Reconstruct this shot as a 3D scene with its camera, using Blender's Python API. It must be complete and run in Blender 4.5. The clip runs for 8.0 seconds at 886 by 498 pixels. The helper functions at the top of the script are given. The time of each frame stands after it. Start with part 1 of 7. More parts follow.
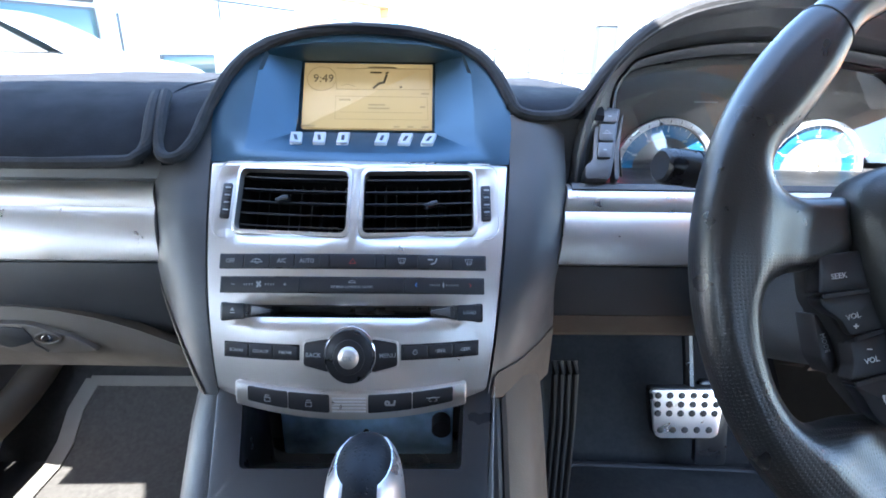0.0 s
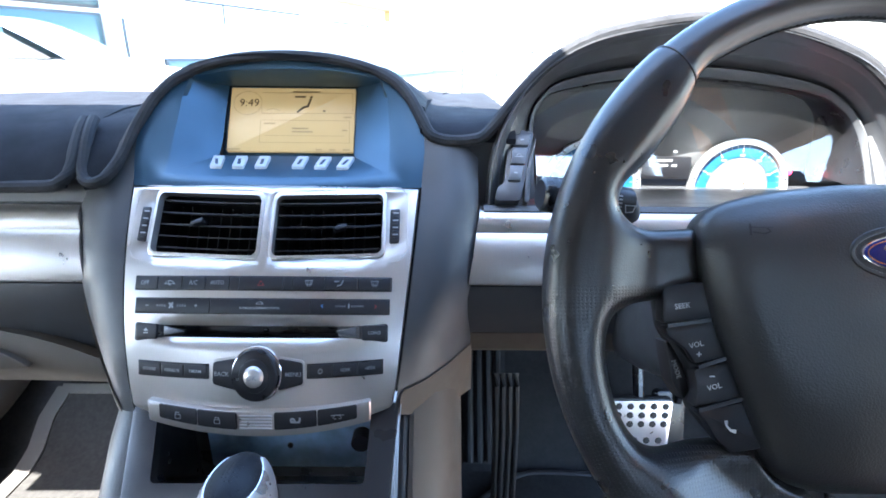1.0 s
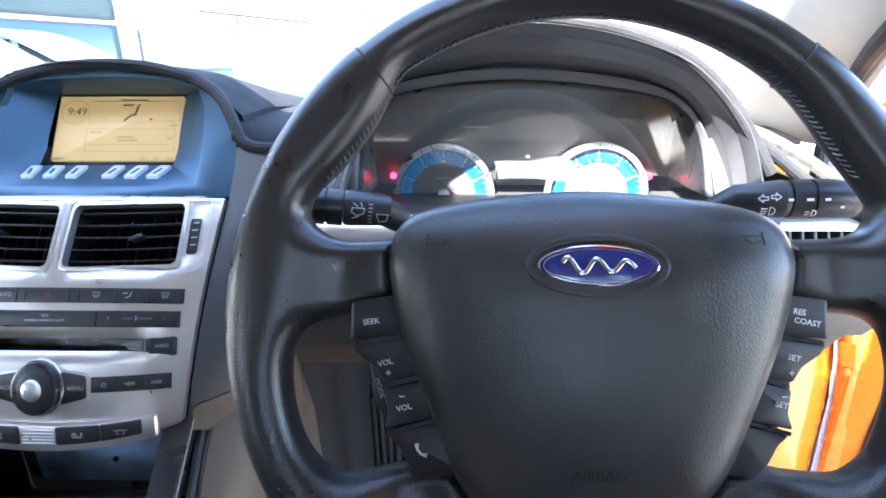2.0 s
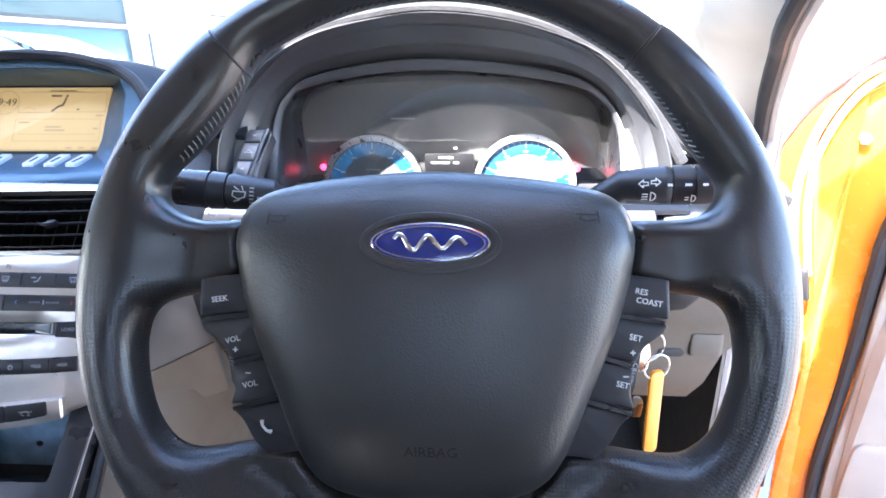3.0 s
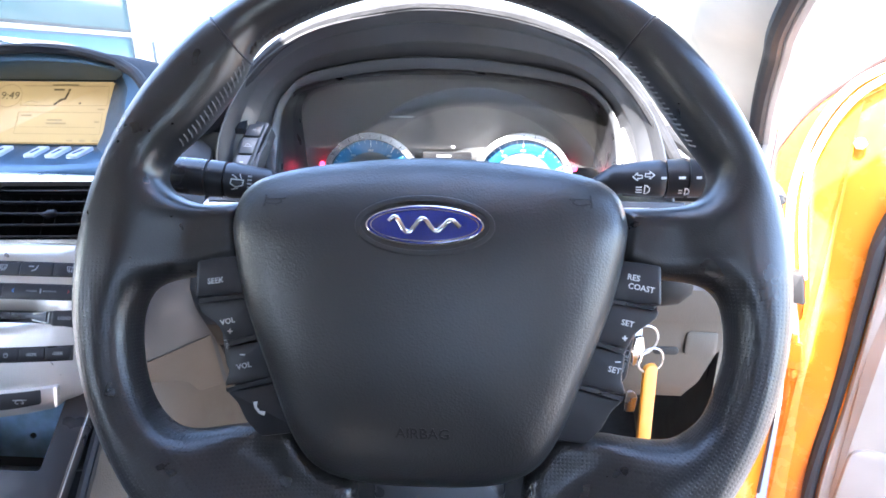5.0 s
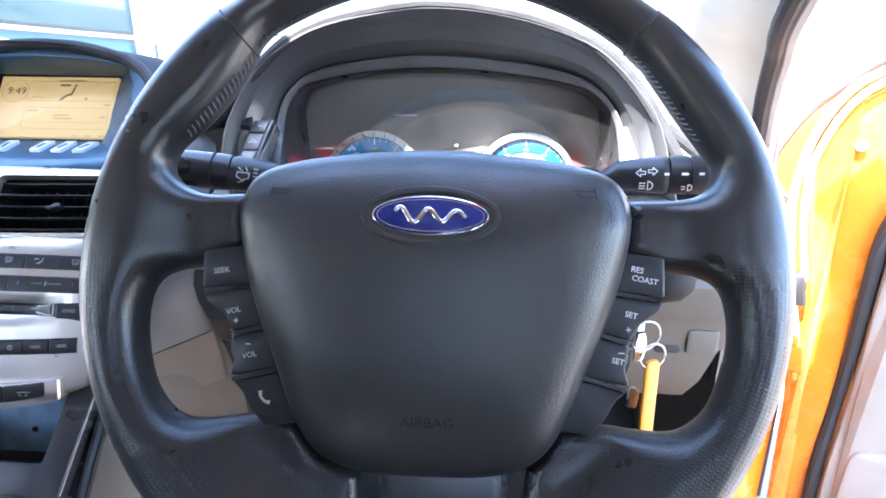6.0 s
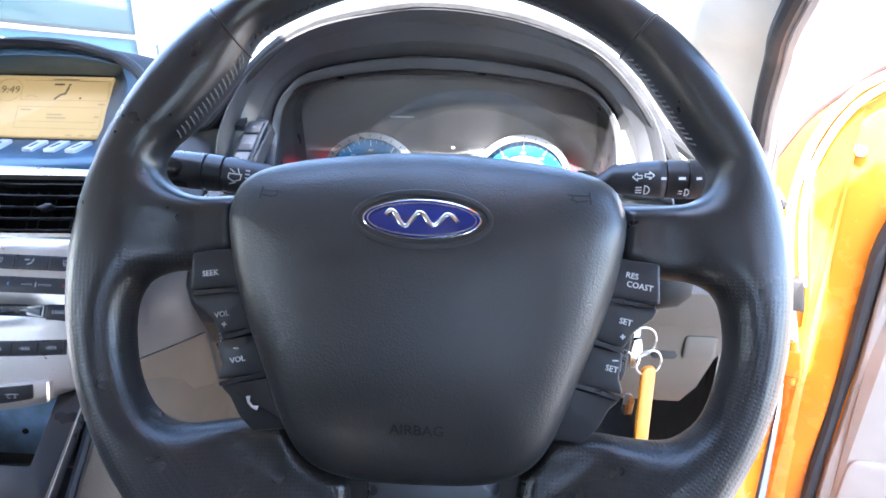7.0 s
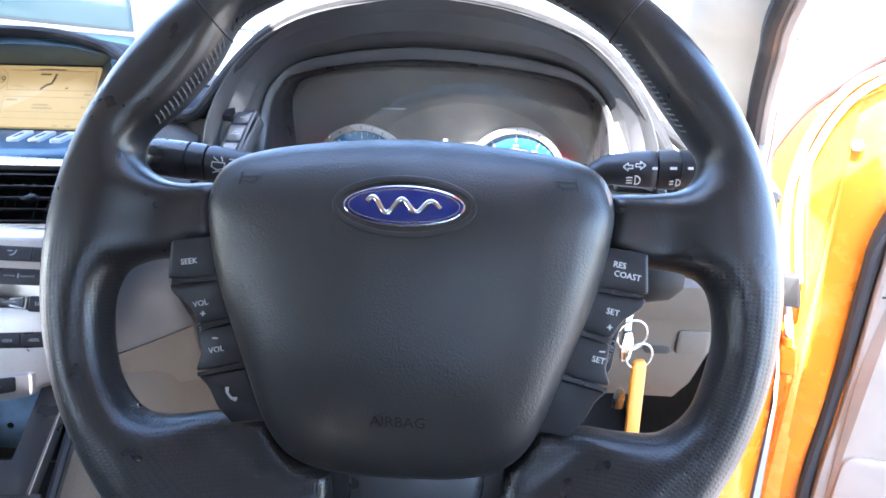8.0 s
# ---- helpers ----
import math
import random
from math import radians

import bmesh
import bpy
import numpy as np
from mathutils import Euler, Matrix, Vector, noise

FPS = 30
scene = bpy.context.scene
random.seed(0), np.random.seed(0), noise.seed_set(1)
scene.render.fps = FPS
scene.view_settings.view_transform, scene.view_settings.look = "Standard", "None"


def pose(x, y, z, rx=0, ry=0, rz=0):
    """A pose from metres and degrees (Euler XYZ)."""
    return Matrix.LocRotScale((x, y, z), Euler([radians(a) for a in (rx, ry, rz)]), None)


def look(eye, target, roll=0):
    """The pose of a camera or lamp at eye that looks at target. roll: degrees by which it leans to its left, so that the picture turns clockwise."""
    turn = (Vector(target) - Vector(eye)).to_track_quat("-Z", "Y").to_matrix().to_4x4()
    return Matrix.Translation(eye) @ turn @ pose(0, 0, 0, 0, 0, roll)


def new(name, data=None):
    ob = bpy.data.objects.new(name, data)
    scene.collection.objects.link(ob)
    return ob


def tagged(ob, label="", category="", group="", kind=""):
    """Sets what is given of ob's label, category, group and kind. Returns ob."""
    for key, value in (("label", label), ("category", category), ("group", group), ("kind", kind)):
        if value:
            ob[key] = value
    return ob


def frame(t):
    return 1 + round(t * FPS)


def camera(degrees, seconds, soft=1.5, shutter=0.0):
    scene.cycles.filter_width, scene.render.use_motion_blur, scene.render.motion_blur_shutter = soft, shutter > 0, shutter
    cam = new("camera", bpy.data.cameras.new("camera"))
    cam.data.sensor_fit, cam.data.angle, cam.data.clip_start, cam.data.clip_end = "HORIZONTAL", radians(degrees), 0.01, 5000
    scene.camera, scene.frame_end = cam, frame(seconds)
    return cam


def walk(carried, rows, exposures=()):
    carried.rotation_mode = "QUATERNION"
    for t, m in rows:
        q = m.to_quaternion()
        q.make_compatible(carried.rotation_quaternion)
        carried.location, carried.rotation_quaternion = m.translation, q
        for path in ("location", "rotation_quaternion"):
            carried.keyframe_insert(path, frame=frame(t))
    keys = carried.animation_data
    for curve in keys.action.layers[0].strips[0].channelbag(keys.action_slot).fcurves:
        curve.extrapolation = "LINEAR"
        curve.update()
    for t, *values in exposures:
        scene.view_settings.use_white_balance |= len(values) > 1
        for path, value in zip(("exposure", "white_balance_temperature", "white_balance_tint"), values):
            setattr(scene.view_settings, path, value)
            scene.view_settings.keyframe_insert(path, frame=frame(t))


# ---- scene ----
cam = camera(78.2, 8.0, soft=1.7)
PATH = [
    (0, (0.064, -0.002, 0.955), (0.099, 1.878, 0.274), 0.9),
    (0.5, (0.08, -0.01, 0.961), (0.118, 1.871, 0.283), 0.9),
    (1, (0.147, -0.011, 0.977), (0.158, 1.871, 0.302), 0.6),
    (1.2, (0.188, -0.005, 0.982), (0.185, 1.877, 0.306), 0.4),
    (1.5, (0.245, 0.004, 0.982), (0.219, 1.888, 0.312), 0.1),
    (2, (0.332, 0.007, 0.976), (0.275, 1.895, 0.319), -0.3),
    (3.3, (0.425, 0.003, 0.962), (0.328, 1.895, 0.322), -0.3),
    (3.5, (0.424, 0.003, 0.961), (0.331, 1.897, 0.326), -0.2),
    (4, (0.423, -0.002, 0.958), (0.326, 1.896, 0.336), 0.0),
    (4.5, (0.424, -0.002, 0.955), (0.329, 1.899, 0.339), 0.2),
    (6, (0.421, -0.008, 0.945), (0.328, 1.9, 0.354), 0.8),
    (6.5, (0.42, -0.007, 0.944), (0.327, 1.902, 0.356), 1.1),
    (7, (0.425, -0.003, 0.945), (0.332, 1.907, 0.36), 1.2),
    (7.5, (0.428, -0.002, 0.942), (0.342, 1.906, 0.348), 1.4),
    (8, (0.433, 0.002, 0.938), (0.343, 1.911, 0.349), 1.4),
]
walk(cam, [(t, look(eye, target, roll)) for t, eye, target, roll in PATH], exposures=[(0.0, 3.9, 6050, 10), (0.5, 4.02, 6050, 10), (1.5, 3.92, 6050, 10), (2.0, 4.05, 6250, 13), (3.5, 4.36, 6220, 16), (8.0, 4.32, 6130, 14)])

# ---- light ----
SUN_AZ, SUN_EL = 215.0, 50.0        # azimuth clockwise from straight ahead (the car's nose), elevation
world = bpy.data.worlds.new("sky")
scene.world = world
world.use_nodes = True
wn = world.node_tree
sky = wn.nodes.new("ShaderNodeTexSky")
sky.sky_type = "NISHITA"
sky.sun_disc = False
sky.sun_elevation = radians(SUN_EL)
sky.sun_rotation = radians(SUN_AZ)
wn.links.new(sky.outputs[0], wn.nodes["Background"].inputs[0])
wn.nodes["Background"].inputs[1].default_value = 0.15
sd = bpy.data.lights.new("sun", "SUN")
sd.energy, sd.angle, sd.color = 4.5, radians(0.53), (1.0, 0.95, 0.87)
sun = new("sun", sd)
_a, _e = radians(SUN_AZ), radians(SUN_EL)
sun_from = Vector((math.sin(_a) * math.cos(_e), math.cos(_a) * math.cos(_e), math.sin(_e)))
sun.matrix_world = look(sun_from * 20, (0, 0, 0))

# ---- materials ----
def mat(name, color, rough=0.5, metal=0.0, grain=0.0, scale=600.0, vary=0.12, vscale=9.0, cells=False, coat=0.0, spec=0.5, smudge=0.08):
    """A surface with slow colour drift, uneven gloss and fine relief."""
    m = bpy.data.materials.new(name)
    m.use_nodes = True
    nt = m.node_tree
    b = nt.nodes["Principled BSDF"]
    b.inputs["Metallic"].default_value = metal
    b.inputs["Coat Weight"].default_value = coat
    b.inputs["Coat Roughness"].default_value = 0.12
    b.inputs["Specular IOR Level"].default_value = spec
    tc = nt.nodes.new("ShaderNodeTexCoord")
    slow = nt.nodes.new("ShaderNodeTexNoise")
    slow.inputs["Scale"].default_value = vscale
    slow.inputs["Detail"].default_value = 5.0
    nt.links.new(tc.outputs["Object"], slow.inputs["Vector"])
    ramp = nt.nodes.new("ShaderNodeMapRange")
    ramp.inputs[1].default_value, ramp.inputs[2].default_value = 0.3, 0.7
    ramp.inputs[3].default_value, ramp.inputs[4].default_value = 1.0 - vary, 1.0 + vary
    nt.links.new(slow.outputs[0], ramp.inputs[0])
    tint = nt.nodes.new("ShaderNodeMix")
    tint.data_type, tint.blend_type = "RGBA", "MULTIPLY"
    tint.inputs[0].default_value = 1.0
    tint.inputs[6].default_value = (*color, 1)
    nt.links.new(ramp.outputs[0], tint.inputs[7])
    nt.links.new(tint.outputs[2], b.inputs["Base Color"])
    mid = nt.nodes.new("ShaderNodeTexNoise")
    mid.inputs["Scale"].default_value = 42.0
    mid.inputs["Detail"].default_value = 4.0
    nt.links.new(tc.outputs["Object"], mid.inputs["Vector"])
    gloss = nt.nodes.new("ShaderNodeMapRange")
    gloss.inputs[1].default_value, gloss.inputs[2].default_value = 0.3, 0.7
    gloss.inputs[3].default_value, gloss.inputs[4].default_value = max(0.02, rough - smudge), min(1.0, rough + smudge)
    nt.links.new(mid.outputs[0], gloss.inputs[0])
    nt.links.new(gloss.outputs[0], b.inputs["Roughness"])
    if grain > 0:
        bump = nt.nodes.new("ShaderNodeBump")
        bump.inputs["Strength"].default_value = grain * (0.5 if cells else 1.0)
        bump.inputs["Distance"].default_value = 0.0006
        if cells:
            fine = nt.nodes.new("ShaderNodeTexVoronoi")
            fine.feature = "SMOOTH_F1"
        else:
            fine = nt.nodes.new("ShaderNodeTexNoise")
            fine.inputs["Detail"].default_value = 3.0
        fine.inputs["Scale"].default_value = scale * (1.35 if cells else 1.0)
        nt.links.new(tc.outputs["Object"], fine.inputs["Vector"])
        nt.links.new(fine.outputs[0], bump.inputs["Height"])
        nt.links.new(bump.outputs[0], b.inputs["Normal"])
    return m


def perforated(name, color, rough, pitch, hole, ring=0.0, top=(0.0, 0.008)):
    """Leather with a field of small round holes below the spokes and grain above."""
    m = mat(name, color, rough, grain=0.3, scale=1100, cells=True, spec=0.7, smudge=0.06, vary=0.08)
    nt = m.node_tree
    b = nt.nodes["Principled BSDF"]
    tc = [n for n in nt.nodes if n.type == "TEX_COORD"][0]
    dots = nt.nodes.new("ShaderNodeTexVoronoi")
    dots.inputs["Scale"].default_value = 1.0 / pitch
    dots.inputs["Randomness"].default_value = 0.12
    if ring:
        # holes in rows round the rim: along its circle and round its section
        dots.voronoi_dimensions = "2D"
        dots.inputs["Randomness"].default_value = 0.06

        def calc(op, a, b=None):
            n = nt.nodes.new("ShaderNodeMath")
            n.operation = op
            for k, q in enumerate((a, b)):
                if q is None:
                    continue
                if isinstance(q, (int, float)):
                    n.inputs[k].default_value = q
                else:
                    nt.links.new(q, n.inputs[k])
            return n.outputs[0]

        xyz = nt.nodes.new("ShaderNodeSeparateXYZ")
        nt.links.new(tc.outputs["Object"], xyz.inputs[0])
        X, Y, Z = xyz.outputs
        reach = calc("SQRT", calc("ADD", calc("MULTIPLY", X, X), calc("MULTIPLY", Y, Y)))
        off = calc("SUBTRACT", reach, ring)
        along = calc("MULTIPLY", calc("ARCTAN2", Y, X), ring)
        across = calc("MULTIPLY", calc("ARCTAN2", calc("ADD", Z, 0.002), off), 0.0168)
        on_rim = nt.nodes.new("ShaderNodeCombineXYZ")
        nt.links.new(along, on_rim.inputs[0])
        nt.links.new(across, on_rim.inputs[1])
        inner = calc("LESS_THAN", off, -0.0205)
        pick = nt.nodes.new("ShaderNodeMix")
        pick.data_type = "VECTOR"
        nt.links.new(inner, pick.inputs[0])
        nt.links.new(on_rim.outputs[0], pick.inputs[4])
        nt.links.new(tc.outputs["Object"], pick.inputs[5])
        nt.links.new(pick.outputs[1], dots.inputs["Vector"])
    else:
        nt.links.new(tc.outputs["Object"], dots.inputs["Vector"])
    well = nt.nodes.new("ShaderNodeMapRange")
    well.interpolation_type = "SMOOTHSTEP"
    well.inputs[1].default_value, well.inputs[2].default_value = hole * 0.75, hole
    nt.links.new(dots.outputs["Distance"], well.inputs[0])
    split = nt.nodes.new("ShaderNodeSeparateXYZ")
    nt.links.new(tc.outputs["Object"], split.inputs[0])
    zone = nt.nodes.new("ShaderNodeMapRange")
    zone.inputs[1].default_value, zone.inputs[2].default_value = top
    nt.links.new(split.outputs[1], zone.inputs[0])
    either = nt.nodes.new("ShaderNodeMath")
    either.operation = "MAXIMUM"
    nt.links.new(well.outputs[0], either.inputs[0])
    nt.links.new(zone.outputs[0], either.inputs[1])
    old = b.inputs["Base Color"].links[0].from_socket
    mul = nt.nodes.new("ShaderNodeMix")
    mul.data_type, mul.blend_type = "RGBA", "MIX"
    mul.inputs[6].default_value = (0.008, 0.008, 0.009, 1)
    nt.links.new(either.outputs[0], mul.inputs[0])
    nt.links.new(old, mul.inputs[7])
    nt.links.new(mul.outputs[2], b.inputs["Base Color"])
    bump = [n for n in nt.nodes if n.type == "BUMP"][0]
    deep = nt.nodes.new("ShaderNodeBump")
    deep.inputs["Strength"].default_value = 0.8
    deep.inputs["Distance"].default_value = 0.0006
    nt.links.new(either.outputs[0], deep.inputs["Height"])
    nt.links.new(bump.outputs[0], deep.inputs["Normal"])
    nt.links.new(deep.outputs[0], b.inputs["Normal"])
    return m


def brushed(name, color, rough, metal=0.9):
    """Satin metal paint with faint sideways brushing."""
    m = mat(name, color, rough, metal, vary=0.04, vscale=5)
    nt = m.node_tree
    b = nt.nodes["Principled BSDF"]
    tc = [n for n in nt.nodes if n.type == "TEX_COORD"][0]
    mp = nt.nodes.new("ShaderNodeMapping")
    mp.inputs["Scale"].default_value = (18, 900, 900)
    fine = nt.nodes.new("ShaderNodeTexNoise")
    fine.inputs["Scale"].default_value = 1.6
    fine.inputs["Detail"].default_value = 3.0
    bump = nt.nodes.new("ShaderNodeBump")
    bump.inputs["Strength"].default_value = 0.06
    bump.inputs["Distance"].default_value = 0.0004
    nt.links.new(tc.outputs["Object"], mp.inputs[0])
    nt.links.new(mp.outputs[0], fine.inputs["Vector"])
    nt.links.new(fine.outputs[0], bump.inputs["Height"])
    nt.links.new(bump.outputs[0], b.inputs["Normal"])
    return m


def pane(name, tint=(1, 1, 1), ior=0.03):
    """A thin clear sheet: lets light straight through and mirrors a little by angle."""
    m = bpy.data.materials.new(name)
    m.use_nodes = True
    nt = m.node_tree
    nt.nodes.remove(nt.nodes["Principled BSDF"])
    out = [n for n in nt.nodes if n.type == "OUTPUT_MATERIAL"][0]
    clear = nt.nodes.new("ShaderNodeBsdfTransparent")
    clear.inputs[0].default_value = (*tint, 1)
    shine = nt.nodes.new("ShaderNodeBsdfGlossy")
    shine.inputs["Roughness"].default_value = 0.02
    face = nt.nodes.new("ShaderNodeLayerWeight")
    face.inputs[0].default_value = 0.5
    curve = nt.nodes.new("ShaderNodeMath")
    curve.operation = "POWER"
    curve.inputs[1].default_value = 4.0
    nt.links.new(face.outputs["Facing"], curve.inputs[0])
    fres = nt.nodes.new("ShaderNodeMapRange")
    fres.inputs[3].default_value, fres.inputs[4].default_value = ior, 0.55
    nt.links.new(curve.outputs[0], fres.inputs[0])
    mix = nt.nodes.new("ShaderNodeMixShader")
    nt.links.new(fres.outputs[0], mix.inputs[0])
    nt.links.new(clear.outputs[0], mix.inputs[1])
    nt.links.new(shine.outputs[0], mix.inputs[2])
    nt.links.new(mix.outputs[0], out.inputs[0])
    return m


def glowing(name, color, strength):
    m = mat(name, color, 0.4, vary=0.05)
    b = m.node_tree.nodes["Principled BSDF"]
    b.inputs["Emission Color"].default_value = (*color, 1)
    b.inputs["Emission Strength"].default_value = strength
    return m


DASH = mat("charcoal_plastic", (0.04, 0.042, 0.046), 0.46, grain=0.55, scale=900, cells=True, vary=0.1, spec=0.75)
DASH_SMOOTH = mat("satin_charcoal_plastic", (0.085, 0.09, 0.098), 0.36, grain=0.08, scale=1500, spec=0.8)
BLACK = mat("black_plastic", (0.012, 0.012, 0.014), 0.32, grain=0.05, scale=1500)
BLACK_DULL = mat("dull_black_plastic", (0.014, 0.014, 0.015), 0.6, grain=0.2, scale=1200)
VANE = mat("vent_black", (0.005, 0.005, 0.006), 0.38)
VANE_DULL = mat("vent_dull_black", (0.003, 0.003, 0.003), 0.7)
BUTTON = mat("button_rubber", (0.015, 0.015, 0.018), 0.42, grain=0.06, scale=1800)
POD = mat("screen_surround_metallic", (0.036, 0.085, 0.135), 0.36, 0.45, grain=0.08, scale=1600)
# pale blue base colour stands in for a reflection inside the black bin
BIN_SHEEN = mat("bin_sheen_blue_grey", (0.34, 0.50, 0.66), 0.16, 0.0, spec=0.9, vary=0.6, vscale=22)
BEIGE = mat("taupe_plastic", (0.102, 0.082, 0.063), 0.55, grain=0.6, scale=800, cells=True, vary=0.08)
TRIM = mat("door_trim_vinyl", (0.3, 0.265, 0.235), 0.6, grain=0.5, scale=700, cells=True)
PILLAR = mat("pillar_fabric", (0.74, 0.69, 0.6), 0.75, grain=0.25, scale=1400)
SILVER = brushed("satin_silver_paint", (0.62, 0.585, 0.55), 0.35, 0.85)
CHROME = mat("chrome", (0.8, 0.81, 0.83), 0.1, 1.0, vary=0.03, smudge=0.04)
ALLOY = brushed("brushed_alloy", (0.72, 0.72, 0.74), 0.32, 0.85)
LEATHER = perforated("perforated_black_leather", (0.0140, 0.0138, 0.0142), 0.32, 0.0021, 0.31, 0.176)
LEATHER_KNOB = perforated("knob_leather", (0.011, 0.012, 0.015), 0.46, 0.0030, 0.30, top=(5.0, 6.0))
LEATHER_KNOB.node_tree.nodes["Principled BSDF"].inputs["Specular IOR Level"].default_value = 0.22
AIRBAG = mat("airbag_cover_vinyl", (0.026, 0.026, 0.026), 0.38, grain=0.5, scale=720, cells=True, vary=0.06, spec=0.6)
THREAD = mat("black_thread", (0.035, 0.035, 0.037), 0.7)
THREAD_PALE = mat("worn_grey_thread", (0.18, 0.18, 0.18), 0.7)
FABRIC = mat("black_mat_fabric", (0.014, 0.0155, 0.02), 0.9, grain=0.8, scale=1100, vary=0.3, vscale=22, spec=0.2)
FABRIC_END = mat("paler_mat_fabric", (0.06, 0.058, 0.055), 0.95, grain=1.0, scale=700, vary=0.5, vscale=120)
PIPING = mat("black_binding_tape", (0.018, 0.019, 0.022), 0.85, grain=1.0, scale=420, vary=0.3, vscale=70)
CARPET = mat("dark_carpet", (0.021, 0.0205, 0.0205), 0.95, grain=1.0, scale=700, vary=0.2, vscale=140)
CARPET_GREY = mat("grey_floor_mat", (0.036, 0.034, 0.031), 0.95, grain=1.0, scale=600, vary=0.25, vscale=130)
BINDING = mat("pale_binding", (0.13, 0.122, 0.11), 0.9, grain=0.5, scale=500)
ORANGE = mat("orange_car_paint", (0.8, 0.25, 0.02), 0.25, 0.15, coat=1.0, vary=0.04)
RUBBER = mat("seal_rubber", (0.02, 0.02, 0.022), 0.65, grain=0.3, scale=500)
RUBBER_BROWN = mat("weathered_seal_rubber", (0.075, 0.045, 0.04), 0.7, grain=0.4, scale=500)
RUBBER_GREY = mat("grey_flocked_seal", (0.40, 0.36, 0.335), 0.9, grain=0.9, scale=700)
MARK = mat("white_print", (0.6, 0.6, 0.6), 0.5, vary=0.02)
MARK_GREY = mat("grey_print", (0.33, 0.34, 0.35), 0.5, vary=0.02)
MARK_BLUE = mat("blue_print", (0.08, 0.25, 0.6), 0.5, vary=0.02)
MARK_RED = mat("red_print", (0.3, 0.02, 0.02), 0.5, vary=0.02)
MARK_DARK = mat("embossed_dark", (0.007, 0.007, 0.008), 0.5)
BADGE_BLUE = mat("badge_blue_enamel", (0.012, 0.022, 0.15), 0.18, coat=0.8, vary=0.05)
LCD = glowing("amber_lcd", (0.42, 0.3, 0.135), 0.05)
LCD_INK = mat("lcd_ink", (0.13, 0.092, 0.04), 0.4)
LCD_FAINT = mat("lcd_faint_ink", (0.31, 0.22, 0.098), 0.4)
DIAL_BLUE = glowing("blue_dial_ring", (0.010, 0.085, 0.19), 0.05)
DIAL_FACE = mat("dial_face", (0.11, 0.111, 0.112), 0.5)
HOOD_DARK = mat("dark_satin_hood", (0.042, 0.044, 0.049), 0.36, grain=0.12, scale=1400, spec=0.8)
HOOD_GREY = mat("satin_grey_hood", (0.06, 0.063, 0.068), 0.38, grain=0.1, scale=1400, spec=0.8)
SOFT_KEY = mat("pale_soft_key", (0.5, 0.56, 0.62), 0.35, 0.2)
MARK_NAVY = mat("navy_print", (0.02, 0.04, 0.09), 0.5)
RED_GLOW = glowing("red_lamp", (0.9, 0.02, 0.06), 1.2)
NEEDLE = mat("red_needle", (0.7, 0.05, 0.02), 0.4)
TAG_ORANGE = mat("orange_tag_plastic", (0.85, 0.3, 0.02), 0.4, coat=0.3)
KEY_METAL = mat("key_metal", (0.62, 0.6, 0.55), 0.28, 1.0)
SCREEN_GLASS = pane("windscreen_glass", (0.95, 0.97, 0.965), 0.01)
LENS_GLASS = pane("cluster_lens", (0.95, 0.96, 0.965), 0.08)
_nt = LENS_GLASS.node_tree
_film = _nt.nodes.new("ShaderNodeBsdfDiffuse")
_film.inputs[0].default_value = (0.8, 0.8, 0.78, 1)
_dust = _nt.nodes.new("ShaderNodeTexNoise")
_dust.inputs["Scale"].default_value = 22.0
_dust.inputs["Detail"].default_value = 6.0
_tc = _nt.nodes.new("ShaderNodeTexCoord")
_nt.links.new(_tc.outputs["Object"], _dust.inputs["Vector"])
_amt = _nt.nodes.new("ShaderNodeMapRange")
_amt.inputs[1].default_value, _amt.inputs[2].default_value, _amt.inputs[3].default_value, _amt.inputs[4].default_value = 0.35, 0.75, 0.0008, 0.005
_nt.links.new(_dust.outputs[0], _amt.inputs[0])
_blend = _nt.nodes.new("ShaderNodeMixShader")
_nt.links.new(_amt.outputs[0], _blend.inputs[0])
_out = [n for n in _nt.nodes if n.type == "OUTPUT_MATERIAL"][0]
_nt.links.new(_out.inputs[0].links[0].from_socket, _blend.inputs[1])
_nt.links.new(_film.outputs[0], _blend.inputs[2])
_nt.links.new(_blend.outputs[0], _out.inputs[0])
WHITE_WALL = mat("white_render", (0.8, 0.8, 0.79), 0.8, grain=0.3, scale=60, vary=0.05, vscale=1.5)
WHITE_PAINT = mat("white_car_paint", (0.8, 0.8, 0.8), 0.25, coat=1.0, vary=0.02)
SHOP_GLASS = mat("shop_glass", (0.03, 0.075, 0.08), 0.08, 0.0, vary=0.1, vscale=0.6, spec=0.8)
GREY_METAL = mat("grey_window_frame", (0.055, 0.06, 0.065), 0.5, 0.2)
SIGN_ORANGE = mat("orange_sign_paint", (0.78, 0.40, 0.17), 0.5)
POLE_BLUE = mat("blue_pole_paint", (0.16, 0.36, 0.44), 0.45)
ASPHALT = mat("worn_asphalt", (0.19, 0.186, 0.18), 0.9, grain=0.8, scale=120, vary=0.25, vscale=0.8)
SATIN_DARK = mat("dark_satin_plastic", (0.024, 0.025, 0.029), 0.33, grain=0.1, scale=1500, spec=0.7)
TRIM_SAND = mat("sand_pillar_trim", (0.36, 0.31, 0.25), 0.75, grain=0.25, scale=1400)
HEADLINER = mat("headliner_fabric", (0.5, 0.47, 0.43), 0.9, grain=0.4, scale=700)
SEAT_DARK = mat("grey_cabin_trim", (0.10, 0.085, 0.07), 0.8, grain=0.4, scale=400)


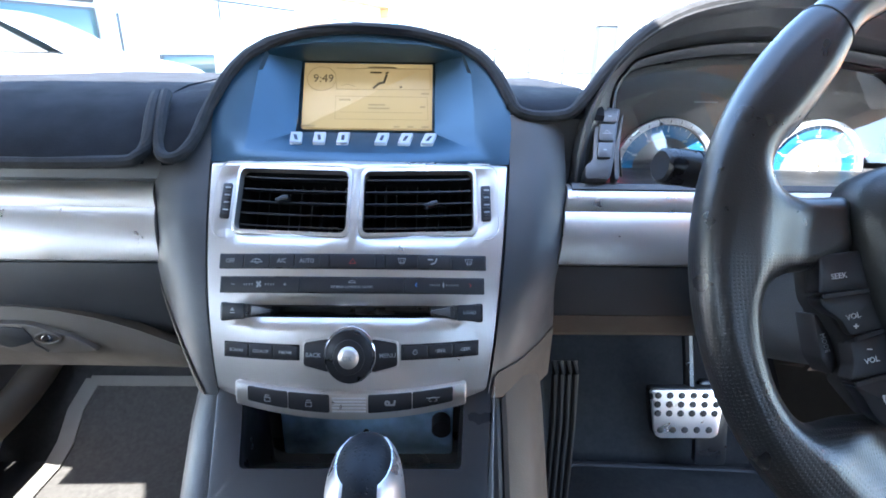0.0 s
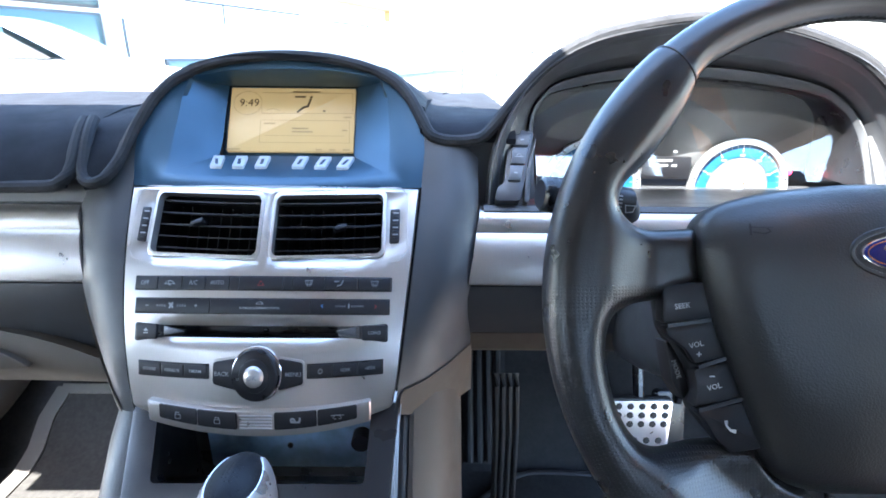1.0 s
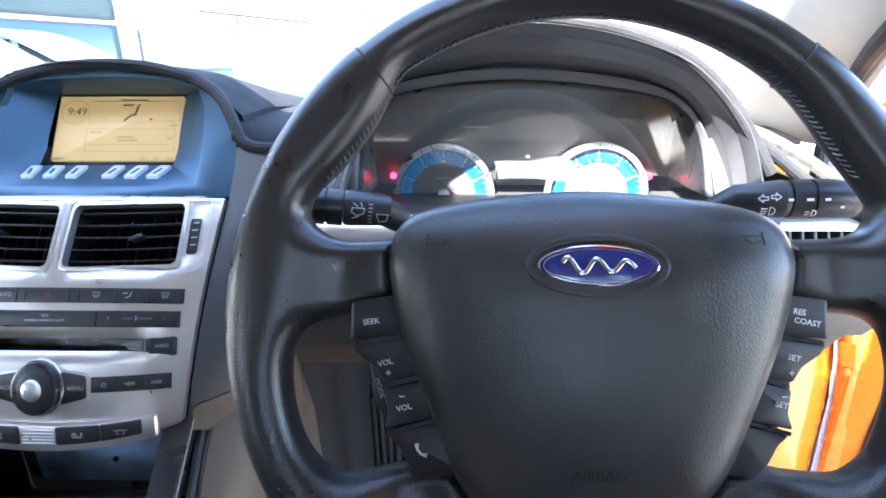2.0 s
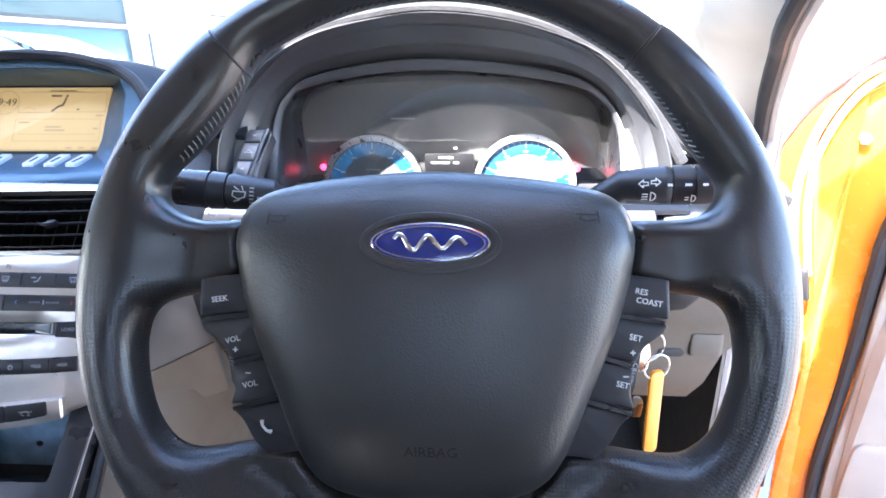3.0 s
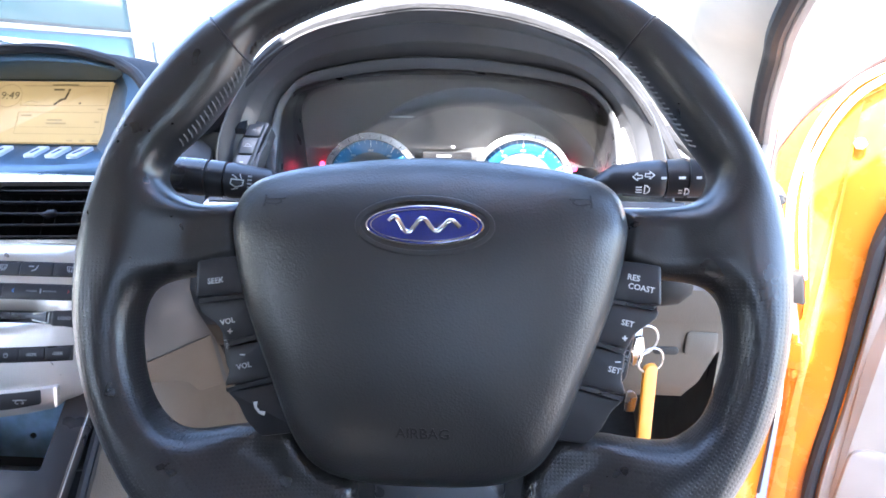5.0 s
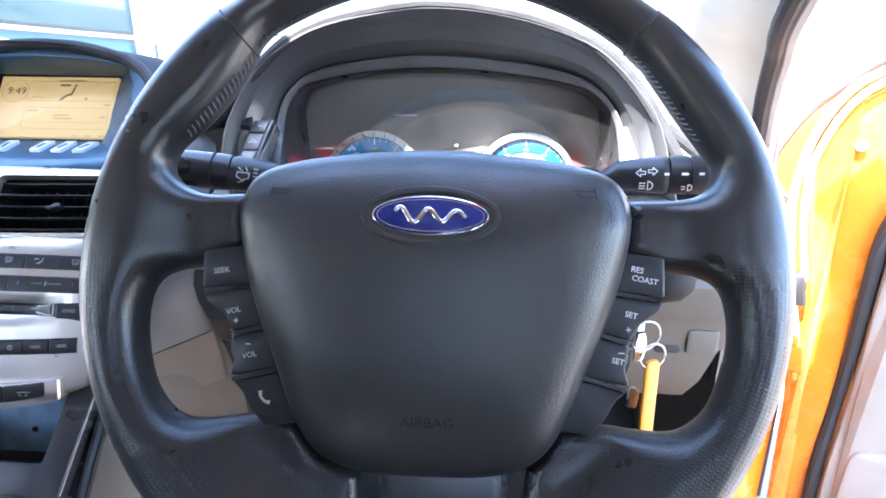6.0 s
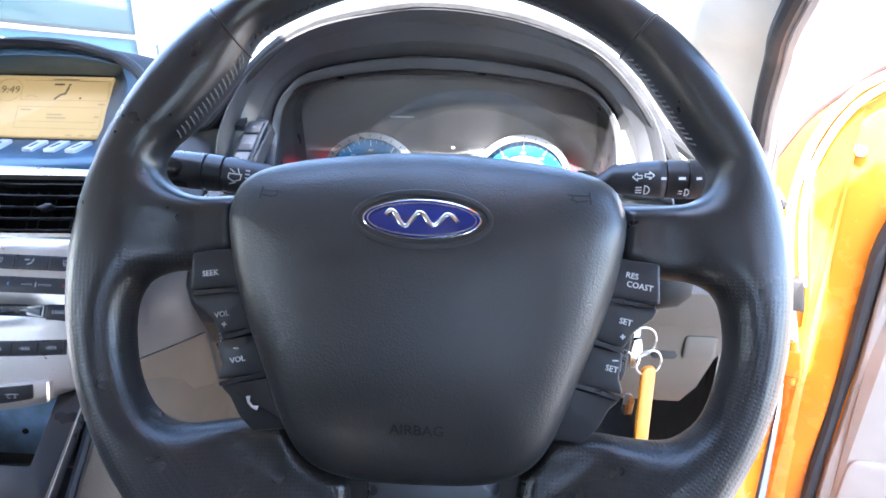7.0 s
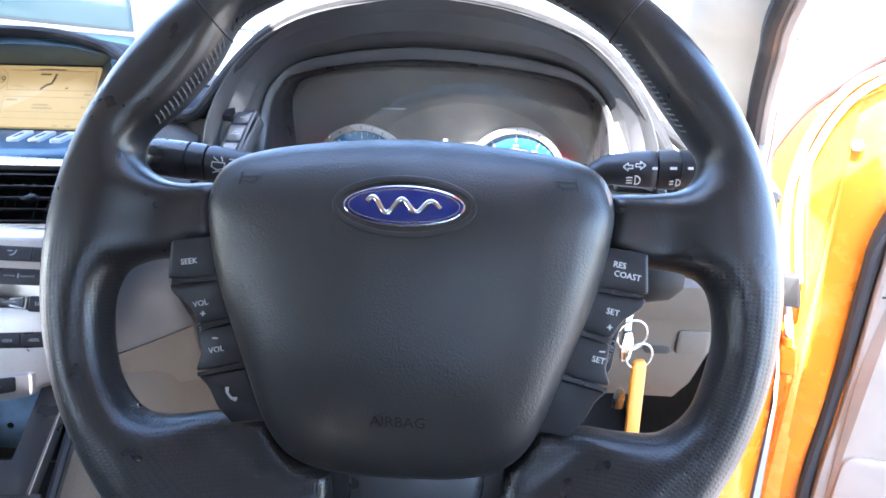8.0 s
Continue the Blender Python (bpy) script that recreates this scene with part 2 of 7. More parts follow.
# ---- mesh helpers ----
def part(name, bm, material, parent=None, label="", smooth=True, sharp=35):
    me = bpy.data.meshes.new(name)
    bmesh.ops.recalc_face_normals(bm, faces=bm.faces)
    bm.to_mesh(me)
    bm.free()
    me.materials.append(material)
    if smooth:
        me.shade_smooth()
        me.set_sharp_from_angle(angle=radians(sharp))
    ob = new(name, me)
    if parent is not None:
        ob.parent = parent
    if label:
        ob["label"] = label
    return ob


def thing(name, label, category, m=None, group="", kind=""):
    ob = new(name)
    ob.empty_display_size = 0.05
    if m is not None:
        ob.matrix_world = m
    return tagged(ob, label, category, group, kind)


def flat(x, y, h):
    return Vector((x, y, h))


def loft(rings, closed=True, cap0=False, cap1=False, bm=None):
    """Skin a list of rings of equal length."""
    bm = bm or bmesh.new()
    vs = [[bm.verts.new(p) for p in r] for r in rings]
    n = len(rings[0])
    for a, b in zip(vs, vs[1:]):
        for i in range(n if closed else n - 1):
            j = (i + 1) % n
            bm.faces.new((a[i], a[j], b[j], b[i]))
    if cap0:
        bm.faces.new(vs[0])
    if cap1:
        bm.faces.new(vs[-1])
    return bm


def sheet(rows, thick=0.004, push=(0, 1, 0), bm=None):
    """A grid of points made solid by a copy moved along push."""
    bm = bm or bmesh.new()
    p = Vector(push).normalized() * thick
    top = [[bm.verts.new(Vector(q)) for q in r] for r in rows]
    low = [[bm.verts.new(Vector(q) + p) for q in r] for r in rows]
    R, K = len(rows), len(rows[0])
    for i in range(R - 1):
        for j in range(K - 1):
            bm.faces.new((top[i][j], top[i][j + 1], top[i + 1][j + 1], top[i + 1][j]))
            bm.faces.new((low[i][j], low[i + 1][j], low[i + 1][j + 1], low[i][j + 1]))
    for i in range(R - 1):
        for j in (0, K - 1):
            bm.faces.new((top[i][j], top[i + 1][j], low[i + 1][j], low[i][j]))
    for j in range(K - 1):
        for i in (0, R - 1):
            bm.faces.new((top[i][j], top[i][j + 1], low[i][j + 1], low[i][j]))
    return bm


def smooth_line(pts, per=6, closed=False):
    """Catmull-Rom through the points."""
    pts = [Vector(p) for p in pts]
    n = len(pts)
    out = []
    for i in range(n if closed else n - 1):
        if closed:
            p0, p1, p2, p3 = pts[i - 1], pts[i], pts[(i + 1) % n], pts[(i + 2) % n]
        else:
            p0, p1, p2, p3 = pts[max(i - 1, 0)], pts[i], pts[i + 1], pts[min(i + 2, n - 1)]
        for k in range(per):
            s = k / per
            out.append(0.5 * ((2 * p1) + (p2 - p0) * s + (2 * p0 - 5 * p1 + 4 * p2 - p3) * s * s + (3 * p1 - p0 - 3 * p2 + p3) * s ** 3))
    if not closed:
        out.append(pts[-1])
    return out


def tube(path, r, seg=10, closed=False, bm=None, caps=True, flatten=1.0):
    """A round bar along a path; r may be a number or a list."""
    bm = bm or bmesh.new()
    path = [Vector(p) for p in path]
    n = len(path)
    rings = []
    up = Vector((0.13, 0.21, 0.97)).normalized()
    for i, p in enumerate(path):
        a = path[(i - 1) % n] if (closed or i > 0) else path[i]
        b = path[(i + 1) % n] if (closed or i < n - 1) else path[i]
        d = (b - a).normalized()
        s = d.cross(up)
        if s.length < 1e-4:
            s = d.cross(Vector((1, 0, 0)))
        s.normalize()
        w = s.cross(d).normalized()
        rad = r[i] if isinstance(r, (list, tuple)) else r
        rings.append([p + s * (math.cos(q) * rad) + w * (math.sin(q) * rad * flatten) for q in [2 * math.pi * k / seg for k in range(seg)]])
    if closed:
        rings.append(rings[0])
        vs = [[bm.verts.new(q) for q in rr] for rr in rings[:-1]]
        vs.append(vs[0])
        for a, b in zip(vs, vs[1:]):
            for k in range(seg):
                bm.faces.new((a[k], a[(k + 1) % seg], b[(k + 1) % seg], b[k]))
        return bm
    return loft(rings, True, caps, caps, bm)


def rrect(x0, x1, y0, y1, r, n=4):
    r = min(r, abs(x1 - x0) / 2.01, abs(y1 - y0) / 2.01)
    pts = []
    for cx, cy, a in ((x1 - r, y1 - r, 0), (x0 + r, y1 - r, 90), (x0 + r, y0 + r, 180), (x1 - r, y0 + r, 270)):
        for k in range(n + 1):
            q = radians(a + 90 * k / n)
            pts.append((cx + r * math.cos(q), cy + r * math.sin(q)))
    return pts


def soften(poly, r, n=3):
    """Round the corners of a polygon."""
    out = []
    m = len(poly)
    for i in range(m):
        p, a, b = (Vector(poly[i][:2]), Vector(poly[i - 1][:2]), Vector(poly[(i + 1) % m][:2]))
        d0, d1 = (a - p), (b - p)
        k = min(r, d0.length * 0.45, d1.length * 0.45)
        q0, q1 = p + d0.normalized() * k, p + d1.normalized() * k
        for j in range(n + 1):
            s = j / n
            out.append(tuple((1 - s) ** 2 * q0 + 2 * s * (1 - s) * p + s * s * q1))
    return out


def inset(poly, d):
    m = len(poly)
    area = sum(poly[i - 1][0] * poly[i][1] - poly[i][0] * poly[i - 1][1] for i in range(m))
    sign = 1 if area > 0 else -1
    out = []
    for i in range(m):
        a, p, b = Vector(poly[i - 1]), Vector(poly[i]), Vector(poly[(i + 1) % m])
        e = (p - a).normalized() + (b - p).normalized()
        if e.length < 1e-6:
            out.append(tuple(p))
            continue
        e.normalize()
        out.append((p.x - sign * e.y * d, p.y + sign * e.x * d))
    return out


def slab(poly, h0, h1, bev=0.0008, place=flat, bm=None, hollow=None):
    """A solid with that outline between two heights, its top edge rounded, set out by place(x, y, h)."""
    bm = bm or bmesh.new()
    levels = [(0, h0), (0, h1 - bev), (bev * 0.3, h1 - bev * 0.3), (bev, h1)]
    rings = [[place(x, y, h) for x, y in inset(poly, d)] for d, h in levels]
    if hollow:
        back = [[place(x, y, h) for x, y in hollow] for h in (h1, h0)]
        n = len(poly)
        return loft(rings + back, True, False, False, bm)
    loft(rings, True, True, False, bm)
    top = inset(poly, bev)
    vs = [bm.verts.new(place(x, y, h1)) for x, y in top]
    f = bm.faces.new(vs)
    bmesh.ops.triangulate(bm, faces=[f])
    bmesh.ops.remove_doubles(bm, verts=bm.verts, dist=1e-6)
    return bm


def band(x0, x1, low, high, h0, h1, bev, place, step=0.006):
    """A long raised bar that follows a curved face; low and high give its edges at x."""
    n = max(2, int(abs(x1 - x0) / step))
    xs = [x0, x0 + bev] + [x0 + (x1 - x0) * i / n for i in range(1, n)] + [x1 - bev, x1]
    rings = []
    for i, x in enumerate(xs):
        e = bev if i in (0, len(xs) - 1) else 0.0
        a, b, t = low(x) + e * 0.6, high(x) - e * 0.6, h1 - e
        rings.append([place(x, z, h) for z, h in ((a, h0), (a, t - bev), (a + bev * 0.3, t - bev * 0.3), (a + bev, t), (b - bev, t), (b - bev * 0.3, t - bev * 0.3), (b, t - bev), (b, h0))])
    return loft(rings, True, True, True)


def lettering(text, size, place, at, turn=0.0, align="CENTER", lift=0.0004, deep=0.0003, bold=0.0):
    """Writing as a thin raised mesh, set out by place(x, y, h)."""
    cu = bpy.data.curves.new("lettering", "FONT")
    cu.body, cu.size, cu.align_x, cu.align_y = text, size, align, "CENTER"
    cu.resolution_u = 2
    cu.offset = bold
    ob = bpy.data.objects.new("lettering", cu)
    scene.collection.objects.link(ob)
    dg = bpy.context.evaluated_depsgraph_get()
    dg.update()
    me = bpy.data.meshes.new_from_object(ob.evaluated_get(dg))
    bm = bmesh.new()
    bm.from_mesh(me)
    bpy.data.objects.remove(ob)
    bpy.data.curves.remove(cu)
    bpy.data.meshes.remove(me)
    r = bmesh.ops.extrude_face_region(bm, geom=bm.faces[:])
    tops = {v for v in r["geom"] if isinstance(v, bmesh.types.BMVert)}
    c, s = math.cos(radians(turn)), math.sin(radians(turn))
    for v in bm.verts:
        x, y = v.co.x, v.co.y
        v.co = place(at[0] + c * x - s * y, at[1] + s * x + c * y, lift + (deep if v in tops else 0.0))
    return bm


def strokes(lines, width, place, lift=0.0004, deep=0.0003, bm=None):
    """Line drawings (icons) as thin raised bars: each line is a list of (x, y)."""
    bm = bm or bmesh.new()
    for line in lines:
        for a, b in zip(line, line[1:]):
            a, b = Vector(a), Vector(b)
            d = (b - a)
            if d.length < 1e-7:
                continue
            d.normalize()
            q = Vector((-d.y, d.x)) * width / 2
            e = d * width * 0.4
            ring = [a - e + q, b + e + q, b + e - q, a - e - q]
            loft([[place(p.x, p.y, lift) for p in ring], [place(p.x, p.y, lift + deep) for p in ring]], True, True, True, bm)
    return bm


def arc(cx, cy, r, a0, a1, n=10, ry=None):
    ry = ry or r
    return [(cx + r * math.cos(radians(a0 + (a1 - a0) * k / n)), cy + ry * math.sin(radians(a0 + (a1 - a0) * k / n))) for k in range(n + 1)]


def block(x0, x1, y0, y1, z0, z1, bev=0.004, bm=None):
    """A box with softened upper edges."""
    return slab(rrect(x0, x1, y0, y1, bev * 1.5), z0, z1, bev, flat, bm)

# ---- ground and what stands outside ----
def ground_sheet():
    n = 40
    rows = [[(-400 + 800 * i / n, -400 + 800 * j / n, 0) for i in range(n + 1)] for j in range(n + 1)]
    return sheet(rows, 0.1, (0, 0, -1))


tagged(part("ground", ground_sheet(), ASPHALT), "worn grey asphalt of a car yard", "ground", kind="structure")


def on_front(s, z, h):
    """A place on the showroom's front, which runs away from the car: s along it, h out of it."""
    return Vector((-5.9 + 0.292 * s + 0.956 * h, 14.0 + 0.956 * s - 0.292 * h, z))


def showroom():
    b = thing("showroom_building", "white rendered showroom with tall glazing and an orange fascia", "building", pose(-5.9, 14, 0))

    def bit(name, poly, h0, h1, m, label="", parent=None, bev=0.01):
        o = part(name, slab(poly, h0, h1, bev, on_front), m, parent or b, label)
        if parent is None:
            o.matrix_parent_inverse = b.matrix_world.inverted()
        return o

    bit("wall", [(-12, 0), (19, 0), (19, 5.2), (-12, 5.2)], -6.0, 0.0, WHITE_WALL)
    bit("parapet", [(-12.1, 5.2), (19.1, 5.2), (19.1, 5.5), (-12.1, 5.5)], -6.1, 0.12, WHITE_WALL)
    for s0, s1, z1 in ((-8.6, -5.6, 1.66), (-5.5, -2.45, 1.66), (-8.6, -2.45, 3.0)):
        z0 = 0.42 if z1 < 2 else 1.74
        f = bit("window", rrect(s0, s1, z0, z1, 0.02, 2), 0.0, 0.06, GREY_METAL, "grey aluminium window frame")
        bit("pane", rrect(s0 + 0.05, s1 - 0.05, z0 + 0.05, z1 - 0.05, 0.01, 2), 0.055, 0.07, SHOP_GLASS, "", f, 0.004)
    bit("corner_post", rrect(-2.40, -2.16, 0.0, 3.2, 0.03, 2), 0.0, 0.25, WHITE_WALL, "white corner post")
    bit("downpipe", rrect(-2.05, -1.93, 0.4, 1.6, 0.03, 2), 0.0, 0.1, GREY_METAL, "grey downpipe")
    bit("joint_line", rrect(0.0, 5.1, 2.07, 2.12, 0.01, 2), 0.0, 0.02, GREY_METAL)
    bit("joint_line", rrect(1.35, 1.40, 1.62, 2.07, 0.01, 2), 0.0, 0.02, GREY_METAL)
    bit("joint_line", rrect(7.2, 10.4, 1.97, 2.02, 0.01, 2), 0.0, 0.02, GREY_METAL)
    bit("joint_line", rrect(10.35, 10.4, 1.60, 1.97, 0.01, 2), 0.0, 0.02, GREY_METAL)
    bit("sign_panel", rrect(5.15, 7.1, 1.35, 2.3, 0.03, 2), 0.0, 0.08, SIGN_ORANGE, "faded orange wall panel")
    bit("sign_band", rrect(7.6, 12.2, 2.66, 2.86, 0.03, 2), 0.0, 0.5, SIGN_ORANGE, "orange painted fascia beam")
    bit("canopy_arm", [(12.2, 2.25), (12.9, 2.66), (12.9, 2.86), (12.2, 2.86)], 0.0, 0.4, SIGN_ORANGE)
    low = bit("window", rrect(-0.9, 0.9, 0.30, 0.80, 0.02, 2), 0.0, 0.06, GREY_METAL, "low showroom window")
    bit("pane", rrect(-0.85, 0.85, 0.35, 0.75, 0.01, 2), 0.055, 0.07, SHOP_GLASS, "", low, 0.004)


showroom()

pole = thing("yard_pole", "slim blue painted steel pole on a base plate", "pole", pose(-0.57, 9, 0))
part("shaft", tube([(0, 0, 0), (0, 0, 4.5)], 0.07, 16), POLE_BLUE, pole)
part("base_plate", block(-0.16, 0.16, -0.16, 0.16, 0, 0.03), POLE_BLUE, pole)

fence = thing("yard_fence", "grey steel post and rail yard fence", "fence", pose(0, 12.5, 0))
for k in range(9):
    part("post", tube([(0.6 + 0.75 * k, 0, 0), (0.6 + 0.75 * k, 0, 1.28)], 0.028, 8), GREY_METAL, fence)
for z in (0.55, 1.02):
    part("rail", tube([(0.5, 0, z), (6.8, 0, z)], 0.02, 8), GREY_METAL, fence)
cab = thing("service_cabinet", "pale grey steel service cabinet in the yard", "cabinet", pose(3.6, 12, 0))
part("body", block(-0.22, 0.16, -0.2, 0.2, 0.02, 1.5, 0.02), GREY_METAL, cab)
part("cap", block(-0.25, 0.19, -0.23, 0.23, 1.5, 1.56, 0.02), WHITE_WALL, cab)


def parked_car(m):
    """A white hatchback seen from the side, nose to the right."""
    c = thing("parked_car", "white parked hatchback in the car yard", "car", m)
    prof = [(-2.0, 0.35), (-2.05, 0.7), (-1.9, 0.98), (-1.0, 0.99), (0.6, 0.98), (1.5, 0.88), (2.0, 0.72), (2.05, 0.4), (1.9, 0.25), (-1.9, 0.25)]
    prof = [(p.x, p.y) for p in smooth_line([(a, b, 0) for a, b in prof], 4, True)]
    ring = lambda y, k: [Vector((x * (1 - 0.02 * k), y, 0.25 + (z - 0.25) * (1 - 0.04 * k))) for x, z in prof]
    part("body", loft([ring(-0.86, 1), ring(-0.8, 0), ring(0.8, 0), ring(0.86, 1)], True, True, True), WHITE_PAINT, c)
    cabin = [(-1.9, 0.96), (-1.5, 1.38), (-0.6, 1.47), (0.15, 1.4), (1.05, 0.95)]
    cabin = [(p.x, p.y) for p in smooth_line([(a, b, 0) for a, b in cabin], 5)]
    wide = lambda y, k: [Vector((x, y * (1 - 0.16 * max(0, z - 0.95) / 0.5), z - k)) for x, z in cabin]
    part("roof", loft([wide(-0.78, 0.02), wide(-0.74, 0), wide(0.74, 0), wide(0.78, 0.02)], False), WHITE_PAINT, c)
    for y, d in ((-0.8, -1), (0.8, 1)):
        part("side_frame", loft([[Vector((x, y * (1 - 0.16 * max(0, z - 0.95) / 0.5), z)) for x, z in cabin], [Vector((x, y * 0.97 * (1 - 0.16 * max(0, z - 0.95) / 0.5), z)) for x, z in cabin]], False, False, False), WHITE_PAINT, c)
        for a, b, e, f in ((-1.7, -0.62, -1.4, -0.6), (-0.52, 0.82, -0.5, 0.1)):
            q = [Vector((a, y * 1.012, 0.99)), Vector((b, y * 1.012, 0.99)), Vector((f, y * 0.875, 1.36)), Vector((e, y * 0.875, 1.36))]
            w = part("side_window", loft([q, [v + Vector((0, d * -0.02, 0)) for v in q]], True, True, True), SHOP_GLASS, c)
            part("window_seal", tube(q, 0.018, 6, True), RUBBER, w)
    for x in (-1.3, 1.35):
        for y in (-0.8, 0.8):
            w = part("wheel", tube([(x, y - 0.1, 0.31), (x, y + 0.1, 0.31)], 0.31, 28), RUBBER, c, "black tyre")
            part("rim", tube([(x, y - 0.105, 0.31), (x, y + 0.105, 0.31)], 0.2, 24), ALLOY, w)
    return c


parked_car(pose(-4.55, 6.4, 0, 0, 0, 6) @ Matrix.Scale(0.9, 4))

# ---- the car's shell around the cabin ----
def shell():
    floor = part("floor", sheet([[(x, y, 0.25 + max(0, y - 0.80) * 0.9) for x in (-0.72, -0.4, -0.14)] for y in (-0.8, -0.3, 0.3, 0.7, 0.80, 1.15)], 0.03, (0, 0, -1)), CARPET)
    tagged(floor, "dark carpet floor of the passenger footwell", "floor", kind="structure")
    fl2 = part("floor_driver", sheet([[(x, y, 0.25 + max(0, y - 0.8) * 1.1) for x in (0.14, 0.4, 0.80)] for y in (-0.8, -0.3, 0.3, 0.6, 0.8, 1.0, 1.15)], 0.03, (0, 0, -1)), CARPET)
    tagged(fl2, "dark carpet floor of the driver's footwell", "floor", kind="structure")
    fw = part("wall_firewall", sheet([[(x, 1.05 + 0.1 * (0.95 - z), z) for x in (-0.8, 0, 0.8)] for z in (0.2, 0.5, 0.8, 0.875)], 0.03, (0, 1, 0)), CARPET)
    tagged(fw, "dark carpeted firewall under the dashboard", "wall", kind="structure")
    # unseen headliner; front edge curved to let sun reach the dials
    def lining(x, y):
        return (x, y + (0.19 - 0.03 * x * x if x < 0 else min(0.19 - 1.05 * x * x, 0.19 - 0.1 * min(1, x / 0.06))) * max(0.0, min(1.0, (y + 0.5) / 0.6)), 1.285 - 0.05 * (x / 0.62) ** 2 - 0.035 * ((y + 0.6) / 0.8) ** 2)

    hl = part("ceiling", sheet([[lining(-0.64 + 0.128 * i, 0.18 - 0.2 * j) for i in range(11)] for j in range(7)], 0.03, (0, 0, 1)), HEADLINER)
    tagged(hl, "unseen pale fabric headliner with its front edge shaped for the sun", "ceiling", kind="structure")
    # unseen roof: its edge is notched to place sun on hood, dials and door
    edge = [(-0.62, 0.13), (-0.3, 0.205), (0.0, 0.235), (0.045, 0.233), (0.06, 0.196), (0.27, 0.196), (0.302, 0.130), (0.40, 0.115), (0.495, 0.117), (0.560, 0.214), (0.583, 0.262), (0.572, 0.286), (0.65, 0.302), (0.665, 0.0), (0.665, -0.9), (-0.64, -0.9), (-0.64, 0.0)]
    roof = part("ceiling_roof_sun_mask", slab(edge, 1.385, 1.405, 0.006), ORANGE)
    tagged(roof, "unseen orange roof panel with its edge cut to shape the sunlight", "roof", kind="structure")
    # unseen rear walls, added to set how much light enters from behind
    rear = lambda x, z: (x * (1 - 0.2 * max(0, z - 0.9) / 0.35), -0.72 - 0.12 * z, z)
    for name, xs, zs in (("wall_rear", (-0.74, -0.35, 0, 0.35, 0.74), (0.2, 0.6, 1.06)), ("wall_rear_header", (-0.74, 0, 0.74), (1.19, 1.22, 1.255)), ("wall_rear_side", (-0.74, -0.2, 0.42), (1.06, 1.12, 1.19)), ("wall_rear_side", (0.70, 0.72, 0.74), (1.06, 1.12, 1.19))):
        back = part(name, sheet([[rear(x, z) for x in xs] for z in zs], 0.05, (0, -1, 0)), SEAT_DARK)
        tagged(back, "unseen dark wall round a rear opening sized for light", "wall", kind="structure")
    lean_in = lambda x, z: x - (0.12 * (z - 0.86) / 0.38 if z > 0.86 else 0)
    # unseen side: dark walls block light, pillar and pale trim mirror in the lens
    for name, ys, zs, paint, words, kind in (
            ("wall_driver_side", (-0.9, -0.5, -0.17), (0.2, 0.5, 0.86, 0.97), SEAT_DARK, "unseen dark wall blocking light behind the driver's doorway", "wall"),
            ("wall_driver_post", (-0.40, -0.29, -0.17), (0.97, 1.1, 1.235), SEAT_DARK, "unseen dark post blocking light behind the driver's doorway", "wall"),
            ("wall_driver_header", (-0.9, -0.65, -0.40), (1.16, 1.2, 1.235), SEAT_DARK, "unseen dark wall over a side opening added for light", "wall"),
            ("wall_driver_sill", (-0.17, -0.1, 0.0), (0.2, 0.5, 0.86, 0.95), SEAT_DARK, "unseen dark wall blocking light low beside the driver's doorway", "wall"),
            ("wall_door_pillar", (-0.17, -0.09, 0.0), (0.95, 1.1, 1.235), ORANGE, "orange painted pillar behind the driver's doorway", "door post"),
            ("wall_pillar_trim", (0.0, 0.12, 0.24), (1.0, 1.1, 1.235), TRIM_SAND, "pale trim along the roof edge above the driver's doorway", "door post")):
        w = part(name, sheet([[(lean_in(0.74, z), y, z) for y in ys] for z in zs], 0.05, (1, 0, 0)), paint)
        tagged(w, words, kind, kind="structure")
    # unseen walls; the opening between them is added to brighten the fascia
    for name, ys, zs in (("wall_passenger_side", (-0.9, -0.6, -0.3), (0.2, 0.5, 0.86, 0.96)), ("wall_passenger_header", (-0.9, -0.6, -0.3), (1.19, 1.21, 1.235)), ("wall_passenger_post", (-0.42, -0.36, -0.3), (0.96, 1.1, 1.19))):
        lft = part(name, sheet([[(-lean_in(0.74, z), y, z) for y in ys] for z in zs], 0.06, (-1, 0, 0)), BEIGE)
        tagged(lft, "unseen taupe wall round an opening added to light the fascia", "wall", kind="structure")
    sl = part("wall_passenger_sill", sheet([[(-0.74, y, z) for y in (-0.3, 0.2, 0.7, 1.05)] for z in (0.2, 0.3, 0.36)], 0.06, (-1, 0, 0)), BEIGE)
    tagged(sl, "taupe sill wall below the open passenger doorway", "wall", kind="structure")
    # unseen panels: their slanting edges follow the sun to shape the floor patch
    post = part("wall_passenger_front_sun_mask", sheet([[(-0.74, y0 + (1.05 - y0) * q, z) for q in (0, 0.5, 1)] for z, y0 in ((0.36, 0.73), (0.55, 0.59), (0.75, 0.437), (0.975, 0.268))], 0.06, (-1, 0, 0)), BEIGE)
    tagged(post, "unseen taupe panel cutting the front edge of the floor's sun patch", "wall", kind="structure")
    pd = part("wall_passenger_rear_sun_mask", sheet([[(-0.745, -0.3 + (y1 + 0.3) * q, z) for q in (0, 0.5, 1)] for z, y1 in ((0.36, 0.36), (0.55, 0.22), (0.75, 0.067), (0.985, -0.105), (1.03, -0.14))], 0.05, (-1, 0, 0)), BEIGE)
    tagged(pd, "unseen taupe panel cutting the rear edge of the floor's sun patch", "wall", kind="structure")
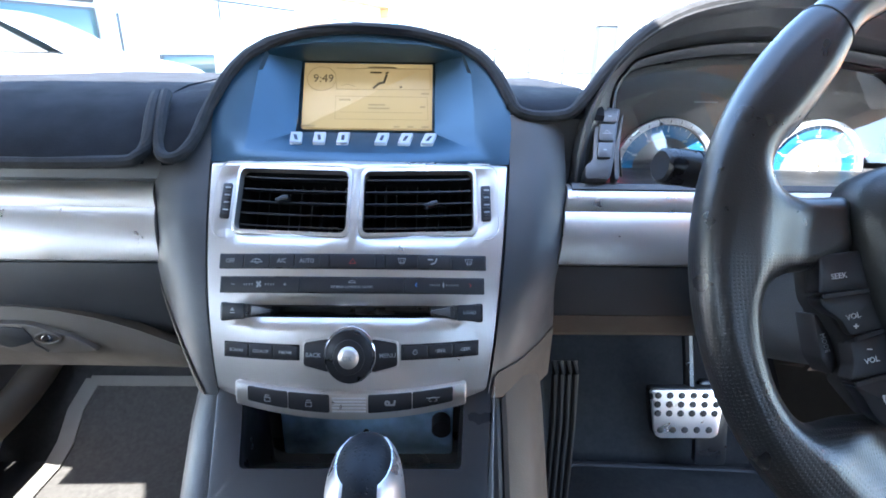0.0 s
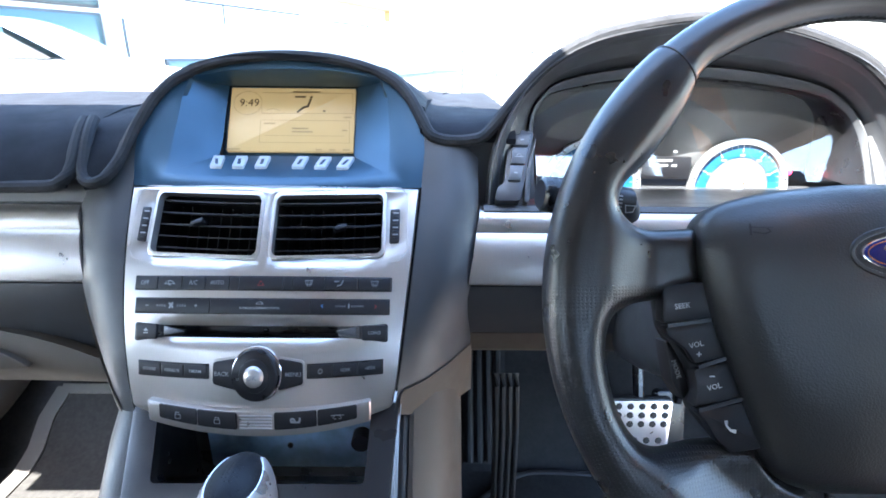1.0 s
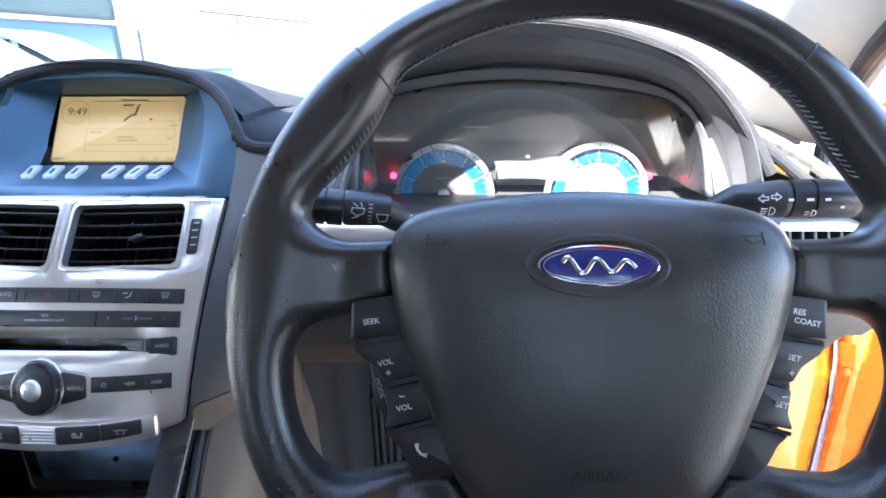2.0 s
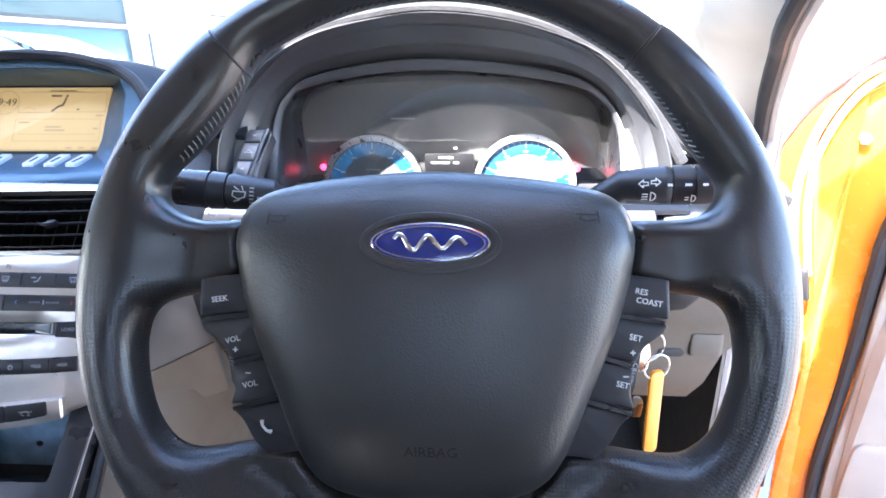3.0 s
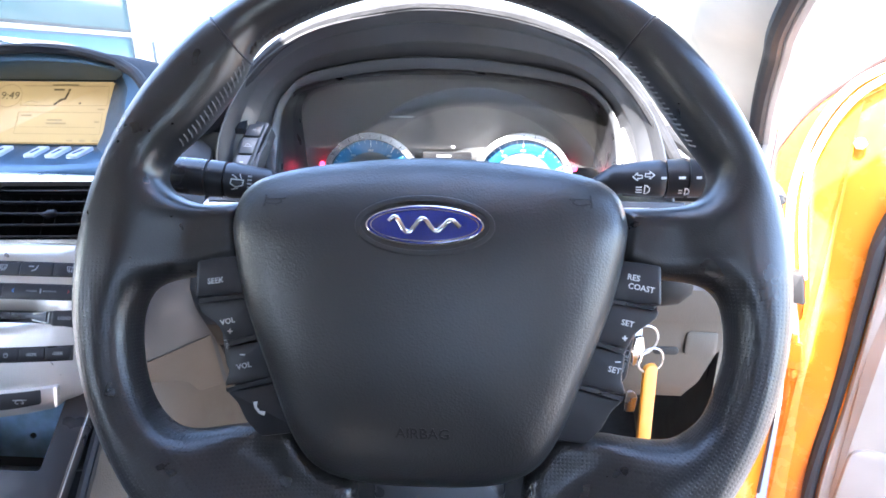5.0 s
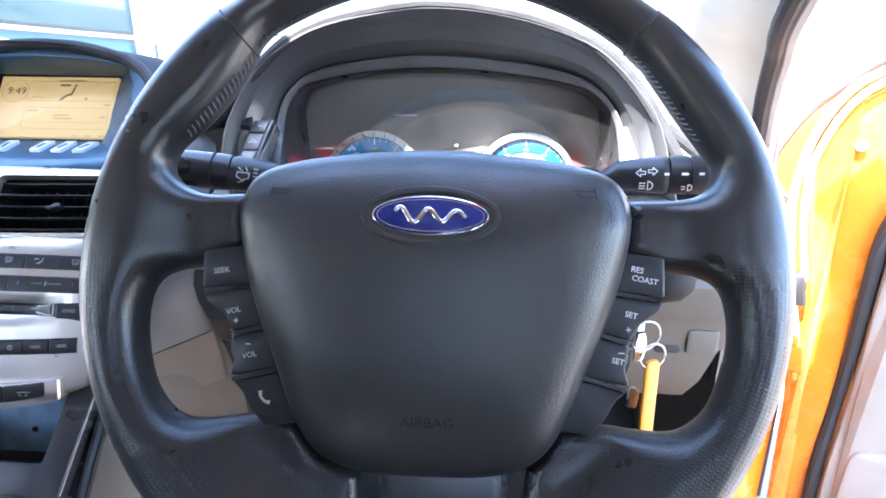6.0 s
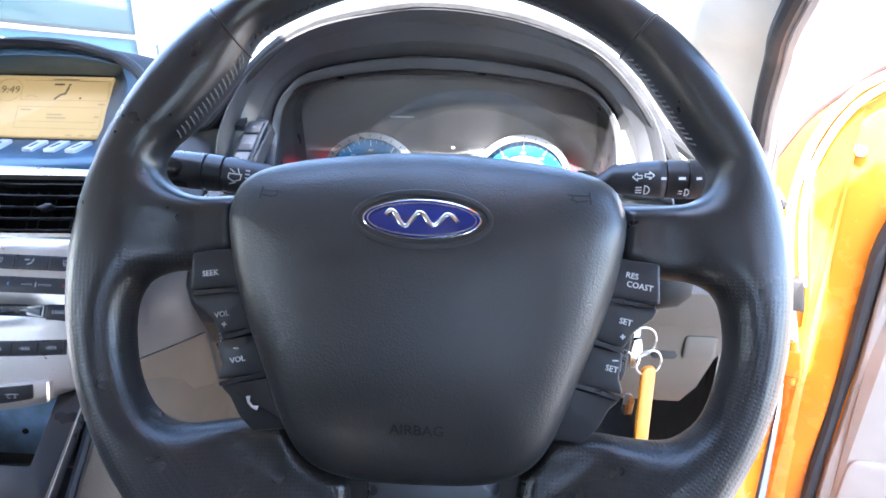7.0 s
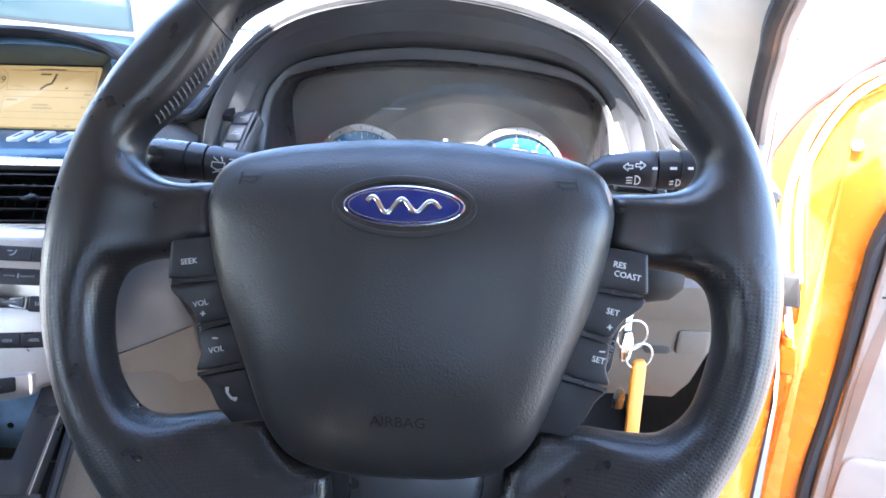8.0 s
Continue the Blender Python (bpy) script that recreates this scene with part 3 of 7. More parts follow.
    rail = part("wall_passenger_roof_rail", sheet([[(-0.74 + 0.12 * k, y, z0 + (1.235 - z0) * k) for y, z0 in ((-0.3, 1.04), (0.18, 1.03), (0.268, 0.976), (0.5, 0.976))] for k in (0, 0.5, 1)], 0.04, (-1, 0, 0)), BEIGE)
    tagged(rail, "unseen taupe rail closing the top of the sun gap", "wall", kind="structure")
    for y in (-0.55,):
        for s in (-1, 1):
            p = part("trim_pillar", tube([(s * 0.72, y, 0.2), (s * 0.72, y, 0.9), (s * 0.6, y - 0.02, 1.25)], 0.05, 12), PILLAR)
            tagged(p, "pale pillar trim behind the front door", "pillar", kind="structure")
    pl = part("trim_windscreen_pillar_passenger", tube(smooth_line([(-0.74, 0.85, 0.88), (-0.7, 0.6, 1.02), (-0.64, 0.3, 1.18), (-0.59, 0.06, 1.25)], 5), 0.035, 12), PILLAR)
    tagged(pl, "pale windscreen pillar trim", "pillar", kind="structure")
    ws = part("window_windscreen", sheet([[(x * (1 + 0.1 * (1 - k)), 1.04 - 0.73 * k - (0.27 + 0.0 * k) * (x / 0.66) ** 2, 0.915 + 0.335 * k - 0.03 * (x / 0.66) ** 2) for x in [-0.66 + 0.132 * i for i in range(11)]] for k in [j / 6 for j in range(7)]], 0.005, (0, 0.4, 1)), SCREEN_GLASS)
    ws.visible_shadow = False
    tagged(ws, "clear laminated windscreen", "windscreen", kind="structure")


shell()

# ---- dashboard ----
def fascia_y(x, z):
    d = z - 0.7
    return 0.364 + 0.2036 * d + 2.13 * d * d + 0.9 * x * x


def on_fascia(x, z, h):
    """A place on the curved centre fascia, h out of it towards the cabin."""
    d = z - 0.7
    n = Vector((1.8 * x, -1.0, 0.2036 + 4.26 * d)).normalized()
    return Vector((x, fascia_y(x, z), z)) + n * h


def edge_x(z):
    """Half width of the silver fascia at height z."""
    return 0.1075 + 0.0213 * min(1.0, max(0.0, (z - 0.69) / 0.172)) ** 0.85


dashboard = thing("dashboard", "charcoal moulded dashboard with satin silver strips and taupe glove box", "dashboard", pose(0, 0.6, 0.7))


def dpart(name, bm, m, label="", parent=None, **kw):
    o = part(name, bm, m, parent or dashboard, label, **kw)
    if parent is None:
        o.matrix_parent_inverse = dashboard.matrix_world.inverted()
    return o


def bend(x):
    """How far the dash sweeps towards the cabin away from the centre."""
    return -0.02 * max(0.0, (abs(x) - 0.3)) ** 1.5


# upper body under the fabric mat, both sides
XS_L = [-0.76 + 0.06 * i for i in range(10)] + [-0.185]
XS_R = [0.17 + 0.06 * i for i in range(10)]
UPPER = [(1.02, 0.885), (0.9, 0.9), (0.7, 0.902), (0.56, 0.898), (0.505, 0.888), (0.478, 0.868), (0.474, 0.846)]
dpart("upper_panel", sheet([[(x, y + bend(x), z) for x in XS_L + [-0.13]] for y, z in UPPER], 0.006, (0, 0.5, -1)), DASH)
dpart("upper_panel", sheet([[(x, y + bend(x), z - 0.005) for x in XS_R] for y, z in UPPER[:3] + [(0.63, 0.895)]], 0.006, (0, 0.5, -1)), DASH)
dpart("centre_panel", sheet([[(x, y, z) for x in (-0.15, -0.08, 0, 0.08, 0.19)] for y, z in UPPER[:4]], 0.006, (0, 0.2, -1)), DASH)


def strip(xs, cap):
    """The satin strip: an upper bevel, a crease, a gently bowed face."""
    prof = [(0.479, 0.843), (0.474, 0.8425), (0.4685, 0.8395), (0.4640, 0.834), (0.4618, 0.828), (0.4612, 0.8235), (0.4585, 0.8215), (0.4535, 0.815), (0.449, 0.807), (0.4455, 0.799), (0.443, 0.791), (0.4417, 0.785), (0.4412, 0.7815), (0.444, 0.779)]
    rows = []
    for y, z in prof:
        k = (z - 0.78) / 0.06
        rows.append([(x + (cap * 0.010 * k if abs(x) < 0.2 else 0), y + bend(x), z) for x in xs])
    return sheet(rows, 0.004, (0, 1, 0.1))


dpart("silver_strip", strip([-0.172 - 0.06 * i for i in range(11)], -1), SILVER, "satin silver dashboard strip")
dpart("silver_strip", strip([0.173 + 0.051 * i for i in range(9)], 1), SILVER, "satin silver dashboard strip")
# gap above the strip
dpart("slot_liner", sheet([[(x, y + bend(x), z) for x in (-0.76, -0.5, -0.3, -0.176)] for y, z in ((0.476, 0.863), (0.4845, 0.856), (0.4845, 0.840))], 0.003, (0, 1, 0)), BLACK_DULL)
# dark band under the strip, both sides
BAND = [(0.452, 0.7815), (0.443, 0.7775), (0.442, 0.768), (0.4455, 0.750), (0.450, 0.735), (0.456, 0.720), (0.463, 0.690), (0.472, 0.665)]
dpart("lower_band", sheet([[(x, y + bend(x), z) for x in [-0.76, -0.6, -0.45, -0.32, -0.24, -0.19, -0.16]] for y, z in BAND], 0.004, (0, 1, 0)), DASH)
BAND_R = [(0.452, 0.7815), (0.444, 0.7775), (0.443, 0.765), (0.447, 0.745), (0.455, 0.725), (0.47, 0.70), (0.50, 0.68), (0.56, 0.67)]
dpart("lower_band", sheet([[(x, y + bend(x), z) for x in [0.15, 0.17, 0.22, 0.3, 0.4, 0.455]] for y, z in BAND_R[:5]], 0.004, (0, 1, 0)), DASH)
dpart("lower_skin", sheet([[(x, y + bend(x), z - 0.0006) for x in [0.15, 0.17, 0.22, 0.3, 0.4, 0.455]] for y, z in BAND_R[4:]], 0.004, (0, 1, 0)), BEIGE, "taupe lower edge of the dash")


dpart("under_panel", sheet([[(x, y, 0.755) for x in (0.14, 0.4, 0.68)] for y in (0.60, 0.8, 1.02)], 0.004, (0, 0, -1)), BLACK_DULL, "dark panel closing the dashboard below")
# glove box: taupe, swelling and curling up into the centre
def glove_rows():
    rows = []
    for k in range(9):
        s = k / 8
        row = []
        for i in range(19):
            x = -0.76 + (0.76 - 0.138) * i / 18
            lift = 0.052 * max(0.0, (x + 0.33) / 0.19) ** 2.0 if x > -0.33 else 0.0
            top = 0.734 - lift
            low = 0.662
            z = top + (low - top) * s
            y = 0.447 + 0.006 * math.sin(s * math.pi) * -1 + 0.018 * s * s - 0.10 * lift + bend(x)
            row.append((x, y, z))
        rows.append(row)
    return rows


glove = dpart("glove_box", sheet(glove_rows(), 0.012, (0, 1, 0)), BEIGE, "taupe glove box lid")
dpart("glove_box_underside", sheet([[(x, y, z) for x in (-0.76, -0.45, -0.15)] for y, z in ((0.467, 0.663), (0.6, 0.66), (0.95, 0.72))], 0.004, (0, 0, 1)), BLACK_DULL)


def at_glove(x, z, h):
    return Vector((x, 0.4415 + bend(x) - h, z))


hp = soften([(-0.352, 0.722), (-0.300, 0.721), (-0.262, 0.709), (-0.238, 0.6925), (-0.262, 0.690), (-0.318, 0.692), (-0.345, 0.708)], 0.008, 4)
latch = dpart("latch_plate", slab(hp, -0.01, 0.004, 0.002, at_glove), BEIGE, "taupe glove box latch", glove)
dpart("latch_recess", slab(soften([(-0.346, 0.7185), (-0.303, 0.7175), (-0.294, 0.704), (-0.318, 0.6965), (-0.338, 0.706)], 0.006, 3), 0.0041, 0.0052, 0.0005, at_glove), BLACK_DULL, "", latch)
dpart("lock_ring", tube([at_glove(-0.282 + 0.011 * math.cos(a), 0.7075 + 0.0052 * math.sin(a), 0.0055) for a in [2 * math.pi * k / 24 for k in range(24)]], 0.0012, 6, True), BEIGE, "", latch)
dpart("lock_barrel", slab([(-0.282 + 0.005 * math.cos(a), 0.7075 + 0.0035 * math.sin(a)) for a in [2 * math.pi * k / 16 for k in range(16)]], 0.004, 0.0065, 0.0006, at_glove), CHROME, "", latch)
dpart("latch_line", strokes([[(-0.303, 0.7175), (-0.294, 0.700), (-0.285, 0.6935)]], 0.0012, at_glove, 0.0042, 0.0006), BLACK_DULL, "", latch)


# wings either side of the centre fascia
def wing_at(s, q, f):
    """A place on a wing: q outwards from the fascia, f down from its top."""
    z = 0.902 + (0.690 - (0.037 * q if s > 0 else 0.0) - 0.902) * f
    zi = min(z, 0.861)
    xi = edge_x(zi) + 0.0015
    yi = fascia_y(xi, zi) + (0.0 if z <= 0.861 else (z - 0.861) * 0.62)
    xo = 0.176 + 0.006 * min(1, max(0, (z - 0.78) / 0.06)) - (0.036 * max(0, (0.78 - z) / 0.09) ** 1.4 if s < 0 else -0.003 * max(0, (0.78 - z) / 0.13))
    yo = 0.470 if z > 0.85 else 0.440 + 0.034 * max(0, (z - 0.78) / 0.07)
    if z < 0.78:
        yo = 0.442 + (-0.42 if s < 0 else 0.195) * (0.78 - z)
    if z > 0.85:
        yo = 0.474 + (z - 0.85) * 0.62
    bulge = -0.010 * math.sin(q * math.pi) * (0.5 + 0.5 * min(1, (0.93 - z) / 0.1))
    return Vector((s * (xi + (xo - xi) * q), yi + (yo - yi) * q + bulge + 0.003, z))


def wing(s):
    return sheet([[wing_at(s, j / 8, k / 14) for j in range(9)] for k in range(15)], 0.008, (0, 1, 0))


def wing_corner(s):
    """The taupe lower skin wraps over the outer corner of the wing in a sweeping line."""
    rows = []
    f0 = 0.76 if s > 0 else 0.66
    for k in range(13):
        f = f0 + (1 - f0) * k / 12
        g = k / 12
        q0 = max(0.04, 1.0 - 1.5 * g ** 0.9) if s > 0 else 1.0 - 0.66 * g ** 1.2
        rows.append([wing_at(s, q0 + (1.0 - q0) * j / 8, f) + Vector((s * 0.0008, -0.0016, 0)) for j in range(9)])
    return sheet(rows, 0.0012, (0, 1, 0))


for s in (-1, 1):
    cw = dpart("centre_wing", wing(s), DASH, "grained charcoal side of the centre stack")
    dpart("wing_corner", wing_corner(s), BEIGE, "taupe corner of the lower dash", cw)

# knee panels in taupe below the driver's side
KNEE_END = ((0.453, 0.7815, 0.700), (0.447, 0.776, 0.700), (0.449, 0.755, 0.697), (0.4535, 0.7425, 0.690), (0.4640, 0.7405, 0.688), (0.466, 0.732, 0.680), (0.468, 0.705, 0.656), (0.476, 0.67, 0.648), (0.49, 0.645, 0.640), (0.53, 0.625, 0.635))
knee = dpart("knee_panel", sheet([[(x, y + bend(x), z) for x in [0.458 + (e - 0.458) * q for q in (0, 0.25, 0.5, 0.75, 0.93, 1.0)]] for y, z, e in KNEE_END], 0.006, (0, 1, 0)), BEIGE, "taupe knee panel beside the column")


def at_knee(x, z, h):
    return Vector((x, 0.468 + bend(x) - h, z))


dpart("slot", slab(rrect(0.598, 0.622, 0.703, 0.711, 0.004), -0.002, 0.0012, 0.0004, at_knee), BLACK_DULL, "", knee)
dpart("coin_lid", slab(rrect(0.626, 0.655, 0.704, 0.728, 0.004), -0.002, 0.003, 0.0012, at_knee), BEIGE, "", knee)

# side vent at the driver's end of the dash
def at_vent(x, z, h):
    return Vector((x, 0.455 - h + (z - 0.785) * 0.4, z))


vent_r = dpart("side_vent", slab(rrect(0.588, 0.692, 0.783, 0.840, 0.012), -0.03, 0.004, 0.004, at_vent, hollow=rrect(0.595, 0.685, 0.790, 0.833, 0.009)), SILVER, "silver framed side vent")
for k in range(8):
    x = 0.600 + 0.0112 * k
    dpart("louvre", slab(rrect(x, x + 0.003, 0.790, 0.833, 0.0008, 2), -0.024, -0.001, 0.0006, at_vent), DASH, "", vent_r)
dpart("vent_back", slab(rrect(0.590, 0.690, 0.786, 0.836, 0.004), -0.034, -0.028, 0.001, at_vent), BLACK_DULL, "", vent_r)

dpart("hood_side", sheet([[(x, 0.498 + 0.05 * (x - 0.17), z) for x in (0.170, 0.185, 0.206)] for z in (0.835, 0.87, 0.904)], 0.004, (0, 1, 0)), DASH, "charcoal side of the instrument hood")

# ---- fabric dash mat ----
dash_mat = thing("dash_mat", "black fleece dash mat with bound edges lying on the dashboard", "dash mat", pose(-0.3, 0.7, 0.9))


def mpart(name, bm, m, label=""):
    o = part(name, bm, m, dash_mat, label)
    o.matrix_parent_inverse = dash_mat.matrix_world.inverted()
    return o


def ripple(x, y, z):
    v = noise.noise(Vector((x * 7, y * 9, z * 9))) * 0.003
    return v


MAT_P = [(0.98, 0.905), (0.9, 0.913), (0.78, 0.918), (0.66, 0.918), (0.58, 0.915), (0.535, 0.910), (0.508, 0.902), (0.488, 0.890), (0.475, 0.876), (0.468, 0.866), (0.466, 0.862)]


def drape(xs, prof, over=None):
    rows = []
    for y, z in prof:
        rows.append([(x, y + bend(x) - 0.003 + ripple(x, y, z), z + ripple(x + 3, y, z) - 0.012 * max(0, (abs(x) - 0.35) / 0.4)) for x in xs])
    return rows


xs = [-0.77 + 0.03 * i for i in range(19)] + [-0.2, -0.184]
mpart("passenger_panel", sheet(drape(xs, MAT_P), 0.005, (0, -0.4, 1)), FABRIC, "black fleece panel")
edge = [(x, 0.463 + bend(x) + ripple(x, 1, 1), 0.8615 - 0.012 * max(0, (abs(x) - 0.35) / 0.4)) for x in xs[:-3]]
edge += [(-0.200, 0.463, 0.863), (-0.189, 0.464, 0.867), (-0.183, 0.468, 0.873), (-0.1815, 0.474, 0.882), (-0.182, 0.483, 0.894), (-0.1835, 0.497, 0.907), (-0.1855, 0.511, 0.915)]
mpart("binding", tube(smooth_line(edge, 3), 0.0058, 10), PIPING, "bound edge")
# flap between the slit and the screen pod
frows = []
FLAP_R = (-0.085, -0.085, -0.085, -0.085, -0.095, -0.116, -0.129, -0.139, -0.146, -0.155, -0.160)
for k, (y, z) in enumerate(MAT_P):
    s = max(0.0, (k - 4) / 6)
    xr = FLAP_R[k]
    xl = (-0.174, -0.168)[k >= 9] if y < 0.515 else -0.192
    frows.append([(xl + (xr - xl) * q / 6, y - 0.004 + 0.004 * q / 6, z - 0.002 + 0.010 * (1 - s) * q / 6) for q in range(7)])
mpart("flap", sheet(frows, 0.005, (0, -0.4, 1)), FABRIC, "narrow flap beside the screen")
fe = [(-0.1785, 0.512, 0.916), (-0.1755, 0.497, 0.907), (-0.1735, 0.482, 0.892), (-0.1715, 0.470, 0.876), (-0.167, 0.464, 0.868), (-0.158, 0.463, 0.8665), (-0.149, 0.467, 0.872), (-0.142, 0.477, 0.884), (-0.136, 0.490, 0.902), (-0.129, 0.501, 0.918), (-0.119, 0.512, 0.935), (-0.105, 0.522, 0.950), (-0.088, 0.528, 0.959)]
mpart("binding", tube(smooth_line(fe, 4), 0.0052, 10), PIPING, "bound edge")
# bound edge over the crown of the screen hood
mpart("binding", tube(smooth_line([(-0.0885, 0.528, 0.959), (-0.07, 0.5295, 0.9655), (-0.04, 0.5310, 0.9715), (0.0, 0.5315, 0.9738), (0.04, 0.5310, 0.9717), (0.07, 0.5295, 0.9658), (0.0885, 0.528, 0.960)], 4), 0.0050, 10), PIPING, "bound edge")
# cover over the screen pod
crows = []
for y, f, w in ((0.527, 1.0, 1.0), (0.545, 1.02, 1.0), (0.6, 0.95, 1.0), (0.7, 0.6, 1.04), (0.82, 0.12, 1.1), (0.92, 0.0, 1.2)):
    row = []
    for i in range(25):
        u = -1 + i / 12
        x = u * 0.132 * w
        arch = 0.9705 - 0.028 * abs(u) ** 2.2 - 0.08 * max(0, abs(u) - 0.7) ** 1.2
        row.append((x, y + 0.006 * 0 + (0.0 if abs(u) < 0.7 else -0.03 * (abs(u) - 0.7)), 0.914 + (arch - 0.914) * f + ripple(x, y, 2)))
    crows.append(row)
mpart("pod_cover", sheet(crows, 0.005, (0, -0.2, 1)), FABRIC, "black fleece over the screen hood")
# piece between pod and instrument hood
grow = []
for y, z in ((0.92, 0.912), (0.8, 0.916), (0.7, 0.917), (0.6, 0.916), (0.55, 0.914), (0.518, 0.911), (0.503, 0.905), (0.499, 0.900)):
    grow.append([(0.128 + 0.088 * q / 6, y - 0.002, z + ripple(q * 0.1, y, 4) + (0.006 if q == 0 else 0)) for q in range(7)])
mpart("gap_panel", sheet(grow, 0.005, (0, -0.3, 1)), FABRIC, "black fleece between screen and instruments")
ge = [(0.088, 0.528, 0.960), (0.105, 0.523, 0.951), (0.119, 0.514, 0.937), (0.129, 0.504, 0.920), (0.136, 0.498, 0.908),
      (0.146, 0.495, 0.903), (0.160, 0.495, 0.9015), (0.174, 0.495, 0.9025), (0.186, 0.494, 0.906), (0.198, 0.495, 0.919),
      (0.2197, 0.500, 0.9475), (0.251, 0.506, 0.9785), (0.2912, 0.510, 0.999), (0.3499, 0.512, 1.0115), (0.3861, 0.513, 1.0145),
      (0.4316, 0.512, 1.0105), (0.4793, 0.510, 0.9998), (0.5273, 0.506, 0.979), (0.5617, 0.500, 0.947), (0.5874, 0.493, 0.910), (0.606, 0.489, 0.880)]
ge = [(x, y, z - (0.005 * max(0.0, (z - 0.92) / 0.09) if x > 0.19 else 0.0)) for x, y, z in ge]
mpart("binding", tube(smooth_line(ge, 4), 0.0055, 10), PIPING, "bound edge")
# over the instrument hood and the driver's end
HOOD = smooth_line([(p[0], p[2], 0) for p in ge[8:]], 4)
hrows = []
for y, f, w, wl in ((0.512, 1.0, 1.0, 1.0), (0.54, 1.0, 1.005, 0.97), (0.6, 0.93, 1.03, 0.84), (0.7, 0.55, 1.12, 0.62), (0.82, 0.15, 1.25, 0.45), (0.95, 0.0, 1.35, 0.3)):
    hrows.append([(0.40 + (p.x - 0.40) * (w if p.x > 0.4 else wl), y - 0.014 * max(0, (0.97 - p.y) / 0.07), 0.905 + (p.y - 0.905) * f) for p in HOOD])
mpart("hood_cover", sheet(hrows, 0.005, (0, -0.2, 1)), FABRIC, "black fleece over the instrument hood")
erow = []
for y, dz in ((0.95, 0.0), (0.85, 0.004), (0.75, 0.006), (0.66, 0.006), (0.60, 0.004), (0.56, 0.0), (0.53, -0.006), (0.512, -0.016)):
    row = []
    for q in range(9):
        f = q / 8
        x = 0.588 + 0.125 * f + (0.10 * max(0.0, y - 0.56) * f)
        row.append((x, y - 0.012 * f, 0.921 - 0.062 * f ** 1.2 + dz + 2.0 * ripple(x * 2, y * 2, 6)))
    erow.append(row)
mpart("end_panel", sheet(erow, 0.005, (0, -0.3, 1)), FABRIC_END, "paler fleece at the driver's end")
mpart("binding", tube(smooth_line([(0.597, 0.505, 0.906), (0.615, 0.503, 0.893), (0.65, 0.502, 0.868), (0.69, 0.501, 0.848), (0.714, 0.51, 0.842)], 4), 0.0055, 10), PIPING, "bound edge")
dpart("end_cap", sheet([[(x, y, z) for y in (0.47, 0.55, 0.7, 0.9)] for x, z in ((0.688, 0.765), (0.698, 0.79), (0.700, 0.82), (0.692, 0.855))], 0.006, (-1, 0, 0)), DASH, "charcoal end cap of the dash")

# ---- screen pod ----
pod = thing("display_pod", "blue-grey hooded display housing with an amber screen", "car display", pose(0, 0.52, 0.9))


def ppart(name, bm, m, label="", parent=None, **kw):
    o = part(name, bm, m, parent or pod, label, **kw)
    if parent is None:
        o.matrix_parent_inverse = pod.matrix_world.inverted()
    return o


def half_to_full(pts):
    """Mirror a half outline that runs from the bottom middle to the top middle."""
    return [Vector(p) for p in pts] + [Vector((-x, y, z)) for x, y, z in reversed(pts[1:-1])]


outer = half_to_full([(0, 0.4555, 0.864), (0.06, 0.4585, 0.864), (0.1295, 0.4715, 0.8625), (0.1325, 0.485, 0.885), (0.131, 0.502, 0.914), (0.115, 0.519, 0.941), (0.095, 0.5285, 0.9555), (0.05, 0.532, 0.968), (0, 0.533, 0.972)])
shell_o = half_to_full([(0, 0.4585, 0.8675), (0.057, 0.4605, 0.8675), (0.116, 0.4695, 0.8665), (0.1185, 0.484, 0.8885), (0.1165, 0.5025, 0.914), (0.1065, 0.5195, 0.9395), (0.093, 0.5275, 0.956), (0.05, 0.530, 0.9648), (0, 0.5305, 0.9672)])
brow_o = half_to_full([(0, 0.4655, 0.8715), (0.0535, 0.467, 0.8715), (0.1015, 0.4715, 0.8725), (0.1005, 0.489, 0.8915), (0.0985, 0.506, 0.914), (0.0965, 0.521, 0.937), (0.0893, 0.5265, 0.9545), (0.05, 0.5285, 0.9605), (0, 0.529, 0.9625)])
opening = half_to_full([(0, 0.4690, 0.8728), (0.0525, 0.470, 0.8728), (0.0995, 0.4735, 0.8742), (0.0985, 0.491, 0.8925), (0.0965, 0.508, 0.914), (0.0935, 0.5245, 0.937), (0.0885, 0.532, 0.9505), (0.05, 0.5335, 0.9555), (0, 0.534, 0.9570)])
inner = half_to_full([(0, 0.5075, 0.8835), (0.034, 0.5075, 0.8835), (0.0640, 0.5085, 0.8835), (0.0640, 0.522, 0.896), (0.0640, 0.532, 0.912), (0.0640, 0.545, 0.930), (0.0640, 0.556, 0.9445), (0.034, 0.556, 0.9445), (0, 0.556, 0.9445)])
back_o = [p + Vector((0, 0.09, -0.01)) for p in outer]
ppart("bezel", loft([back_o, outer, shell_o, brow_o, opening, inner], True), POD, "blue-grey hooded surround", sharp=24)
TS = Vector((0, 0.0345, 0.0565)).normalized()
NS = Vector((0, -TS.z, TS.y))
SC = Vector((0, 0.5385, 0.914))


def at_screen(x, y, h):
    return SC + Vector((x, 0, 0)) + TS * y + NS * h


ppart("screen_back", slab(rrect(-0.066, 0.066, -0.037, 0.037, 0.002), -0.008, -0.003, 0.0005, at_screen), POD)
lcd = ppart("screen", slab(rrect(-0.0615, 0.0615, -0.0335, 0.0335, 0.001), -0.003, 0.0006, 0.0003, at_screen), LCD, "amber monochrome screen showing the time")
SX = lambda px: (px - 652.5) / 225.0 * 0.123
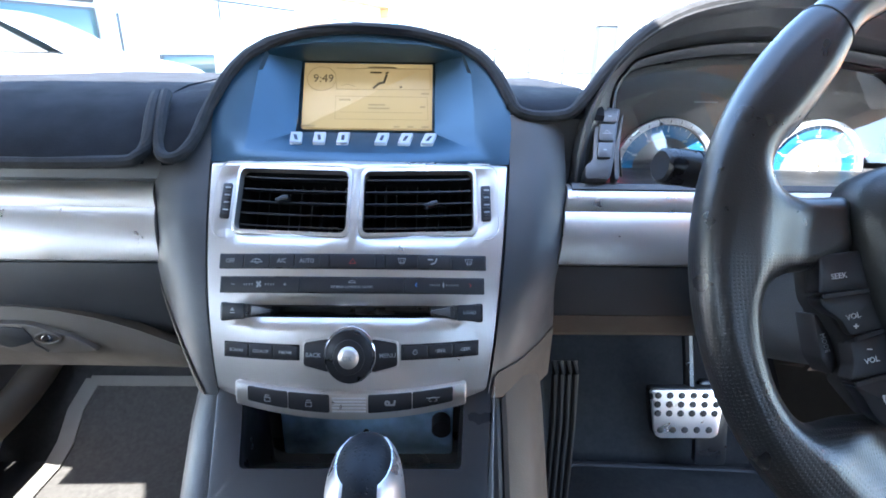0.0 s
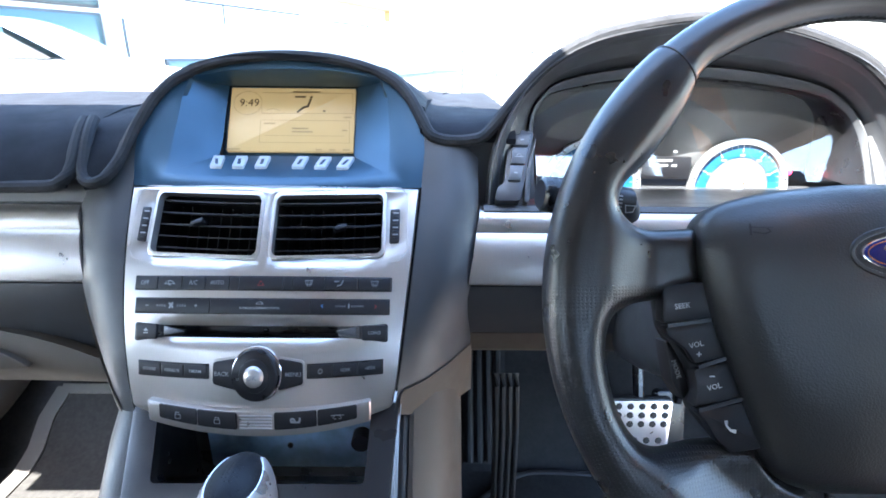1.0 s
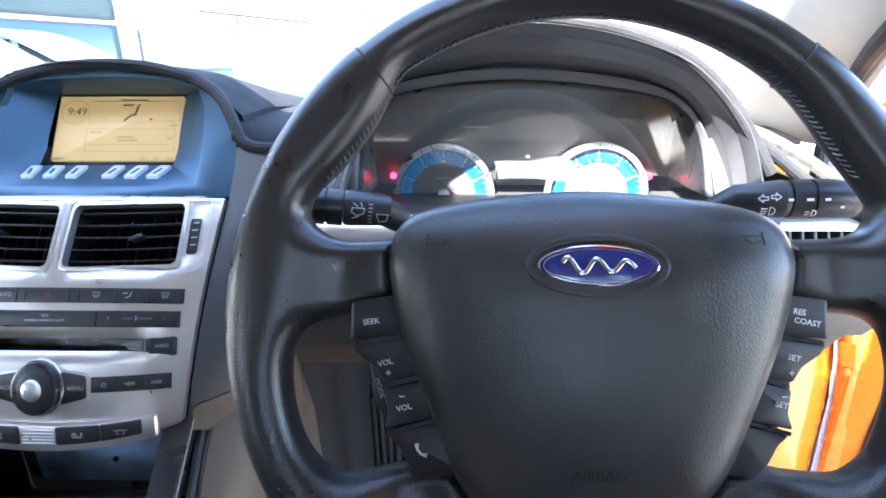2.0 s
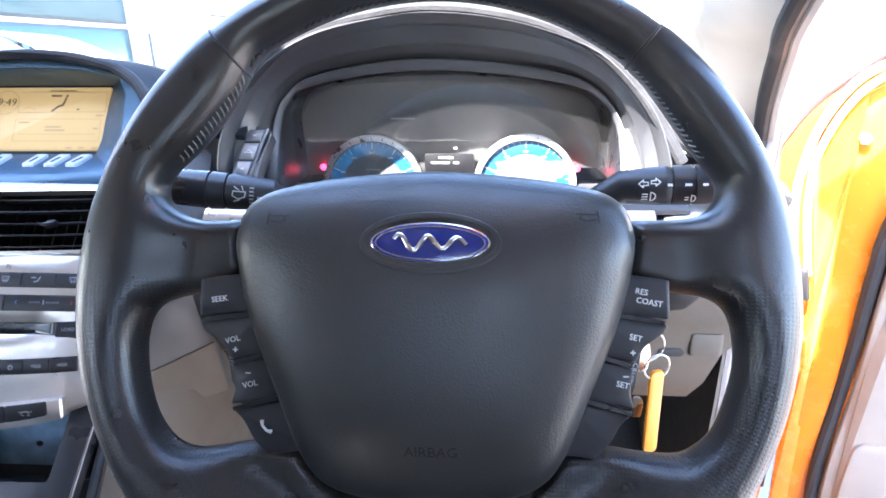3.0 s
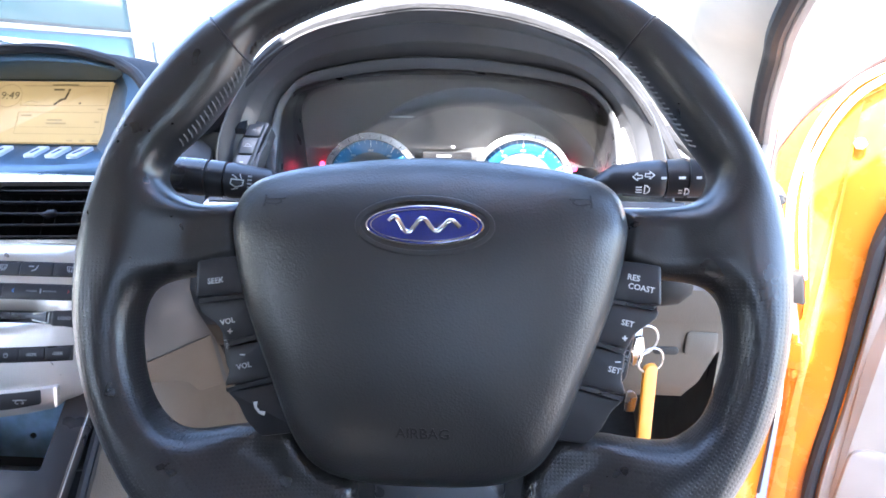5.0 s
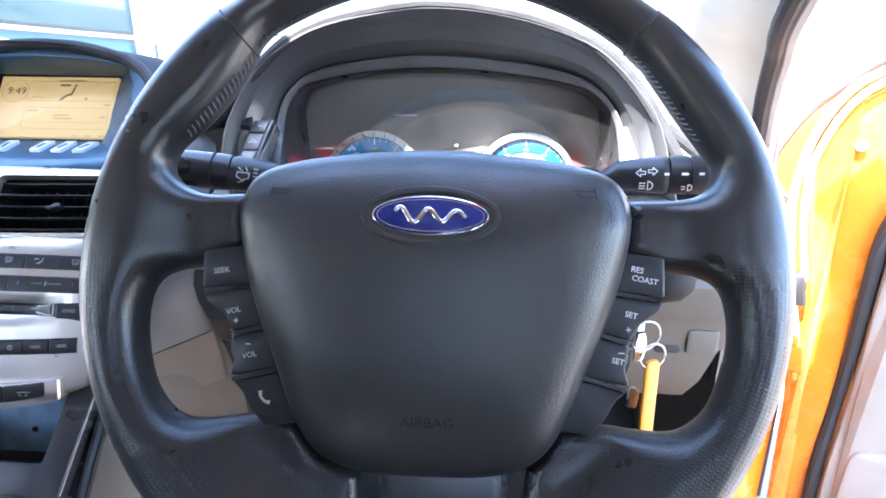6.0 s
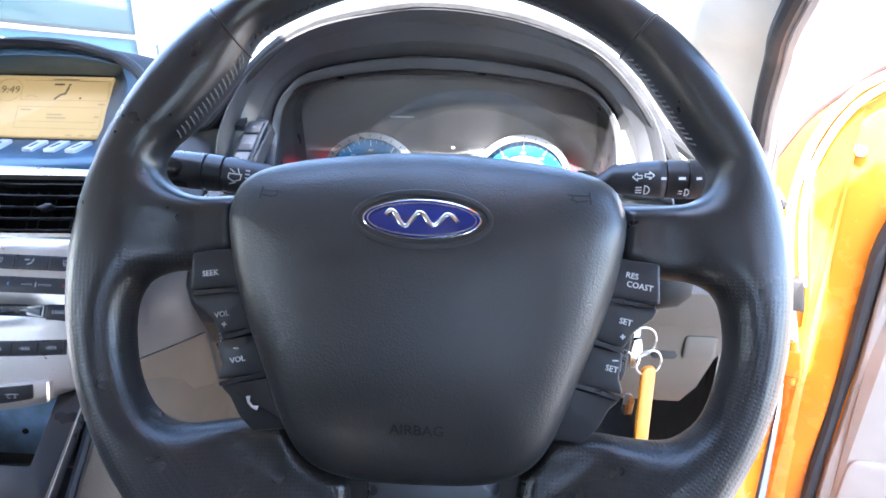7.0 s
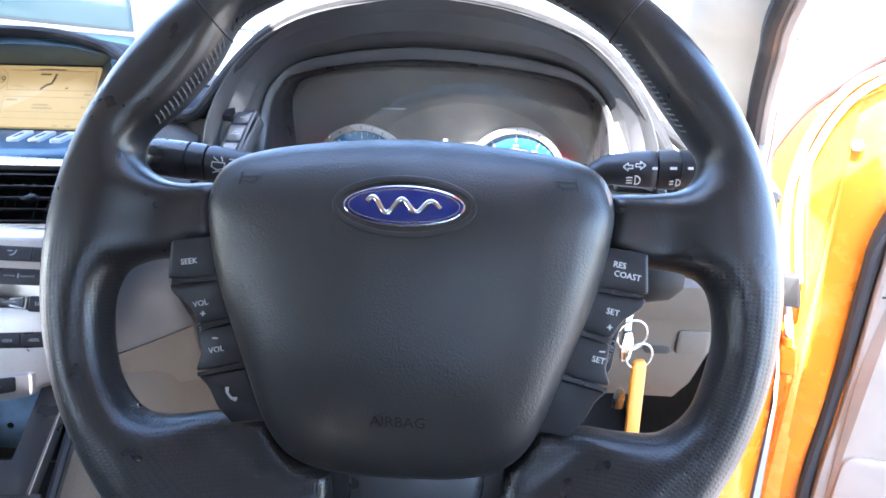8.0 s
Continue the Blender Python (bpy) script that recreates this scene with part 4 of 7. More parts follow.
SY = lambda py: (171.5 - py) / 112.0 * 0.067
ppart("clock_digits", lettering("9:49", 0.0116, at_screen, (SX(574), SY(143)), 0, "CENTER", 0.0007, 0.0001), LCD_INK, "", lcd)
ppart("clock_ring", strokes([arc(SX(571), SY(143), 0.0138, 0, 360, 40, 0.0125)], 0.0005, at_screen, 0.0007, 0.0001), LCD_FAINT, "", lcd)
for line in ([[(SX(597), SY(124)), (SX(760), SY(124)), (SX(762), SY(160)), (SX(598), SY(161)), (SX(597), SY(150))], [(SX(597), SY(173)), (SX(756), SY(173)), (SX(758), SY(212)), (SX(597), SY(212)), (SX(597), SY(173))], [(SX(606), SY(200)), (SX(748), SY(200))], [(SX(606), SY(155)), (SX(616), SY(152)), (SX(630), SY(156))]]):
    ppart("frame_line", strokes([line], 0.0005, at_screen, 0.0007, 0.0001), LCD_FAINT, "", lcd)
ppart("seat_symbol", strokes([[(SX(662), SY(158)), (SX(672), SY(150))], [(SX(672), SY(150)), (SX(680), SY(148)), (SX(684), SY(136))]], 0.0022, at_screen, 0.0007, 0.0001), LCD_INK, "", lcd)
ppart("seat_symbol_head", strokes([[(SX(684), SY(132)), (SX(686.5), SY(131))], [(SX(657), SY(131)), (SX(674), SY(131))], [(SX(709), SY(156)), (SX(711), SY(156))]], 0.0018, at_screen, 0.0007, 0.0001), LCD_INK, "", lcd)
for line in [[(SX(652), SY(122)), (SX(700), SY(122))], [(SX(604), SY(179)), (SX(622), SY(179))], [(SX(655), SY(187)), (SX(682), SY(187))], [(SX(655), SY(193)), (SX(690), SY(193))], [(SX(745), SY(190)), (SX(752), SY(190))], [(SX(747), SY(167)), (SX(758), SY(167))], [(SX(540), SY(224)), (SX(563), SY(224))], [(SX(700), SY(224)), (SX(708), SY(224))], [(SX(724), SY(224)), (SX(732), SY(224))], [(SX(748), SY(224)), (SX(758), SY(224))]]:
    ppart("caption_bar", strokes([line], 0.0016, at_screen, 0.0007, 0.0001), LCD_FAINT, "", lcd)


def at_ledge(x, y, h):
    """The shelf in front of the screen, y running inwards."""
    return Vector((x, 0.4755 + y, 0.8748 + y * 0.28 + h))


for k, cx in enumerate((-0.0575, -0.0373, -0.0168, 0.0168, 0.0372, 0.0575)):
    sh = -cx * 0.06
    q = soften([(cx - 0.0058, 0.006), (cx + 0.0048, 0.006), (cx + 0.0052 - sh, 0.026), (cx - 0.0054 - sh, 0.026)], 0.001, 2)
    key = ppart("soft_key", slab(q, -0.002, 0.003, 0.001, at_ledge), SOFT_KEY, "silver soft key below the screen")
    ppart("key_mark", slab(soften([(cx - 0.0016, 0.009), (cx + 0.0012, 0.009), (cx + 0.0012 - sh, 0.019), (cx - 0.0016 - sh, 0.019)], 0.0004, 2), 0.0028, 0.0033, 0.0001, at_ledge), MARK_NAVY, "", key)

# ---- centre fascia ----
stack = thing("centre_stack", "satin silver centre stack with vents, climate and audio buttons", "centre console", pose(0, 0.4, 0.7))


def spart(name, bm, m, label="", parent=None, **kw):
    o = part(name, bm, m, parent or stack, label, **kw)
    if parent is None:
        o.matrix_parent_inverse = stack.matrix_world.inverted()
    return o


def fascia_low(x):
    return 0.681 + 0.0175 * (abs(x) / 0.108) ** 2.2


def rise(x):
    """The button rows arch gently over the width of the fascia."""
    return 0.0038 * max(0.0, 1.0 - (x / 0.106) ** 2)


def on_row(x, z, h):
    return on_fascia(x, z + rise(x), h)


VENTS = ((-0.1005, -0.0055), (0.0045, 0.0985))
V0, V1 = 0.8145, 0.8605


def plate():
    """The silver skin, gridded, left open where the two vents go through."""
    zs = [None, 0.700, 0.715, 0.73, 0.745, 0.7535, 0.7625, 0.775, 0.79, 0.803, V0, 0.826, 0.838, 0.850, V1, 0.8665]
    bm = bmesh.new()
    grid = []
    for z in zs:
        row = []
        e = edge_x(0.69 if z is None else z)
        pos = [-e, -e * 0.985, VENTS[0][0], -0.0825, -0.065, -0.05, -0.03, VENTS[0][1], -0.0005, VENTS[1][0], 0.03, 0.05, 0.0805, VENTS[1][1], e * 0.985, e]
        for i, x in enumerate(pos):
            h = -0.004 if i in (0, len(pos) - 1) else 0.0
            zr = fascia_low(x) if z is None else (z + (0.0005 if z == 0.8665 else 0))
            if z == 0.8665:
                zr = 0.8668 - 0.005 * (x / 0.13) ** 2
            if z in (0.7535, 0.7625, 0.775, 0.79):
                zr += rise(x)
            row.append(bm.verts.new(on_fascia(x, zr, h)))
        grid.append(row)
    for r in range(len(zs) - 1):
        for c in range(len(grid[0]) - 1):
            inside_z = zs[r] is not None and V0 - 1e-6 <= zs[r] and zs[r + 1] <= V1 + 1e-6
            if inside_z and (2 <= c < 7 or 9 <= c < 13):
                continue
            if zs[r] == 0.7535 and 3 <= c < 12:
                continue
            bm.faces.new((grid[r][c], grid[r][c + 1], grid[r + 1][c + 1], grid[r + 1][c]))
    return bm


fp = spart("face_plate", plate(), SILVER, "satin silver face plate", sharp=60)
sol = fp.modifiers.new("thickness", "SOLIDIFY")
sol.thickness, sol.offset = 0.004, -1
# raised vent surround lines
for (x0, x1) in VENTS:
    q = rrect(x0 - 0.0015, x1 + 0.0015, V0 - 0.0015, V1 + 0.0015, 0.006, 5)
    o = rrect(x0 + 0.0015, x1 - 0.0015, V0 + 0.0015, V1 - 0.0015, 0.005, 5)
    vent = spart("air_vent", slab(q, -0.006, 0.0016, 0.0012, on_fascia, hollow=o), SILVER, "centre air vent with black louvres")
    spart("vent_box", loft([[on_fascia(x, z, h) for x, z in rrect(x0 + 0.001, x1 - 0.001, V0 + 0.001, V1 - 0.001, 0.005, 4)] for h in (0.0006, -0.06)], True, False, True), VANE_DULL, "", vent)
    for k in range(5):
        z = V0 + 0.0060 + 0.0086 * k
        lv = []
        for j in range(9):
            x = x0 + 0.003 + (x1 - x0 - 0.006) * j / 8
            lv.append([on_fascia(x, z + 0.0006, -0.0040), on_fascia(x, z - 0.0004, -0.0040), on_fascia(x, z + 0.0030, -0.018), on_fascia(x, z + 0.0042, -0.018)])
        spart("louvre", loft(lv, True, True, True), VANE, "", vent)
    for k in range(9):
        x = x0 + 0.008 + (x1 - x0 - 0.016) * k / 8
        spart("rear_vane", loft([[on_fascia(x - 0.0006, V0 + 0.003, h), on_fascia(x + 0.0006, V0 + 0.003, h), on_fascia(x + 0.0006, V1 - 0.003, h), on_fascia(x - 0.0006, V1 - 0.003, h)] for h in (-0.024, -0.045)], True, True, True), VANE_DULL, "", vent)
    tx = -0.062 if x0 < 0 else 0.061
    tz = 0.8395 if x0 < 0 else 0.8365
    spart("vane_tab", slab(soften([(tx - 0.006, tz - 0.001), (tx + 0.002, tz + 0.0022), (tx + 0.006, tz + 0.0022), (tx + 0.006, tz - 0.0003), (tx - 0.003, tz - 0.0028)], 0.001, 3), -0.006, 0.0012, 0.0008, on_fascia), BUTTON, "", vent)
# outer panel line round both vents and thumbwheels
ol = rrect(-0.1195, 0.1185, 0.8095, 0.8638, 0.010, 6)
spart("vent_panel_line", tube([on_fascia(x, z, 0.0) for x, z in ol], 0.0005, 6, True), SILVER)
for s in (-1, 1):
    cx = -0.109 if s < 0 else 0.1075
    tw = spart("thumbwheel", slab(rrect(cx - 0.0042, cx + 0.0042, 0.8228, 0.848, 0.0015), -0.004, 0.0007, 0.0004, on_fascia), BLACK, "ribbed black vent thumbwheel")
    for k in range(8):
        z = 0.8265 + 0.0026 * k
        spart("rib", slab(rrect(cx - 0.0016, cx + 0.0030, z - 0.0005, z + 0.0005, 0.0002, 2), 0.0006, 0.0014, 0.0002, on_fascia), MARK_GREY if k % 2 else BUTTON, "", tw)


def key_row(name, label, z0, z1, bounds, r=0.0007):
    made_keys = []
    bx0, bx1 = bounds[0], bounds[-1]
    spart(name + "_well", band(bx0 - 0.0008, bx1 + 0.0008, lambda x: z0 - 0.0008, lambda x: z1 + 0.0008, -0.003, 0.0007, 0.0003, on_row), BLACK)
    for a, b in zip(bounds, bounds[1:]):
        made_keys.append(spart("button", band(a + 0.0002, b - 0.0002, lambda x: z0, lambda x: z1, 0, 0.0017, 0.0005, on_row), BUTTON, label))
    return made_keys


def say(parent, text, x, z, size=0.0047, m=MARK_GREY, turn=0, bold=0.00002):
    spart("lettering", lettering(text, size * 0.84, on_row if z > 0.748 else on_fascia, (x, z), turn, "CENTER", 0.0018, 0.0001, bold), m, "", parent)


def draw(parent, lines, m=MARK_GREY, w=0.00045, lift=0.0018):
    pts = [p for ln in lines for p in ln]
    cx, cz = sum(p[0] for p in pts) / len(pts), sum(p[1] for p in pts) / len(pts)
    k = 0.82 if max(p[0] for p in pts) - min(p[0] for p in pts) < 0.013 else 1.0
    lines = [[(cx + (p[0] - cx) * k, cz + (p[1] - cz) * k) for p in ln] for ln in lines]
    spart("symbol", strokes(lines, w, on_row if cz > 0.748 else on_fascia, lift, 0.0001), m, "", parent)


# climate row
R1 = [-0.1079, -0.0877, -0.0666, -0.0464, -0.0262, -0.0187, 0.0181, 0.0255, 0.0518, 0.0786, 0.106]
k1 = key_row("climate_row", "black climate button", 0.7885, 0.7974, R1)
say(k1[0], "OFF", -0.099, 0.793, 0.0052)
draw(k1[1], [arc(-0.077, 0.7925, 0.0045, 180, 0, 8, 0.0022), [(-0.083, 0.792), (-0.071, 0.792)], arc(-0.0765, 0.7928, 0.002, 20, 300, 8)])
say(k1[2], "A/C", -0.0565, 0.793, 0.0052)
say(k1[3], "AUTO", -0.0363, 0.793, 0.0050)
draw(k1[5], [[(-0.003, 0.7912), (0.0, 0.7952), (0.003, 0.7912), (-0.003, 0.7912)]], MARK_RED)
for i, cx in ((7, 0.0390), (9, 0.0925)):
    draw(k1[i], [[(cx - 0.0035, 0.7955), (cx + 0.0035, 0.7955), (cx + 0.0025, 0.7918), (cx - 0.0025, 0.7918), (cx - 0.0035, 0.7955)], [(cx - 0.0012, 0.7945), (cx - 0.0012, 0.7905)], [(cx + 0.0012, 0.7945), (cx + 0.0012, 0.7905)]])
draw(k1[8], [[(0.0620, 0.791), (0.0655, 0.792), (0.0672, 0.7955)], [(0.059, 0.7948), (0.063, 0.7948)]], MARK_GREY, 0.0009)
# fan and temperature row
R2 = [-0.106, -0.0413, 0.0409, 0.1045]
k2 = key_row("fan_row", "black rocker button", 0.7715, 0.7816, R2)
draw(k2[0], [[(-0.0965, 0.7767), (-0.0940, 0.7767)], [(-0.054, 0.7767), (-0.0516, 0.7767)], [(-0.0528, 0.7757), (-0.0528, 0.7777)]])
draw(k2[0], [[(-0.0755, 0.7748), (-0.0725, 0.7788)], [(-0.0758, 0.7785), (-0.0722, 0.7752)]], MARK_GREY, 0.0014)
draw(k2[0], [[(-0.086 + 0.0022 * i, 0.7761), (-0.086 + 0.0022 * i, 0.7772)] for i in range(4)] + [[(-0.0685 + 0.0022 * i, 0.7761), (-0.0685 + 0.0022 * i, 0.7774)] for i in range(4)])
say(k2[1], "INTERIOR COMMAND CENTRE", 0.0, 0.7752, 0.0028)
draw(k2[1], [arc(0.0, 0.7780, 0.0032, 180, 0, 8, 0.0018), [(-0.0032, 0.7780), (0.0032, 0.7780)]], MARK_GREY, 0.0004)
draw(k2[2], [[(0.0510, 0.7783), (0.0496, 0.7770), (0.0510, 0.7757)]], MARK_BLUE, 0.0006)
draw(k2[2], [[(0.0930, 0.7783), (0.0944, 0.7770), (0.0930, 0.7757)]], MARK_RED, 0.0006)
draw(k2[2], [[(0.0615 + 0.0018 * i, 0.7765), (0.0615 + 0.0018 * i, 0.7775)] for i in range(5)] + [[(0.0745 + 0.0018 * i, 0.7765), (0.0745 + 0.0018 * i, 0.7775)] for i in range(6)])
draw(k2[2], [[(0.0720, 0.7755), (0.0720, 0.7787)]], MARK_GREY, 0.0010)
# disc slot row
spart("slot_well", slab(rrect(-0.1055, 0.1042, 0.7505, 0.7643, 0.002), -0.003, 0.0006, 0.0004, on_row, hollow=rrect(-0.0828, 0.0808, 0.7537, 0.7623, 0.001)), BLACK)
spart("disc_slot", loft([[on_row(x, z, h) for x, z in soften([(-0.0835 + i, 0.753 + j), (0.0815 - i, 0.753 + j), (0.0815 - i, 0.763 - j), (-0.0835 + i, 0.763 - j)], 0.0006, 2)] for i, j, h in ((0, 0, 0.0006), (0.018, 0.0014, -0.006), (0.018, 0.002, -0.03))], True, False, True), BLACK, "disc slot")
for a, b, t in ((-0.1041, -0.0850, "eject"), (0.0830, 0.1028, "load")):
    kb = spart("button", slab(rrect(a, b, 0.7518, 0.7633, 0.0016), 0, 0.0018, 0.0006, on_row), BUTTON, "black disc button")
    if t == "load":
        say(kb, "LOAD", 0.0932, 0.7577, 0.0045)
    else:
        spart("symbol", slab([(-0.0967, 0.7580), (-0.0927, 0.7580), (-0.0947, 0.7604)], 0.0018, 0.0019, 0.00002, on_row), MARK_GREY, "", kb)
        draw(kb, [[(-0.0967, 0.7566), (-0.0927, 0.7566)]], MARK_GREY, 0.0007)
for s, a in ((-1, -0.080), (1, 0.078)):
    spart("slot_wedge", slab([(a, 0.7545), (a - s * 0.016, 0.7578), (a - s * 0.016, 0.7588), (a, 0.7618)], -0.006, 0.0, 0.0004, on_row), DASH_SMOOTH)


def slanted_row(name, x0, x1, n, z_in, z_out, hgt, texts):
    """Three audio buttons on a bowed line, rising outwards."""
    out = []
    def line(x):
        f = (abs(x) - 0.0402) / 0.06
        return z_in + (z_out - z_in) * f
    def poly(a, b, g):
        return soften([(a + g, line(a) - hgt / 2), (b - g, line(b) - hgt / 2), (b - g, line(b) + hgt / 2), (a + g, line(a) + hgt / 2)], 0.0014, 3)
    spart(name, band(x0 - 0.001, x1 + 0.001, lambda x: line(x) - hgt / 2 - 0.001, lambda x: line(x) + hgt / 2 + 0.001, -0.003, 0.0007, 0.0003, on_fascia), BLACK)
    for i in range(n):
        a, b = x0 + (x1 - x0) * i / n, x0 + (x1 - x0) * (i + 1) / n
        kb = spart("button", slab(poly(a, b, 0.0003), 0, 0.0018, 0.0006, on_fascia), BUTTON, "black audio button")
        tx, tz = (a + b) / 2, line((a + b) / 2)
        turn = math.degrees(math.atan2(line(b) - line(a), b - a))
        if texts[i]:
            say(kb, texts[i], tx, tz, 0.0041, MARK_GREY, turn)
        else:
            draw(kb, [arc(tx, tz, 0.002, 120, 420, 12), [(tx, tz + 0.0005), (tx, tz + 0.0026)]], MARK_GREY, 0.00045)


slanted_row("audio_well", -0.1005, -0.0413, 3, 0.7312, 0.7304, 0.0098, ("SCN/AS", "CD/AUX", "FM/AM"))
slanted_row("audio_well", 0.0402, 0.0998, 3, 0.7318, 0.7322, 0.0098, ("", "\u25BESEEK", "\u25B4SEEK"))

# rotary dial with its two wing buttons
DC = (-0.0003, 0.7304)
dial = spart("dial", slab([(DC[0] + 0.0205 * math.cos(a), DC[1] + 0.0215 * math.sin(a)) for a in [2 * math.pi * k / 48 for k in range(48)]], -0.002, 0.0035, 0.0015, on_fascia), CHROME, "round menu dial with a chrome ring")
spart("dial_ring", slab([(DC[0] + 0.0188 * math.cos(a), DC[1] + 0.0198 * math.sin(a)) for a in [2 * math.pi * k / 48 for k in range(48)]], 0.002, 0.0095, 0.003, on_fascia), BLACK, "", dial)
spart("dial_dish", slab([(DC[0] + 0.0120 * math.cos(a), DC[1] + 0.0126 * math.sin(a)) for a in [2 * math.pi * k / 40 for k in range(40)]], 0.009, 0.0106, 0.001, on_fascia), BUTTON, "", dial)
rings = []
for k in range(7):
    a = radians(90 * k / 6)
    rings.append([on_fascia(DC[0] + 0.0081 * math.cos(a) * math.cos(b), DC[1] + 0.0083 * math.cos(a) * math.sin(b), 0.0095 + 0.0055 * math.sin(a)) for b in [2 * math.pi * j / 28 for j in range(28)]] if k < 6 else [on_fascia(DC[0] + 0.0003 * math.cos(b), DC[1] + 0.0003 * math.sin(b), 0.015) for b in [2 * math.pi * j / 28 for j in range(28)]])
okb = spart("ok_button", loft(rings, True, False, True), SILVER, "domed silver centre button", dial)
spart("lettering", lettering("OK", 0.0052, on_fascia, (DC[0], DC[1]), 0, "CENTER", 0.0149, 0.0003), MARK_GREY, "", okb)
for s, t in ((-1, "BACK"), (1, "MENU")):
    p = [(s * 0.0165, 0.7425), (s * 0.0362, 0.7390), (s * 0.0366, 0.7222), (s * 0.0165, 0.7175)]
    wr = spart("wing_rim", slab(soften([(x + s * (0.0012 if abs(x) > 0.03 else 0), z + (0.0014 if z > 0.73 else -0.0014)) for x, z in p], 0.003, 3), -0.002, 0.0014, 0.0007, on_fascia), SILVER, "silver edged button surround")
    kb = spart("button", slab(soften(p, 0.0025, 3), 0.001, 0.0028, 0.0008, on_fascia), BUTTON, "black menu button", wr)
    spart("lettering", lettering(t, 0.0047, on_fascia, (s * 0.0288, 0.7302), 0, "CENTER", 0.0029, 0.0001, 0.00004), MARK_GREY, "", wr)

# switch bar at the foot
def bar_line(x, top):
    return (0.7024 + 0.0046 * (abs(x) / 0.085) ** 2) if top else (0.6812 + 0.0090 * (abs(x) / 0.09) ** 2)


def on_bar(x, z, h):
    return on_fascia(x, z, h + 0.006)


bar = spart("switch_bar", band(-0.0905, 0.0905, lambda x: bar_line(x, False), lambda x: bar_line(x, True), -0.012, 0.0, 0.0014, on_bar), SILVER, "curved silver switch bar")


def bar_key(a, b):
    p = [(a + (b - a) * i / 6, bar_line(a + (b - a) * i / 6, False) + 0.0062) for i in range(7)] + [(b - (b - a) * i / 6, bar_line(b - (b - a) * i / 6, True) - 0.0008) for i in range(7)]
    return spart("button", slab(soften(p, 0.0012, 2), -0.001, 0.0012, 0.0005, on_bar), BUTTON, "black rocker switch", bar)


[bar_key(-0.0795, -0.0482), bar_key(-0.0476, -0.0158), bar_key(0.0140, 0.0476), bar_key(0.0482, 0.0795)]


def bdraw(parent, lines, w=0.0006):
    spart("symbol", strokes(lines, w, on_bar, 0.0013, 0.0001), MARK_GREY, "", bar)


def lock(cx, cz, shut):
    bdraw(bar, [[(cx - 0.0022, cz - 0.0026), (cx + 0.0022, cz - 0.0026), (cx + 0.0022, cz + 0.0006), (cx - 0.0022, cz + 0.0006), (cx - 0.0022, cz - 0.0026)], [(cx - 0.0014, cz + 0.0006), (cx - 0.0014, cz + 0.0024), (cx + 0.0012, cz + 0.0024)] + ([(cx + 0.0012, cz + 0.0006)] if shut else [])])


lock(-0.0638, 0.6975, False)
lock(-0.0315, 0.6952, True)
bdraw(bar, [arc(0.0288, 0.6955, 0.0014, 0, 360, 10), [(0.0305, 0.694), (0.034, 0.694), (0.0345, 0.697)]], 0.0016)
bdraw(bar, [[(0.0590, 0.6982), (0.0690, 0.6982)], [(0.0605, 0.6962), (0.0620, 0.6985), (0.0655, 0.6985), (0.0670, 0.6962)], [(0.0612, 0.6955), (0.0628, 0.6955)], [(0.0652, 0.6955), (0.0668, 0.6955)]])
for k in range(5):
    z = 0.6885 + 0.0026 * k
    spart("grille_rib", slab(rrect(-0.0140, 0.0122, z - 0.0007, z + 0.0007, 0.0006, 2), -0.001, 0.001, 0.0004, on_bar), ALLOY, "", bar)

# ---- storage bin and console ----
console = thing("centre_console", "charcoal centre console with an open storage bin", "centre console", pose(0, 0.3, 0.6))


def cpart(name, bm, m, label="", parent=None, **kw):
    o = part(name, bm, m, parent or console, label, **kw)
    if parent is None:
        o.matrix_parent_inverse = console.matrix_world.inverted()
    return o


BT = Vector((0, 0.03, 0.034)).normalized()


def at_bin(x, v, h):
    """On the sloping mouth of the bin; v up the slope from its lower edge."""
    n = Vector((0, -BT.z, BT.y))
    return Vector((x, 0.338, 0.6485)) + Vector((0, BT.y, BT.z)) * v + n * h


mouth = [(-0.085, 0.001), (0.087, 0.001), (0.0905, 0.060), (-0.0895, 0.060)]
rim_o = [(-0.106, -0.024), (0.107, -0.024), (0.113, 0.066), (-0.111, 0.066)]
cpart("bin_surround", slab(soften(rim_o, 0.004, 3), -0.012, 0.0, 0.0015, at_bin, hollow=soften(mouth, 0.004, 3)), SATIN_DARK, "dark satin bin surround")
ring0 = soften(mouth, 0.004, 3)
cpart("bin_liner", loft([[at_bin(x, v, 0.0) for x, v in ring0], [at_bin(x, v, -0.006) for x, v in ring0], [Vector((at_bin(x, v, 0).x * 1.02, 0.425 + 0.1 * v, 0.577 + v * 1.9)) for x, v in ring0]], True, False, False), BLACK, "black bin liner")
cpart("bin_back", slab(rrect(-0.094, 0.096, 0.570, 0.700, 0.006), 0, 0.004, 0.001, lambda x, z, h: Vector((x, 0.438 - h, z))), BLACK, "black rear wall of the bin")
# added panel: the bin's blue reflection put in as colour
cpart("bin_sheen_panel", slab(rrect(-0.0785, 0.084, 0.585, 0.690, 0.004), 0, 0.003, 0.001, lambda x, z, h: Vector((x, 0.4325 - h - 0.02 * (z - 0.64), z))), BIN_SHEEN, "added panel coloured as a blue-grey reflection at the back of the bin")
cpart("edge_line", tube([at_bin(0.1105, -0.022, 0.0015), at_bin(0.1150, 0.064, 0.0015)], 0.0005, 6), MARK_GREY, "thin bright edge line")
